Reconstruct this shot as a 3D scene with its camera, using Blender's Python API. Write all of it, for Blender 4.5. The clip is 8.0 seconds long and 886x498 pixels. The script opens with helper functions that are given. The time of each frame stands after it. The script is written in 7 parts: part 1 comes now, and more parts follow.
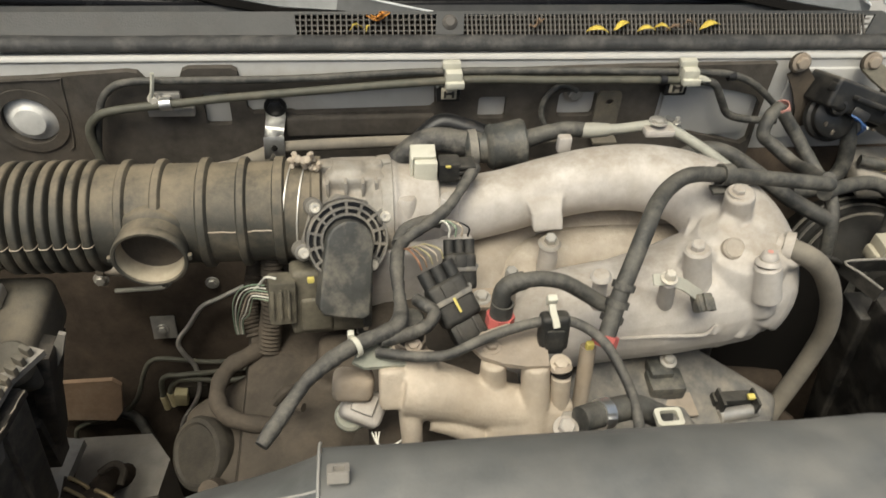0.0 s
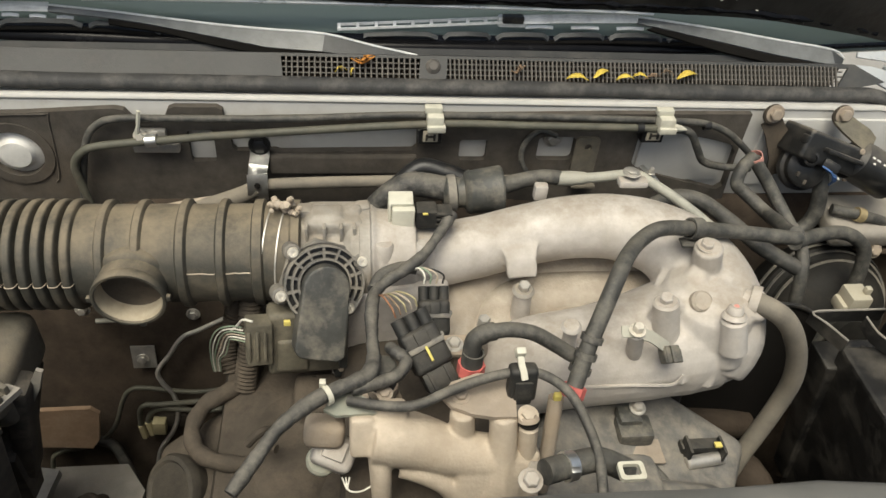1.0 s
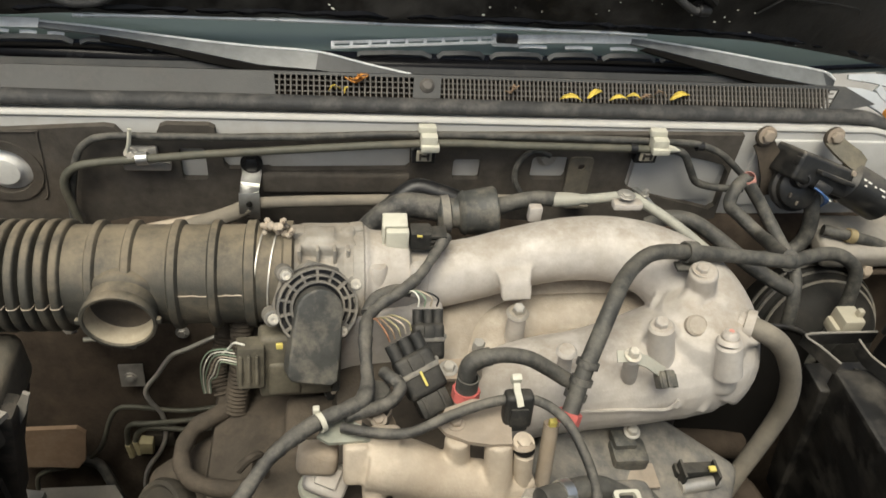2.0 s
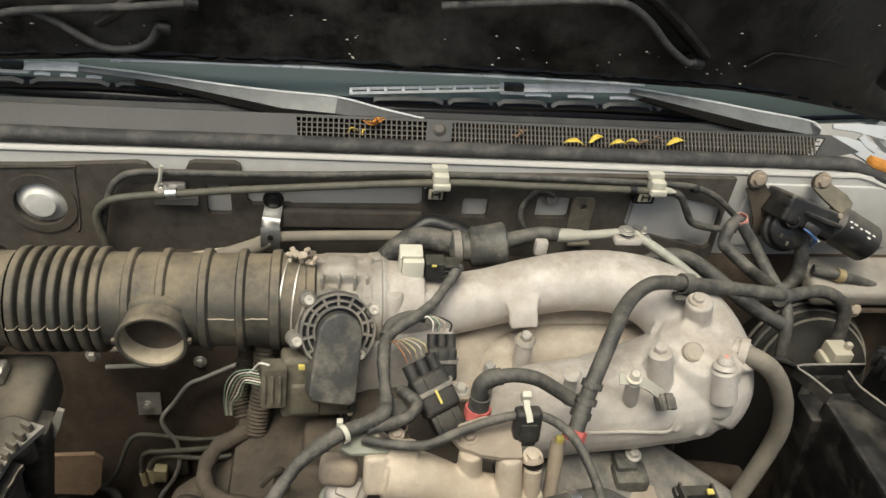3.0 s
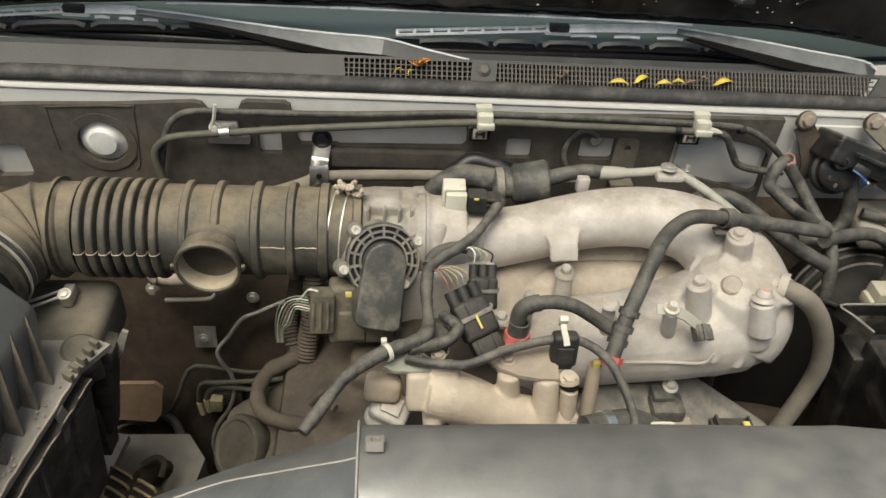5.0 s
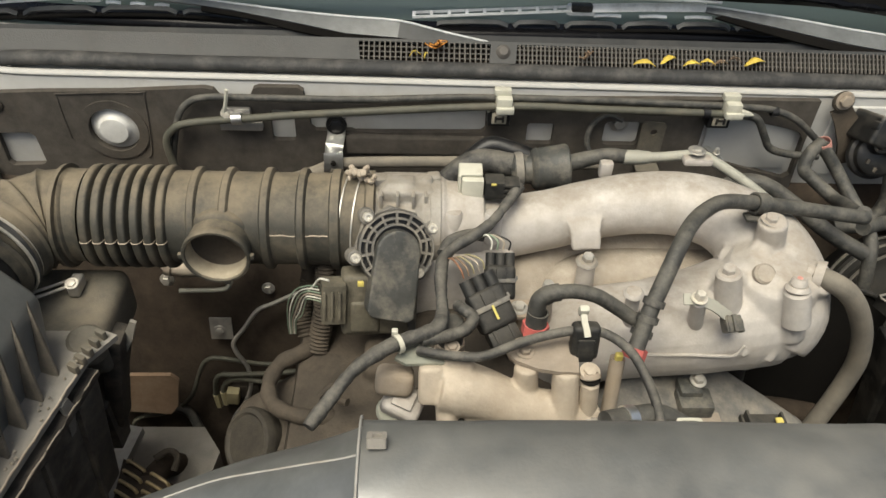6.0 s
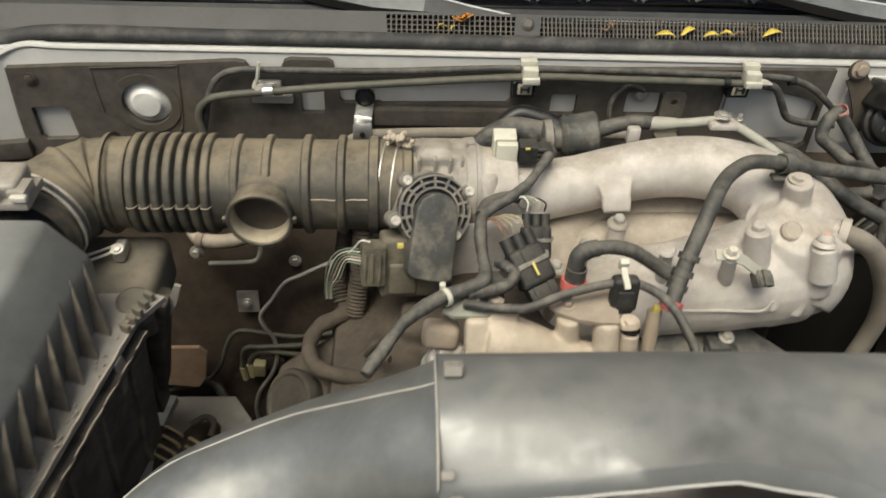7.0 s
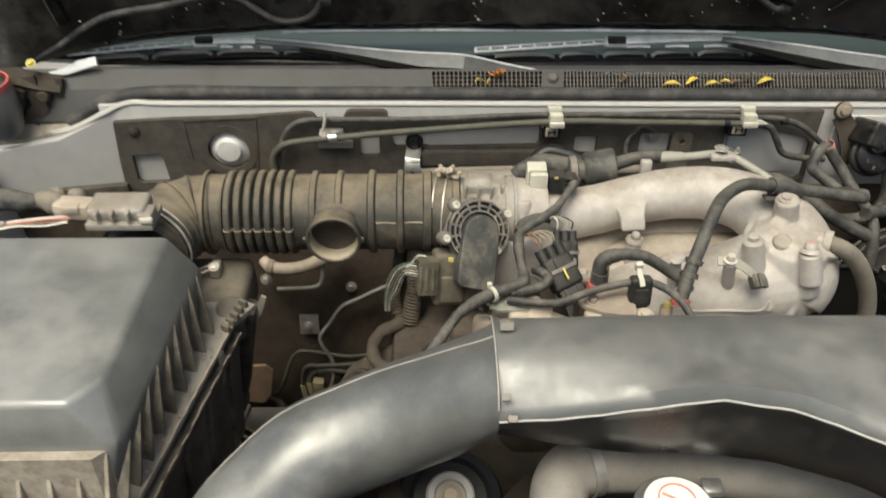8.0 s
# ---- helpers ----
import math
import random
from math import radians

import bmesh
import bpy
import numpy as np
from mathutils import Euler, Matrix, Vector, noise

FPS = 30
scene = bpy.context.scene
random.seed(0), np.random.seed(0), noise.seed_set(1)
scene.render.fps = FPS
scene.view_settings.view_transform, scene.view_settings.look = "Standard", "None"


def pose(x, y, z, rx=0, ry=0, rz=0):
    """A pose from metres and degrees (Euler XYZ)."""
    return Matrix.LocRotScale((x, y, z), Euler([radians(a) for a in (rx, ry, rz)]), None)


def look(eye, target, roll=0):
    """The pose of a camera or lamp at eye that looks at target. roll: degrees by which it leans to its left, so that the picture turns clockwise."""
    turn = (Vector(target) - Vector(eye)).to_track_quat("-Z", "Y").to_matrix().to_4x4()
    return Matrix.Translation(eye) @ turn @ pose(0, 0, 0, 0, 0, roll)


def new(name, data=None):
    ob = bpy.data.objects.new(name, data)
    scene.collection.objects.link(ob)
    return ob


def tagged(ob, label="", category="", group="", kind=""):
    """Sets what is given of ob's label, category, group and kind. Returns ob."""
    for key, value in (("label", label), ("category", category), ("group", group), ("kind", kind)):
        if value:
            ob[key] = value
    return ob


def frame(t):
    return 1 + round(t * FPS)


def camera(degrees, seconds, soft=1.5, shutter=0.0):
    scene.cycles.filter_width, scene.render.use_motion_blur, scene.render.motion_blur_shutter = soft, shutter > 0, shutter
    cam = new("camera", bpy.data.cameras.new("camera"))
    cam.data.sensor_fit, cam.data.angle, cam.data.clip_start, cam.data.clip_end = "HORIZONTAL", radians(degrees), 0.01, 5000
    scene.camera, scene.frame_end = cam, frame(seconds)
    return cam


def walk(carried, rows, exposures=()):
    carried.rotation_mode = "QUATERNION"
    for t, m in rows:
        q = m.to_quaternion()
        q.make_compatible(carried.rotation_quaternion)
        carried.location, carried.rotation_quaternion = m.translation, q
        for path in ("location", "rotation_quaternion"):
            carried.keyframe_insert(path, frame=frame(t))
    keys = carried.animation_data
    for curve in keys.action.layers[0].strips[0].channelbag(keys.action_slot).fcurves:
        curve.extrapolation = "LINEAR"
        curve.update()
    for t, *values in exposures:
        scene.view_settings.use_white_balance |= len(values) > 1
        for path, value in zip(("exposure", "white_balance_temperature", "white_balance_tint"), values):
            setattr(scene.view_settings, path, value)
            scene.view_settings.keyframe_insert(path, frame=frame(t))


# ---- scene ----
cam = camera(60.3, 8.0, shutter=0.5)
PATH = [
    (0, (-0.024, -0.001, 1.498), (0.199, 1.433, 0.122), 4.0),
    (0.5, (-0.017, 0.004, 1.52), (0.224, 1.453, 0.162), 5.4),
    (1, (-0.012, 0.006, 1.528), (0.238, 1.467, 0.185), 5.9),
    (1.5, (-0.011, 0.01, 1.533), (0.264, 1.469, 0.193), 6.5),
    (2, (-0.017, 0.018, 1.533), (0.264, 1.492, 0.212), 6.9),
    (2.2, (-0.018, 0.011, 1.539), (0.259, 1.509, 0.243), 6.8),
    (3.3, (-0.043, -0.039, 1.55), (0.248, 1.525, 0.338), 7.4),
    (3.5, (-0.039, -0.043, 1.552), (0.252, 1.511, 0.327), 7.2),
    (4, (-0.038, -0.065, 1.545), (0.225, 1.468, 0.288), 6.9),
    (4.5, (-0.04, -0.071, 1.545), (0.179, 1.443, 0.256), 6.3),
    (6, (-0.022, -0.046, 1.516), (0.071, 1.45, 0.193), 3.2),
    (6.5, (-0.04, -0.055, 1.511), (0.056, 1.43, 0.175), 3.1),
    (7, (-0.066, -0.081, 1.506), (0.047, 1.403, 0.171), 3.2),
    (7.5, (-0.104, -0.169, 1.514), (0.013, 1.36, 0.23), 2.7),
    (8, (-0.096, -0.219, 1.558), (-0.047, 1.368, 0.342), 0.8),
]
EXPOSURES = [(0.0, 0.45, 6800, 3), (8.0, 0.45, 6800, 3)]
walk(cam, [(t, look(eye, target, roll)) for t, eye, target, roll in PATH], EXPOSURES)

# world, sun
world = bpy.data.worlds.new("sky")
scene.world = world
world.use_nodes = True
wn = world.node_tree.nodes
sky = wn.new("ShaderNodeTexSky")
sky.sky_type = "NISHITA"
sky.sun_disc = False
SUN_EL, SUN_AZ = 68.0, 212.0
sky.sun_elevation, sky.sun_rotation = radians(SUN_EL), radians(SUN_AZ)
sky.air_density, sky.dust_density = 1.0, 6.0
wn["Background"].inputs["Strength"].default_value = 0.105
world.node_tree.links.new(sky.outputs["Color"], wn["Background"].inputs["Color"])
sun = new("sun", bpy.data.lights.new("sun", "SUN"))
sun.data.energy, sun.data.angle, sun.data.color = 2.3, radians(34), (1.0, 0.95, 0.88)
az, el = radians(SUN_AZ), radians(SUN_EL)
sun.matrix_world = look((math.sin(az) * math.cos(el) * 9, math.cos(az) * math.cos(el) * 9, math.sin(el) * 9 + 1), (0, 0, 1))

# ---- materials ----
def material(name, base, rough=0.6, metal=0.0, grain=60.0, vary=0.25, dust=None, amount=0.4, dust_scale=14.0,
             bump=0.15, bump_scale=500.0, coat=0.0, spec=0.5, settled=None):
    """A worn surface: base colour with grain, a layer of settled dirt in patches, fine relief."""
    m = bpy.data.materials.new(name)
    m.use_nodes = True
    nt = m.node_tree
    n, l = nt.nodes, nt.links
    b = n["Principled BSDF"]
    b.inputs["Metallic"].default_value = metal
    b.inputs["Coat Weight"].default_value = coat
    b.inputs["Specular IOR Level"].default_value = spec
    co = n.new("ShaderNodeTexCoord")
    g1 = n.new("ShaderNodeTexNoise")
    g1.inputs["Scale"].default_value, g1.inputs["Detail"].default_value, g1.inputs["Roughness"].default_value = grain, 6, 0.65
    l.new(co.outputs["Object"], g1.inputs["Vector"])
    c1 = n.new("ShaderNodeValToRGB")
    c1.color_ramp.elements[0].position, c1.color_ramp.elements[1].position = 0.3, 0.72
    c1.color_ramp.elements[0].color = (*[c * (1 - vary) for c in base], 1)
    c1.color_ramp.elements[1].color = (*[min(1, c * (1 + vary)) for c in base], 1)
    l.new(g1.outputs["Fac"], c1.inputs["Fac"])
    colour = c1.outputs["Color"]
    roughness = n.new("ShaderNodeMapRange")
    roughness.inputs["To Min"].default_value, roughness.inputs["To Max"].default_value = max(0.02, rough - 0.12), min(1, rough + 0.12)
    l.new(g1.outputs["Fac"], roughness.inputs["Value"])
    rough_out = roughness.outputs["Result"]
    if dust:
        g2 = n.new("ShaderNodeTexNoise")
        g2.inputs["Scale"].default_value, g2.inputs["Detail"].default_value, g2.inputs["Roughness"].default_value = dust_scale, 8, 0.7
        l.new(co.outputs["Object"], g2.inputs["Vector"])
        r2 = n.new("ShaderNodeMapRange")
        r2.inputs["From Min"].default_value, r2.inputs["From Max"].default_value = 0.62 - 0.4 * amount, 0.9 - 0.4 * amount
        r2.inputs["To Max"].default_value = min(1.0, amount + 0.35)
        l.new(g2.outputs["Fac"], r2.inputs["Value"])
        mix = n.new("ShaderNodeMix")
        mix.data_type = "RGBA"
        l.new(r2.outputs["Result"], mix.inputs["Factor"])
        l.new(colour, mix.inputs["A"])
        mix.inputs["B"].default_value = (*dust, 1)
        colour = mix.outputs["Result"]
        mr = n.new("ShaderNodeMix")
        l.new(r2.outputs["Result"], mr.inputs["Factor"])
        l.new(rough_out, mr.inputs["A"])
        mr.inputs["B"].default_value = 0.9
        rough_out = mr.outputs["Result"]
        if metal > 0:
            mm = n.new("ShaderNodeMapRange")
            mm.inputs["To Min"].default_value, mm.inputs["To Max"].default_value = metal, metal * 0.15
            l.new(r2.outputs["Result"], mm.inputs["Value"])
            l.new(mm.outputs["Result"], b.inputs["Metallic"])
    if settled:
        # fine dust lying on what faces up, thinned by the same patches
        ge = n.new("ShaderNodeNewGeometry")
        sp = n.new("ShaderNodeSeparateXYZ")
        l.new(ge.outputs["Normal"], sp.inputs["Vector"])
        up = n.new("ShaderNodeMapRange")
        up.inputs["From Min"].default_value, up.inputs["From Max"].default_value = 0.45, 0.98
        up.inputs["To Max"].default_value = settled[1]
        l.new(sp.outputs["Z"], up.inputs["Value"])
        g4 = n.new("ShaderNodeTexNoise")
        g4.inputs["Scale"].default_value, g4.inputs["Detail"].default_value, g4.inputs["Roughness"].default_value = 38, 7, 0.7
        l.new(co.outputs["Object"], g4.inputs["Vector"])
        th = n.new("ShaderNodeMapRange")
        th.inputs["From Min"].default_value, th.inputs["From Max"].default_value = 0.32, 0.62
        l.new(g4.outputs["Fac"], th.inputs["Value"])
        mu = n.new("ShaderNodeMath")
        mu.operation = "MULTIPLY"
        l.new(up.outputs["Result"], mu.inputs[0])
        l.new(th.outputs["Result"], mu.inputs[1])
        ms = n.new("ShaderNodeMix")
        ms.data_type = "RGBA"
        l.new(mu.outputs["Value"], ms.inputs["Factor"])
        l.new(colour, ms.inputs["A"])
        ms.inputs["B"].default_value = (*settled[0], 1)
        colour = ms.outputs["Result"]
        mq = n.new("ShaderNodeMix")
        l.new(mu.outputs["Value"], mq.inputs["Factor"])
        l.new(rough_out, mq.inputs["A"])
        mq.inputs["B"].default_value = 0.92
        rough_out = mq.outputs["Result"]
    l.new(colour, b.inputs["Base Color"])
    l.new(rough_out, b.inputs["Roughness"])
    if bump:
        g3 = n.new("ShaderNodeTexNoise")
        g3.inputs["Scale"].default_value, g3.inputs["Detail"].default_value = bump_scale, 3
        l.new(co.outputs["Object"], g3.inputs["Vector"])
        bp = n.new("ShaderNodeBump")
        bp.inputs["Strength"].default_value, bp.inputs["Distance"].default_value = bump, 0.002
        l.new(g3.outputs["Fac"], bp.inputs["Height"])
        l.new(bp.outputs["Normal"], b.inputs["Normal"])
    return m


DUST = (0.30, 0.25, 0.19)
M = {}
M["paint"] = material("grey_body_paint", (0.51, 0.505, 0.482), 0.45, 0.0, 30, 0.06, DUST, 0.2, 9, 0.05)
M["lip"] = material("pale_flange_paint", (0.47, 0.462, 0.435), 0.5, 0, 40, 0.1, (0.36, 0.33, 0.28), 0.25, 20, 0.05)
M["pad"] = material("dark_felt_insulation", (0.084, 0.075, 0.064), 0.95, 0, 45, 0.3, (0.14, 0.11, 0.08), 0.25, 8, 0.22, 420, spec=0.2)
M["under"] = material("brown_undercoat", (0.055, 0.043, 0.033), 0.9, 0, 30, 0.35, (0.12, 0.09, 0.065), 0.3, 7, 0.5, 180, spec=0.15)
M["rubber"] = material("dusty_black_rubber", (0.042, 0.042, 0.039), 0.58, 0, 60, 0.4, (0.185, 0.172, 0.145), 0.40, 55, 0.3, 260, spec=0.5, settled=((0.19, 0.174, 0.145), 0.42))
M["seal"] = material("weather_strip_rubber", (0.040, 0.040, 0.040), 0.7, 0, 70, 0.3, (0.17, 0.16, 0.145), 0.40, 30, 0.25)
M["plastic"] = material("black_plastic", (0.014, 0.014, 0.0145), 0.42, 0, 70, 0.3, (0.15, 0.13, 0.105), 0.18, 40, 0.15, spec=0.4)
M["connector"] = material("black_connector_plastic", (0.02, 0.0205, 0.02), 0.5, 0, 70, 0.3, (0.12, 0.108, 0.09), 0.3, 40, 0.2, spec=0.35, settled=((0.15, 0.135, 0.11), 0.4))
M["dirty_plastic"] = material("muddy_black_plastic", (0.036, 0.033, 0.029), 0.55, 0, 35, 0.35, (0.21, 0.178, 0.14), 0.47, 16, 0.25, spec=0.4)
M["lid"] = material("faded_grey_black_lid", (0.205, 0.210, 0.203), 0.38, 0.2, 12, 0.3, (0.30, 0.293, 0.268), 0.40, 10, 0.08, spec=1.0)
M["snorkel"] = material("faded_black_duct", (0.135, 0.140, 0.137), 0.36, 0.25, 14, 0.3, (0.20, 0.193, 0.175), 0.38, 9, 0.05, spec=1.0, settled=((0.21, 0.203, 0.183), 0.45))
M["tube_grey"] = material("sun_faded_duct_tube", (0.170, 0.174, 0.168), 0.36, 0.4, 22, 0.3, (0.28, 0.272, 0.25), 0.30, 11, 0.04, 160, spec=1.0)
M["duct_black"] = material("glossy_black_duct", (0.022, 0.022, 0.022), 0.30, 0, 20, 0.3, (0.10, 0.092, 0.08), 0.25, 30, 0.05, spec=0.6)
M["hose"] = material("dusty_intake_rubber", (0.046, 0.044, 0.036), 0.62, 0, 40, 0.3, (0.228, 0.186, 0.128), 0.46, 11, 0.2, settled=((0.262, 0.216, 0.150), 0.66))
M["alu"] = material("cast_aluminium", (0.51, 0.48, 0.445), 0.46, 0.15, 45, 0.16, (0.345, 0.300, 0.245), 0.42, 12, 0.14, 420, settled=((0.29, 0.25, 0.20), 0.75))
M["branch_dust"] = material("pale_dust_lining", (0.40, 0.35, 0.265), 0.9, 0, 40, 0.2, (0.24, 0.20, 0.145), 0.35, 30, 0.2, spec=0.2)
M["alu_grey"] = material("grey_dusty_casting", (0.33, 0.31, 0.275), 0.65, 0.2, 50, 0.25, (0.24, 0.20, 0.15), 0.42, 30, 0.3, 380, settled=((0.22, 0.185, 0.14), 0.6))
M["motor"] = material("dust_smeared_motor_case", (0.055, 0.056, 0.052), 0.5, 0, 50, 0.35, (0.25, 0.225, 0.18), 0.40, 42, 0.25, 300)
M["motor_box"] = material("olive_dusty_plastic", (0.095, 0.086, 0.064), 0.6, 0, 45, 0.35, (0.21, 0.185, 0.135), 0.48, 26, 0.25, 300)
M["box_dust"] = material("dust_coated_box", (0.11, 0.10, 0.08), 0.75, 0, 50, 0.3, (0.20, 0.17, 0.125), 0.5, 22, 0.25)
M["tray_dust"] = material("streaked_dusty_tray", (0.062, 0.057, 0.051), 0.5, 0, 45, 0.4, (0.25, 0.222, 0.18), 0.50, 24, 0.25, 160, spec=0.5)
M["tray_black"] = material("streaked_black_plastic", (0.014, 0.0138, 0.0135), 0.42, 0, 60, 0.35, (0.13, 0.118, 0.10), 0.36, 18, 0.3, 120, spec=0.5)
M["canister"] = material("dusty_black_canister", (0.016, 0.016, 0.016), 0.35, 0, 60, 0.3, (0.10, 0.088, 0.07), 0.26, 30, 0.1, spec=0.5, settled=((0.20, 0.18, 0.15), 0.75))
M["booster"] = material("dirty_black_steel", (0.016, 0.0155, 0.014), 0.65, 0, 40, 0.3, (0.060, 0.053, 0.043), 0.32, 18, 0.15, spec=0.25)
M["cover_dark"] = material("dark_dusty_cover", (0.038, 0.034, 0.028), 0.7, 0, 40, 0.3, (0.095, 0.082, 0.062), 0.4, 22, 0.2, spec=0.3)
M["mud_tan"] = material("caked_tan_mud", (0.37, 0.33, 0.27), 0.95, 0, 70, 0.25, (0.17, 0.145, 0.11), 0.42, 60, 0.35, 240, spec=0.2)
M["plug_white"] = material("pale_painted_plug", (0.70, 0.69, 0.65), 0.5, 0, 60, 0.12, (0.36, 0.32, 0.26), 0.25, 40, 0.05)
M["cover_rib"] = material("dusty_cover_ribs", (0.13, 0.125, 0.115), 0.6, 0, 60, 0.3, (0.30, 0.27, 0.22), 0.5, 40, 0.2)
M["lid_fin"] = material("dusty_lid_fins", (0.10, 0.09, 0.076), 0.6, 0, 40, 0.35, (0.34, 0.29, 0.225), 0.5, 22, 0.2)
M["sensor_grey"] = material("pale_grey_plastic", (0.33, 0.32, 0.295), 0.5, 0, 50, 0.2, DUST, 0.4, 24, 0.1)
M["tank_grey"] = material("dusty_grey_tank", (0.24, 0.225, 0.20), 0.7, 0, 40, 0.2, (0.32, 0.285, 0.235), 0.45, 14, 0.2)
M["return"] = material("tan_grey_rubber", (0.16, 0.145, 0.12), 0.8, 0, 50, 0.2, (0.24, 0.21, 0.165), 0.5, 14, 0.2, settled=((0.28, 0.245, 0.19), 0.7))
M["pale_red"] = material("faded_red_print", (0.62, 0.30, 0.25), 0.5, 0, 60, 0.2)
M["pipe"] = material("pale_olive_pipe", (0.36, 0.355, 0.305), 0.6, 0.1, 60, 0.2, (0.24, 0.21, 0.16), 0.4, 30, 0.2)
M["runner"] = material("stained_runner_casting", (0.43, 0.385, 0.325), 0.7, 0.2, 40, 0.2, (0.29, 0.24, 0.185), 0.5, 18, 0.35, 380, settled=((0.27, 0.23, 0.18), 0.6))
M["alu_tan"] = material("tan_stained_casting", (0.47, 0.405, 0.325), 0.68, 0.2, 40, 0.18, (0.36, 0.295, 0.22), 0.5, 16, 0.3, 380)
M["bracket_green"] = material("grey_green_passivated", (0.30, 0.31, 0.26), 0.6, 0.3, 50, 0.2, (0.30, 0.26, 0.20), 0.4, 30, 0.1)
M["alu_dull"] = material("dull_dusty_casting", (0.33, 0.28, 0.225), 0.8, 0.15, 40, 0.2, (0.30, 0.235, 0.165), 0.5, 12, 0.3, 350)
M["brown"] = material("dust_coated_cover", (0.058, 0.049, 0.039), 0.88, 0, 35, 0.3, (0.125, 0.10, 0.075), 0.42, 14, 0.35, 280, spec=0.25)
M["steel"] = material("bright_steel", (0.62, 0.62, 0.60), 0.32, 0.9, 80, 0.15, DUST, 0.18, 30, 0.1)
M["zinc"] = material("dull_zinc", (0.50, 0.48, 0.44), 0.5, 0.7, 80, 0.2, DUST, 0.3, 40, 0.15)
M["bolt"] = material("pale_bolt_head", (0.66, 0.62, 0.54), 0.5, 0.4, 90, 0.2, DUST, 0.25, 60, 0.15)
M["line"] = material("olive_coated_line", (0.088, 0.086, 0.066), 0.6, 0, 60, 0.25, (0.2, 0.17, 0.125), 0.3, 25, 0.15)
M["white_plastic"] = material("yellowed_white_plastic", (0.54, 0.525, 0.44), 0.5, 0, 60, 0.1, DUST, 0.22, 40, 0.1)
M["cream"] = material("cream_reservoir_plastic", (0.40, 0.37, 0.29), 0.5, 0, 60, 0.1, DUST, 0.3, 30, 0.1)
M["red"] = material("red_tape", (0.52, 0.13, 0.115), 0.5, 0, 60, 0.2, DUST, 0.25, 30, 0.1)
M["yellow"] = material("yellow_mark", (0.62, 0.52, 0.14), 0.6, 0, 80, 0.15)
M["orange"] = material("orange_leaf", (0.62, 0.26, 0.05), 0.75, 0, 90, 0.25)
M["leaf"] = material("yellow_leaf", (0.70, 0.52, 0.09), 0.7, 0, 90, 0.25)
M["tan"] = material("tan_card", (0.25, 0.17, 0.11), 0.85, 0, 40, 0.2, DUST, 0.3, 20, 0.2)
M["harness"] = material("taped_harness", (0.036, 0.036, 0.035), 0.58, 0, 80, 0.4, (0.205, 0.192, 0.165), 0.42, 70, 0.4, 300, spec=0.5, settled=((0.20, 0.182, 0.15), 0.5))
M["cowl"] = material("faded_cowl_plastic", (0.046, 0.047, 0.046), 0.55, 0, 40, 0.2, (0.13, 0.123, 0.11), 0.3, 14, 0.15)
M["grille"] = material("dusty_grille", (0.125, 0.115, 0.103), 0.75, 0, 60, 0.2, DUST, 0.15, 30, 0.15)
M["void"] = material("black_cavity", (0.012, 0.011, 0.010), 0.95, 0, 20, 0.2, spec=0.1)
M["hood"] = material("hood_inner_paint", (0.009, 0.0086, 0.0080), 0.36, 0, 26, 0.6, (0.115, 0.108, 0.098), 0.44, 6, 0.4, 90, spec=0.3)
# patchy hood dust; fading it along x paints in the less lit driver's side
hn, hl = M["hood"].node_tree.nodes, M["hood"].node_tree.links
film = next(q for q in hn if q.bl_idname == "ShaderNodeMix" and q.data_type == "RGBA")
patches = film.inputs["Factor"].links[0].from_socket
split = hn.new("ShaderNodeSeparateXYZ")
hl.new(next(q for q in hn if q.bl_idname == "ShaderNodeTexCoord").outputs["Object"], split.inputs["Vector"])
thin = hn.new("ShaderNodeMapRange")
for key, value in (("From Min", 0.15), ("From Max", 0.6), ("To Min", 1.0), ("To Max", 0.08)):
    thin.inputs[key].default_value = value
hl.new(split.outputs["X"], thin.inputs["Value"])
shaded_film = hn.new("ShaderNodeMath")
shaded_film.operation = "MULTIPLY"
hl.new(patches, shaded_film.inputs[0])
hl.new(thin.outputs["Result"], shaded_film.inputs[1])
hl.new(shaded_film.outputs["Value"], film.inputs["Factor"])
M["silver"] = material("silver_paint", (0.55, 0.57, 0.57), 0.3, 0.25, 30, 0.05, DUST, 0.12, 12, 0.02, coat=0.4)
M["wiper"] = material("dusty_wiper_paint", (0.045, 0.048, 0.05), 0.4, 0, 60, 0.25, (0.11, 0.115, 0.115), 0.4, 16, 0.1)
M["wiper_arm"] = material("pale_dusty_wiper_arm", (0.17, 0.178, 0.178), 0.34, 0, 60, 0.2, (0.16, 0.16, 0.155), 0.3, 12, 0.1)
# near-white base carries the sky glints on wiper edges and bridges
M["wiper_edge"] = material("highlight_wiper_metal", (0.74, 0.75, 0.74), 0.3, 0.0, 60, 0.2, (0.14, 0.14, 0.135), 0.2, 20, 0.1)
M["frit"] = material("black_glass_border", (0.006, 0.006, 0.007), 0.22, 0, 40, 0.3, (0.05, 0.05, 0.05), 0.15, 20, 0.02, spec=0.15)
M["concrete"] = material("workshop_concrete", (0.28, 0.27, 0.25), 0.9, 0, 3, 0.2, (0.2, 0.19, 0.17), 0.4, 0.8, 0.3, 60)
M["blue"] = material("blue_wire", (0.06, 0.13, 0.30), 0.5)
M["wire_green"] = material("green_wire", (0.21, 0.28, 0.20), 0.6, 0, 60, 0.2, DUST, 0.3, 60)
M["wire_white"] = material("white_wire", (0.68, 0.66, 0.58), 0.5)
M["wire_orange"] = material("orange_wire", (0.30, 0.15, 0.085), 0.5)
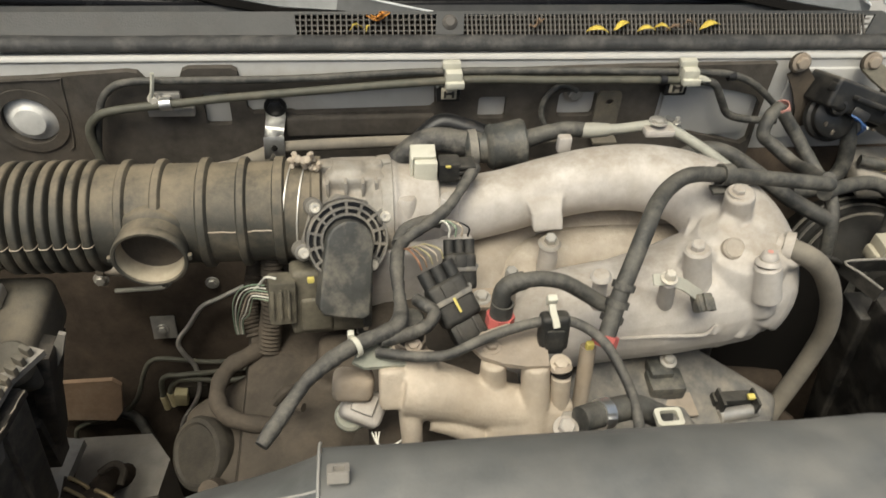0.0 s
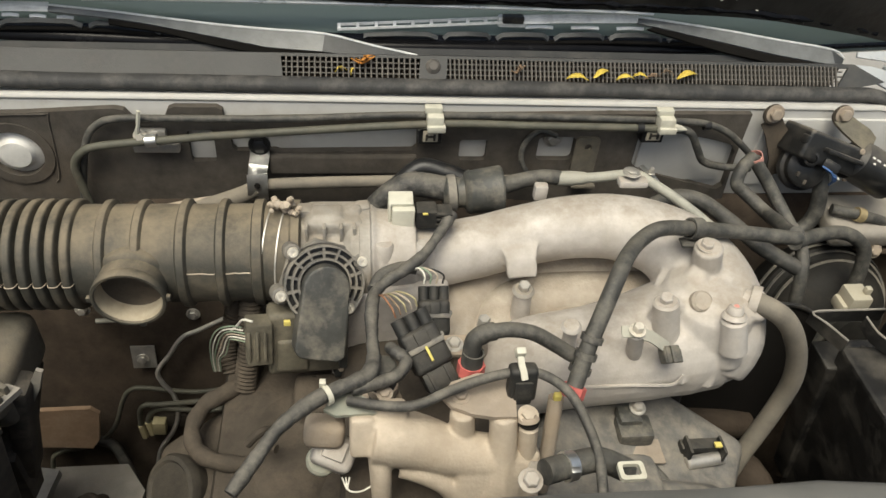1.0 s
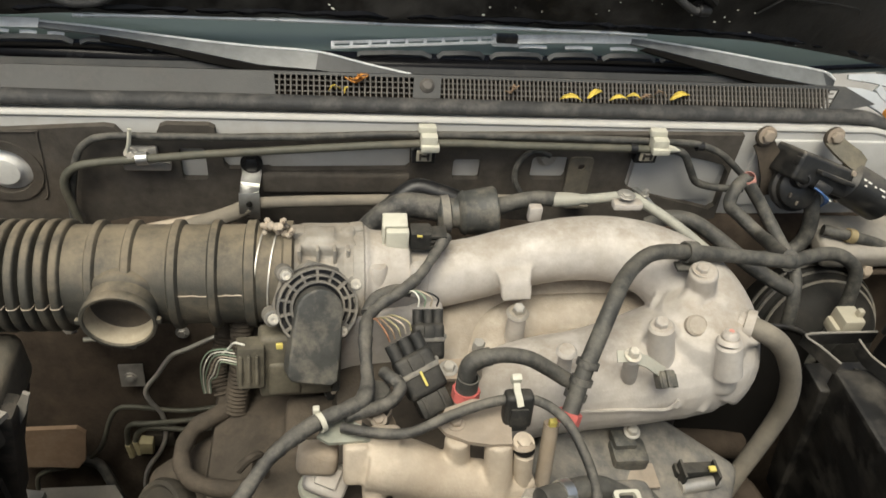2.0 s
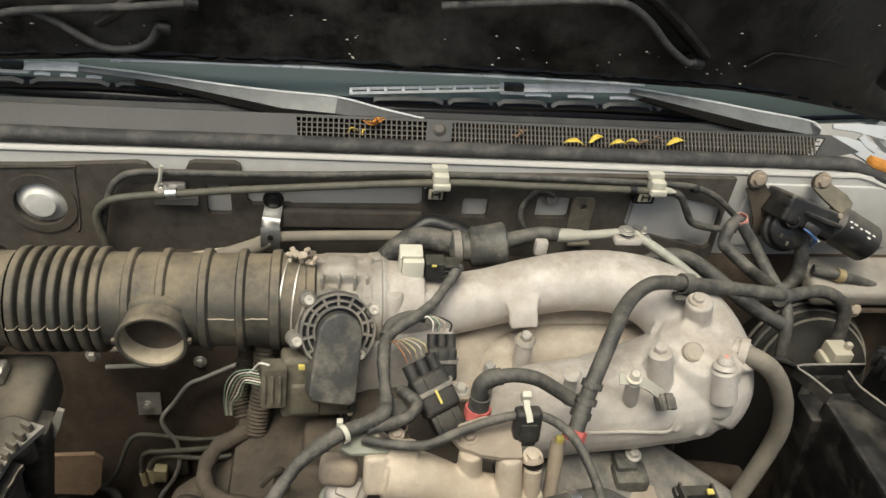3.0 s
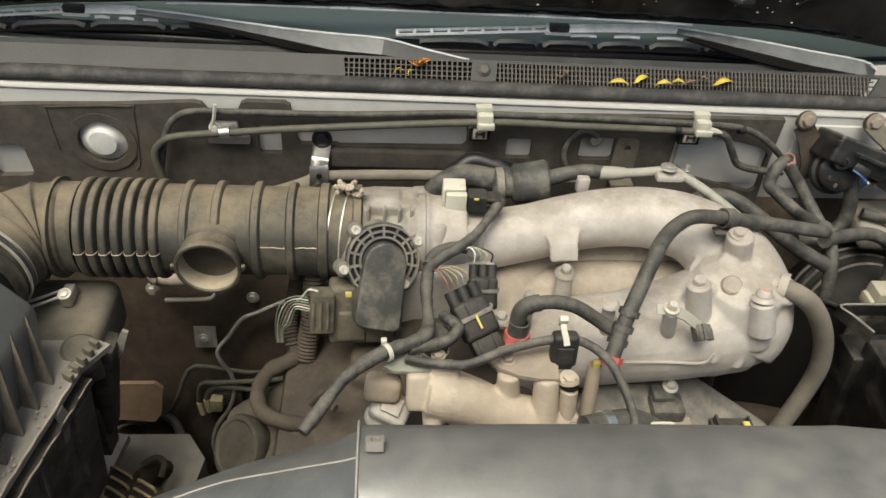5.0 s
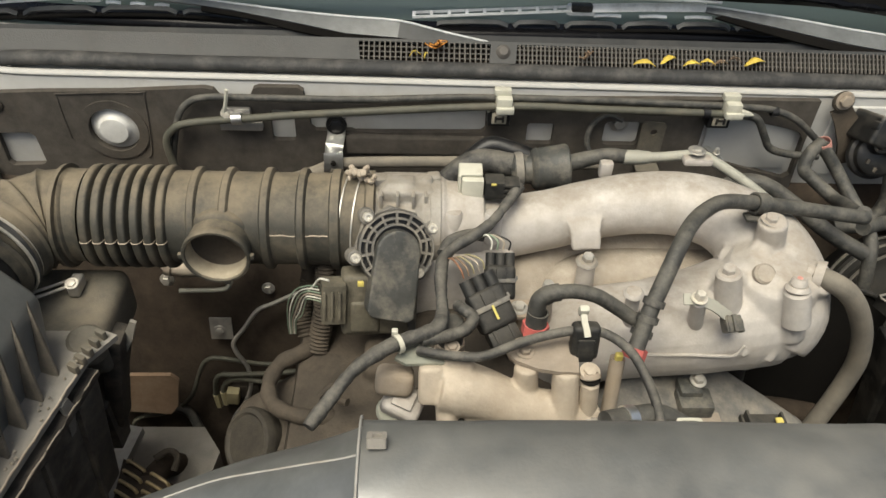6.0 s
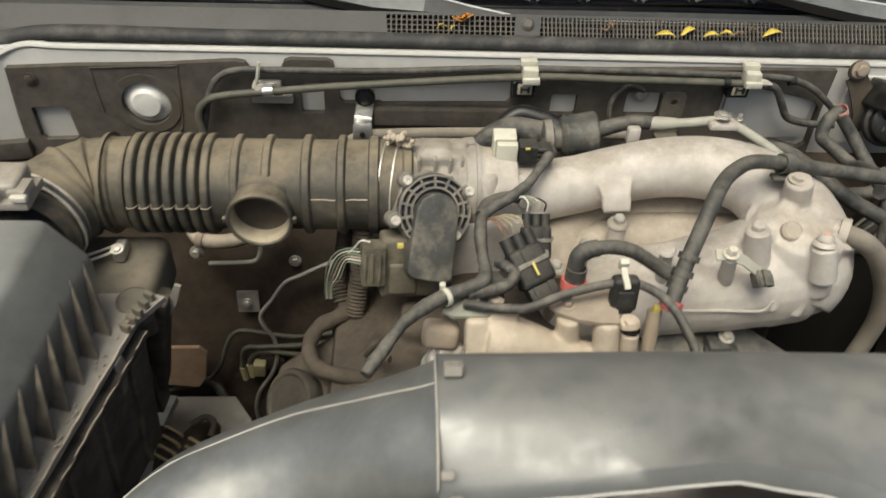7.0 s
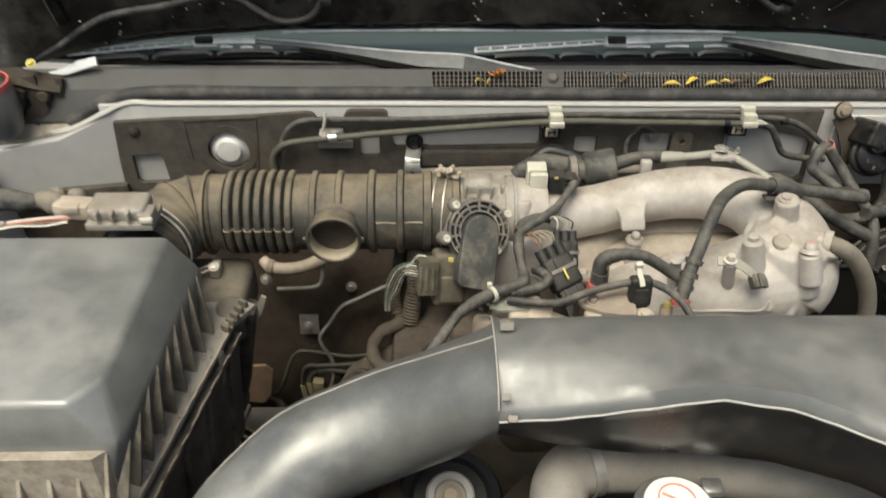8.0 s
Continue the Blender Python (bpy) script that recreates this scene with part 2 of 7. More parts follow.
M["cap_white"] = material("white_cap_label", (0.78, 0.76, 0.70), 0.4, 0, 60, 0.05, DUST, 0.12, 40, 0.05)
M["cap_orange"] = material("orange_cap_print", (0.75, 0.14, 0.03), 0.5)
M["brass_dust"] = material("dusty_yellow_brass", (0.42, 0.37, 0.22), 0.7, 0.2, 60, 0.2, (0.22, 0.18, 0.12), 0.4, 60, 0.2)
M["gold"] = material("brass_fins", (0.45, 0.36, 0.2), 0.5, 0.5, 60, 0.2, DUST, 0.3, 40, 0.15)

gl = bpy.data.materials.new("tinted_windscreen")
gl.use_nodes = True
gb = gl.node_tree.nodes["Principled BSDF"]
gb.inputs["Base Color"].default_value = (0.20, 0.255, 0.245, 1)
gb.inputs["Roughness"].default_value = 0.08
gb.inputs["Transmission Weight"].default_value = 0.05
gb.inputs["Specular IOR Level"].default_value = 0.35
M["glass"] = gl


# ---- mesh helpers ----
def thing(name, loc, label, category, group="", kind=""):
    ob = new(name)
    ob.empty_display_size = 0.02
    ob.location = loc
    return tagged(ob, label, category, group, kind)


def part(name, bm, mat, parent=None, label="", sharp=38):
    """Links a bmesh as one mesh object under a thing or under a part."""
    bmesh.ops.recalc_face_normals(bm, faces=bm.faces)
    for f in bm.faces:
        f.smooth = True
    for e in bm.edges:
        if len(e.link_faces) == 2 and e.calc_face_angle(0) > radians(sharp):
            e.smooth = False
    me = bpy.data.meshes.new(name)
    bm.to_mesh(me)
    bm.free()
    me.materials.append(M[mat] if isinstance(mat, str) else mat)
    ob = new(name, me)
    if parent is not None:
        ob.parent = parent
        ob.matrix_parent_inverse = Matrix.Translation(-parent.location)
    return tagged(ob, label)


def cast(ob, voxel=0.003, smooth=5):
    """Melts the overlapping pieces of a casting into one skin."""
    r = ob.modifiers.new("remesh", "REMESH")
    r.mode, r.voxel_size, r.use_smooth_shade = "VOXEL", voxel, True
    s = ob.modifiers.new("smooth", "SMOOTH")
    s.factor, s.iterations = 0.5, smooth
    return ob


def aim(direction, up=(0, 0, 1)):
    """A turn whose z points along direction."""
    z = Vector(direction).normalized()
    x = Vector(up).cross(z)
    if x.length < 1e-4:
        x = Vector((1, 0, 0))
    x.normalize()
    return Matrix((x, z.cross(x), z)).transposed()


def box(bm, c, s, rot=None, bev=0.002, seg=2):
    m = Matrix.Translation(c) @ (rot.to_4x4() if rot is not None else Matrix()) @ Matrix.Diagonal((*s, 1))
    made = bmesh.ops.create_cube(bm, size=1, matrix=m)["verts"]
    if bev:
        edges = list({e for v in made for e in v.link_edges})
        bmesh.ops.bevel(bm, geom=edges, offset=min(bev, min(s) * 0.45), segments=seg, profile=0.6, affect="EDGES")
    return bm


def lathe(bm, p0, direction, profile, seg=24, squash=None, up=(0, 0, 1)):
    """Rings of (distance along, radius) round an axis; closed at ends of radius 0."""
    rot = aim(direction, up)
    rings = []
    for d, r in profile:
        if r <= 1e-6:
            rings.append([bm.verts.new(Vector(p0) + rot @ Vector((0, 0, d)))])
            continue
        ring = []
        for i in range(seg):
            a = 2 * math.pi * i / seg
            sx, sy = squash or (1, 1)
            ring.append(bm.verts.new(Vector(p0) + rot @ Vector((r * sx * math.cos(a), r * sy * math.sin(a), d))))
        rings.append(ring)
    for a, b in zip(rings, rings[1:]):
        for i in range(seg):
            j = (i + 1) % seg
            if len(a) == 1 and len(b) == 1:
                continue
            if len(a) == 1:
                bm.faces.new((a[0], b[i], b[j]))
            elif len(b) == 1:
                bm.faces.new((a[i], a[j], b[0]))
            else:
                bm.faces.new((a[i], a[j], b[j], b[i]))
    return bm


def cyl(bm, p0, p1, r0, r1=None, seg=20, bev=0.0015):
    p0, p1 = Vector(p0), Vector(p1)
    h = (p1 - p0).length
    r1 = r0 if r1 is None else r1
    b = min(bev, r0 * 0.4, r1 * 0.4, h * 0.3)
    return lathe(bm, p0, p1 - p0, [(0, 0), (0, r0 - b), (b, r0), (h - b, r1), (h, r1 - b), (h, 0)], seg)


def curve_points(pts, sub=6):
    p = [Vector(q) for q in pts]
    if len(p) == 2 or sub == 1:
        return p
    ext = [p[0] * 2 - p[1], *p, p[-1] * 2 - p[-2]]
    out = []
    for i in range(1, len(ext) - 2):
        a, b, c, d = ext[i - 1:i + 3]
        for k in range(sub):
            t = k / sub
            out.append(0.5 * (2 * b + (c - a) * t + (2 * a - 5 * b + 4 * c - d) * t * t + (3 * b - a - 3 * c + d) * t ** 3))
    return out + [p[-1]]


def tube(bm, pts, r, seg=12, sub=6, caps=True, shape=None, up=None, ribs=None):
    """A hose along pts. r: one radius, or one for each point. shape: (across, high) factors. ribs: f(s) adds to the radius at s metres along."""
    path = curve_points(pts, sub)
    n = len(path)
    radii = [r] * n if not isinstance(r, (list, tuple)) else [float(v) for v in np.interp(np.linspace(0, len(r) - 1, n), range(len(r)), r)]
    tang = [(path[min(i + 1, n - 1)] - path[max(i - 1, 0)]).normalized() for i in range(n)]
    ref = Vector(up) if up else (Vector((0, 0, 1)) if abs(tang[0].z) < 0.9 else Vector((1, 0, 0)))
    rings, s = [], 0.0
    for i, (p, t) in enumerate(zip(path, tang)):
        s += (path[i] - path[i - 1]).length if i else 0
        side = t.cross(ref).normalized()
        top = side.cross(t).normalized()
        if not up:
            ref = top
        rr = radii[i] + (ribs(s) if ribs else 0)
        fx, fz = shape or (1, 1)
        rings.append([bm.verts.new(p + side * (rr * fx * math.cos(a)) + top * (rr * fz * math.sin(a)))
                      for a in (2 * math.pi * k / seg for k in range(seg))])
    for a, b in zip(rings, rings[1:]):
        for k in range(seg):
            bm.faces.new((a[k], a[(k + 1) % seg], b[(k + 1) % seg], b[k]))
    if caps:
        bm.faces.new(rings[0])
        bm.faces.new(rings[-1])
    return bm


def sheet(bm, outline, holes, place, depth):
    """A plate of the 2D outline with holes, its front laid by place(u, v, 0) and its back by place(u, v, depth)."""
    loops = [outline, *holes]
    edges = []
    for loop in loops:
        vs = [bm.verts.new(place(u, v, 0)) for u, v in loop]
        edges += [bm.edges.new((vs[i], vs[(i + 1) % len(vs)])) for i in range(len(vs))]
    faces = [g for g in bmesh.ops.triangle_fill(bm, edges=edges, use_beauty=True)["geom"] if isinstance(g, bmesh.types.BMFace)]
    shift = Vector(place(0, 0, depth)) - Vector(place(0, 0, 0))
    got = bmesh.ops.extrude_face_region(bm, geom=faces)["geom"]
    bmesh.ops.translate(bm, vec=shift, verts=[g for g in got if isinstance(g, bmesh.types.BMVert)])
    return bm


def rounded(x0, z0, x1, z1, r=0.004, n=4):
    pts = []
    for cx, cz, a0 in ((x1 - r, z1 - r, 0), (x0 + r, z1 - r, 90), (x0 + r, z0 + r, 180), (x1 - r, z0 + r, 270)):
        pts += [(cx + r * math.cos(radians(a0 + 90 * k / n)), cz + r * math.sin(radians(a0 + 90 * k / n))) for k in range(n + 1)]
    return pts


def circle2(cx, cz, r, n=28):
    return [(cx + r * math.cos(2 * math.pi * k / n), cz + r * math.sin(2 * math.pi * k / n)) for k in range(n)]


def bm_():
    return bmesh.new()


def bolt(parent, p, d=(0, 0, 1), r=0.006, h=0.006, mat="bolt", washer=True, name="bolt"):
    b = bm_()
    p, dv = Vector(p), Vector(d).normalized()
    if washer:
        cyl(b, p, p + dv * 0.0015, r * 1.5, seg=16, bev=0.0004)
    lathe(b, p, d, [(0, 0), (0, r), (h * 0.85, r), (h, r * 0.8), (h, 0)], 6)
    return part(name, b, mat, parent)


def strap(bm, c, axis, r, width, thick=0.0012, seg=32, arc=(0, 360), up=(0, 0, 1)):
    """A flat band bent round an axis."""
    rot = aim(axis, up)
    rows = []
    n = max(3, int(seg * (arc[1] - arc[0]) / 360))
    for k in range(n + 1):
        a = radians(arc[0] + (arc[1] - arc[0]) * k / n)
        rows.append([bm.verts.new(Vector(c) + rot @ Vector((q * math.cos(a), q * math.sin(a), w)))
                     for q, w in ((r, -width / 2), (r + thick, -width / 2), (r + thick, width / 2), (r, width / 2))])
    for a, b in zip(rows, rows[1:]):
        for k in range(4):
            bm.faces.new((a[k], a[(k + 1) % 4], b[(k + 1) % 4], b[k]))
    bm.faces.new(rows[0])
    bm.faces.new(rows[-1])
    return bm


def flat_bar(bm, pts, width, thick, up):
    """A bent strip of metal along pts; its width lies across the path and up."""
    path = [Vector(p) for p in pts]
    rings = []
    for i, p in enumerate(path):
        t = (path[min(i + 1, len(path) - 1)] - path[max(i - 1, 0)]).normalized()
        side = t.cross(Vector(up)).normalized()
        top = side.cross(t).normalized()
        w = width[i] if isinstance(width, (list, tuple)) else width
        rings.append([bm.verts.new(p + side * (a * w / 2) + top * (b * thick / 2)) for a, b in ((-1, -1), (1, -1), (1, 1), (-1, 1))])
    for a, b in zip(rings, rings[1:]):
        for k in range(4):
            bm.faces.new((a[k], a[(k + 1) % 4], b[(k + 1) % 4], b[k]))
    bm.faces.new(rings[0])
    bm.faces.new(rings[-1])
    return bm


def ribbon(b, up, low, drop):
    """A bent sheet between an upper and a lower edge, drop thick."""
    rows = [[b.verts.new(Vector(u)), b.verts.new(Vector(v)), b.verts.new(Vector(v) + Vector((0, 0.55, -0.83)) * drop), b.verts.new(Vector(u) + Vector((0, 0.55, -0.83)) * drop)] for u, v in zip(up, low)]
    for r0, r1 in zip(rows, rows[1:]):
        for k in range(4):
            b.faces.new((r0[k], r0[(k + 1) % 4], r1[(k + 1) % 4], r1[k]))
    b.faces.new(rows[0])
    b.faces.new(rows[-1])


# ---- structure ----
def build_structure():
    b = bm_()
    box(b, (0.13, 0.7665, 0.99), (1.36, 0.020, 0.15), bev=0.001)
    box(b, (0.105, 0.775, 1.058), (1.19, 0.02, 0.014), bev=0.002)
    # pressed steps of the panel
    box(b, (0.405, 0.7565, 0.995), (0.115, 0.008, 0.075), bev=0.003)
    box(b, (0.62, 0.7565, 1.0), (0.24, 0.008, 0.1), bev=0.003)
    wall = part("wall_firewall", b, "paint")
    tagged(wall, "grey painted steel firewall with pressed panels", "firewall", kind="structure")

    b = bm_()
    rows = [(0.935, 0.752), (0.90, 0.742), (0.78, 0.715), (0.66, 0.689), (0.5, 0.655), (0.25, 0.60)]
    xs = np.linspace(-0.72, 0.82, 24)
    grid = [[b.verts.new((x, y + 0.004 * math.sin(17 * x + 9 * z), z)) for x in xs] for z, y in rows]
    for r0, r1 in zip(grid, grid[1:]):
        for k in range(len(xs) - 1):
            b.faces.new((r0[k], r0[k + 1], r1[k + 1], r1[k]))
    toe = part("wall_toe_board", b, "under")
    sol = toe.modifiers.new("thick", "SOLIDIFY")
    sol.thickness, sol.offset = 0.012, 1
    tagged(toe, "sloping lower firewall under brown dirt and undercoat", "firewall", kind="structure")

    # cowl side panel and aprons
    b = bm_()
    sheet(b, [(-0.535, 0.93), (-0.70, 0.93), (-0.70, 1.012), (-0.61, 1.02), (-0.508, 1.062), (-0.532, 1.045)], [],
          lambda u, v, d: (u, 0.758 + (u + 0.53) * 0.25 + d, v), 0.012)
    tagged(part("wall_cowl_side", b, "paint"), "pale grey painted cowl side panel", "panel", kind="structure")
    b = bm_()
    sheet(b, [(-0.55, 0.25), (0.735, 0.25), (0.735, 0.9), (0.73, 1.012), (-0.55, 0.95)], [], lambda u, v, d: (-0.705 - d, u, v), 0.015)
    tagged(part("wall_apron_left", b, "paint"), "grey painted inner wing panel", "panel", kind="structure")
    b = bm_()
    sheet(b, [(-0.55, 0.25), (0.76, 0.25), (0.76, 1.03), (-0.55, 0.97)], [], lambda u, v, d: (0.82 + d, u, v), 0.015)
    tagged(part("wall_apron_right", b, "paint"), "grey painted inner wing panel", "panel", kind="structure")
    b = bm_()
    box(b, (0.05, 0.1, 0.245), (1.6, 1.4, 0.02), bev=0)
    tagged(part("bay_floor", b, "under"), "dirty undertray below the engine", "undertray", kind="structure")
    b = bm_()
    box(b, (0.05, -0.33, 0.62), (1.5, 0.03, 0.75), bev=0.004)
    tagged(part("wall_front_panel", b, "void"), "unseen dark front panel closing the engine bay", "panel", kind="structure")
    b = bm_()
    box(b, (0, 0, -0.05), (400, 400, 0.1), bev=0)
    tagged(part("ground", b, "concrete"), "grey concrete ground under the car", "ground", kind="structure")

    # flange along the cowl
    b = bm_()
    tube(b, [(-0.76, 0.75, 1.000), (-0.699, 0.757, 1.0095), (-0.647, 0.757, 1.019), (-0.596, 0.757, 1.0285), (-0.549, 0.757, 1.0505), (-0.507, 0.760, 1.0675), (-0.45, 0.760, 1.0665), (-0.2, 0.760, 1.0665),
             (0.1, 0.760, 1.0655), (0.4, 0.760, 1.064), (0.60, 0.760, 1.063), (0.655, 0.760, 1.062), (0.70, 0.756, 1.048), (0.74, 0.75, 1.035), (0.82, 0.73, 1.01)],
         0.005, seg=10, sub=6, shape=(1.0, 0.85), up=(0, 0, 1))
    tagged(part("trim_cowl_flange", b, "lip"), "pale grey painted sheet metal flange edge", "trim", kind="structure")
    b = bm_()
    tube(b, [(-0.60, 0.768, 1.035), (-0.505, 0.775, 1.074), (-0.3, 0.776, 1.0755), (0.1, 0.776, 1.0745), (0.5, 0.776, 1.0725), (0.60, 0.775, 1.073), (0.635, 0.772, 1.074), (0.668, 0.767, 1.066), (0.71, 0.762, 1.052), (0.80, 0.75, 1.03)],
         0.0105, seg=12, sub=8, shape=(1.0, 0.8), up=(0, 0, 1), ribs=lambda s: 0.0006 * math.sin(s * 120) * math.sin(s * 23))
    tagged(part("trim_weather_strip", b, "seal"), "black rubber weather strip with worn patches", "weather strip", kind="structure")


build_structure()


def build_insulation():
    t = thing("firewall_insulation", (0, 0.75, 0.9), "dark felt insulation pad with cutouts on the firewall", "insulation pad")
    outline = [(-0.532, 1.043), (-0.45, 1.048), (-0.36, 1.051), (-0.262, 1.058), (-0.252, 1.056), (-0.244, 1.044), (-0.212, 1.043), (-0.205, 1.058),
               (-0.198, 1.061), (-0.153, 1.061), (-0.147, 1.057), (-0.146, 1.045), (-0.10, 1.047), (0.07, 1.052), (0.3, 1.058), (0.474, 1.060),
               (0.474, 1.0), (0.478, 0.93), (0.30, 0.905), (-0.54, 0.905), (-0.537, 0.98)]
    strip = [(-0.142, 1.030), (-0.125, 1.0325), (-0.03, 1.038), (0.064, 1.046), (0.070, 1.044), (0.071, 1.010), (0.066, 1.005), (-0.088, 1.002), (-0.092, 1.004), (-0.136, 1.003), (-0.141, 1.008)]
    patch = [(0.340, 1.034), (0.352, 1.040), (0.44, 1.022), (0.462, 1.016), (0.470, 1.006), (0.472, 0.952), (0.464, 0.946), (0.36, 0.974), (0.345, 0.98), (0.340, 0.99)]
    left = [(-0.518, 0.990), (-0.480, 0.992), (-0.474, 0.986), (-0.471, 0.950), (-0.476, 0.945), (-0.513, 0.943), (-0.518, 0.948)]
    holes = [rounded(-0.1885, 0.988, -0.160, 1.031), strip, rounded(0.122, 0.991, 0.155, 1.0205), rounded(0.217, 0.992, 0.262, 1.0255, 0.006), patch, left, circle2(-0.377, 0.998, 0.0295)]
    b = bm_()
    sheet(b, outline, holes, lambda u, v, d: (u, 0.748 + d, v), 0.0083)
    pad = part("pad", b, "pad", t, sharp=30)
    b = bm_()
    box(b, (-0.014, 0.7475, 0.986), (0.172, 0.010, 0.028), bev=0.006, seg=3)
    part("pressed_rib", b, "pad", t)
    b = bm_()
    strap(b, (-0.377, 0.7475, 0.998), (0, 1, 0), 0.0295, 0.003, 0.011, 36)
    part("collar", b, "pad", t)
    b = bm_()
    tube(b, [(-0.344, 0.7475, 0.959), (-0.338, 0.7475, 0.972), (-0.332, 0.7475, 1.044), (-0.338, 0.7475, 1.050), (-0.425, 0.7475, 1.046), (-0.433, 0.7475, 1.040), (-0.431, 0.7475, 0.985)], 0.0011, seg=6, sub=3)
    part("pressed_square", b, "pad", t)
    b = bm_()
    box(b, (-0.585, 0.733, 0.934), (0.108, 0.012, 0.026), Matrix.Rotation(radians(10), 3, "Z"), 0.004)
    part("side_strip", b, "pad", t)


def build_grommet():
    t = thing("firewall_plug", (-0.379, 0.755, 0.96), "pale grey round dished plug in the firewall", "plug")
    b = bm_()
    lathe(b, (-0.377, 0.7605, 0.998), (0, -1, 0), [(0, 0), (0, 0.029), (0.006, 0.029), (0.008, 0.026), (0.0105, 0.0205), (0.0125, 0.0190), (0.016, 0.0165), (0.0165, 0.0135), (0.0165, 0)], 36)
    part("disc", b, "plug_white", t)
    b = bm_()
    strap(b, (-0.377, 0.7525, 0.998), (0, 1, 0), 0.0195, 0.002, 0.0012, 32)
    part("ridge", b, "zinc", t)


def build_cowl():
    t = thing("cowl_panel", (0.0, 0.805, 1.06), "faded black plastic cowl panel below the windscreen with air grille", "cowl panel")

    def slope(u, v, d=0.0):
        """v metres along the sloping face, d below it."""
        r = 0.404 * (v - 0.786)
        return Vector((u, 0.786 + r + 0.7 * d, 1.076 + r - 0.7 * d))

    b = bm_()
    sheet(b, [(-0.655, 0.792), (-0.60, 0.780), (-0.50, 0.786), (0.62, 0.786), (0.66, 0.80), (0.62, 0.838), (-0.655, 0.838)],
          [[(-0.082, 0.790), (0.073, 0.790), (0.075, 0.832), (-0.084, 0.832)], [(0.105, 0.788), (0.596, 0.788), (0.612, 0.830), (0.107, 0.832)]],
          slope, 0.004)
    part("panel", b, "cowl", t)
    b = bm_()
    ribbon(b, [(-0.60, 0.838, 1.080), (0.0, 0.839, 1.081), (0.62, 0.838, 1.081)], [slope(-0.60, 0.838, 0.001), slope(0.0, 0.838, 0.001), slope(0.62, 0.838, 0.001)], 0.002)
    part("rear_fall", b, "cowl", t)
    b = bm_()
    ribbon(b, [(-0.70, 0.786, 1.070), (-0.655, 0.788, 1.078), (-0.60, 0.784, 1.076), (-0.50, 0.787, 1.076)], [(-0.70, 0.766, 1.034), (-0.655, 0.766, 1.034), (-0.60, 0.764, 1.036), (-0.50, 0.774, 1.074)], 0.003)
    part("side_flap", b, "cowl", t)
    b = bm_()
    flat_bar(b, [(-0.60, 0.8395, 1.0815), (-0.3, 0.8405, 1.0825), (0.0, 0.841, 1.083), (0.3, 0.8405, 1.0835), (0.60, 0.8395, 1.0835)], 0.009, 0.003, (0, -0.85, 0.5))
    part("rear_edge", b, "cowl", t)
    b = bm_()
    box(b, (0.26, 0.806, 1.056), (0.70, 0.046, 0.004), bev=0)
    box(b, (0.26, 0.832, 1.066), (0.72, 0.004, 0.024), bev=0)
    part("drain_tray", b, "under", t, "rusty brown drain tray under the grille")
    # air grille: cross bars and slats
    for v in (0.800, 0.811, 0.822):
        b = bm_()
        flat_bar(b, [slope(-0.083, v, 0.002), slope(0.074, v, 0.002)], 0.0012, 0.003, (0, -0.7, 0.7))
        flat_bar(b, [slope(0.106, v, 0.002), slope(0.604, v, 0.002)], 0.0012, 0.003, (0, -0.7, 0.7))
        part("cross_bar", b, "grille", t)
    b = bm_()
    box(b, (0, 0, 0), (0.0019, 0.0246, 0.0032), Matrix.Rotation(radians(45), 3, "X"), 0.0004, 1)
    slat = part("slat", b, "grille", t)
    slat.location = slope(-0.078, 0.811)
    for x in [-0.078 + 0.0064 * k for k in range(1, 24)] + [0.110 + 0.0051 * k for k in range(96)]:
        o = slat.copy()
        scene.collection.objects.link(o)
        o.location = slope(x, 0.810)
    b = bm_()
    lathe(b, slope(0.090, 0.816), (0, -0.7, 0.7), [(0, 0), (0, 0.009), (0.002, 0.008), (0.005, 0.005), (0.005, 0)], 16)
    part("nozzle_cover", b, "grille", t)


def leaf(x, y, turn, size, mat, category, label, fronds=1):
    t = thing("fallen_leaf", (x, y, 1.083), label, "leaf", "leaves on the cowl grille")
    rnd = random.Random(int((x + 2) * 999))
    for f in range(fronds):
        b = bm_()
        a0 = radians(turn + f * 47)
        n = 7
        left, right = [], []
        for k in range(n + 1):
            s = k / n
            w = size * 0.14 * math.sin(math.pi * (0.08 + 0.92 * s)) * (0.5 if fronds > 1 else 1)
            z = 1.084 + max(0.0, y - 0.786) * 0.9 + 0.006 * math.sin(3 * s + f) + 0.002 * rnd.random() + 0.0015 * f
            p = Vector((x + math.cos(a0) * size * (s - 0.4), y + math.sin(a0) * size * (s - 0.4), z))
            q = Vector((-math.sin(a0), math.cos(a0), 0.35)) * w
            left.append(b.verts.new(p + q))
            right.append(b.verts.new(p - q + Vector((0, 0, 0.001))))
        for k in range(n):
            b.faces.new((left[k], left[k + 1], right[k + 1], right[k]))
        o = part("blade" if f == 0 else "frond", b, mat, t)
        s_ = o.modifiers.new("thick", "SOLIDIFY")
        s_.thickness = 0.0006


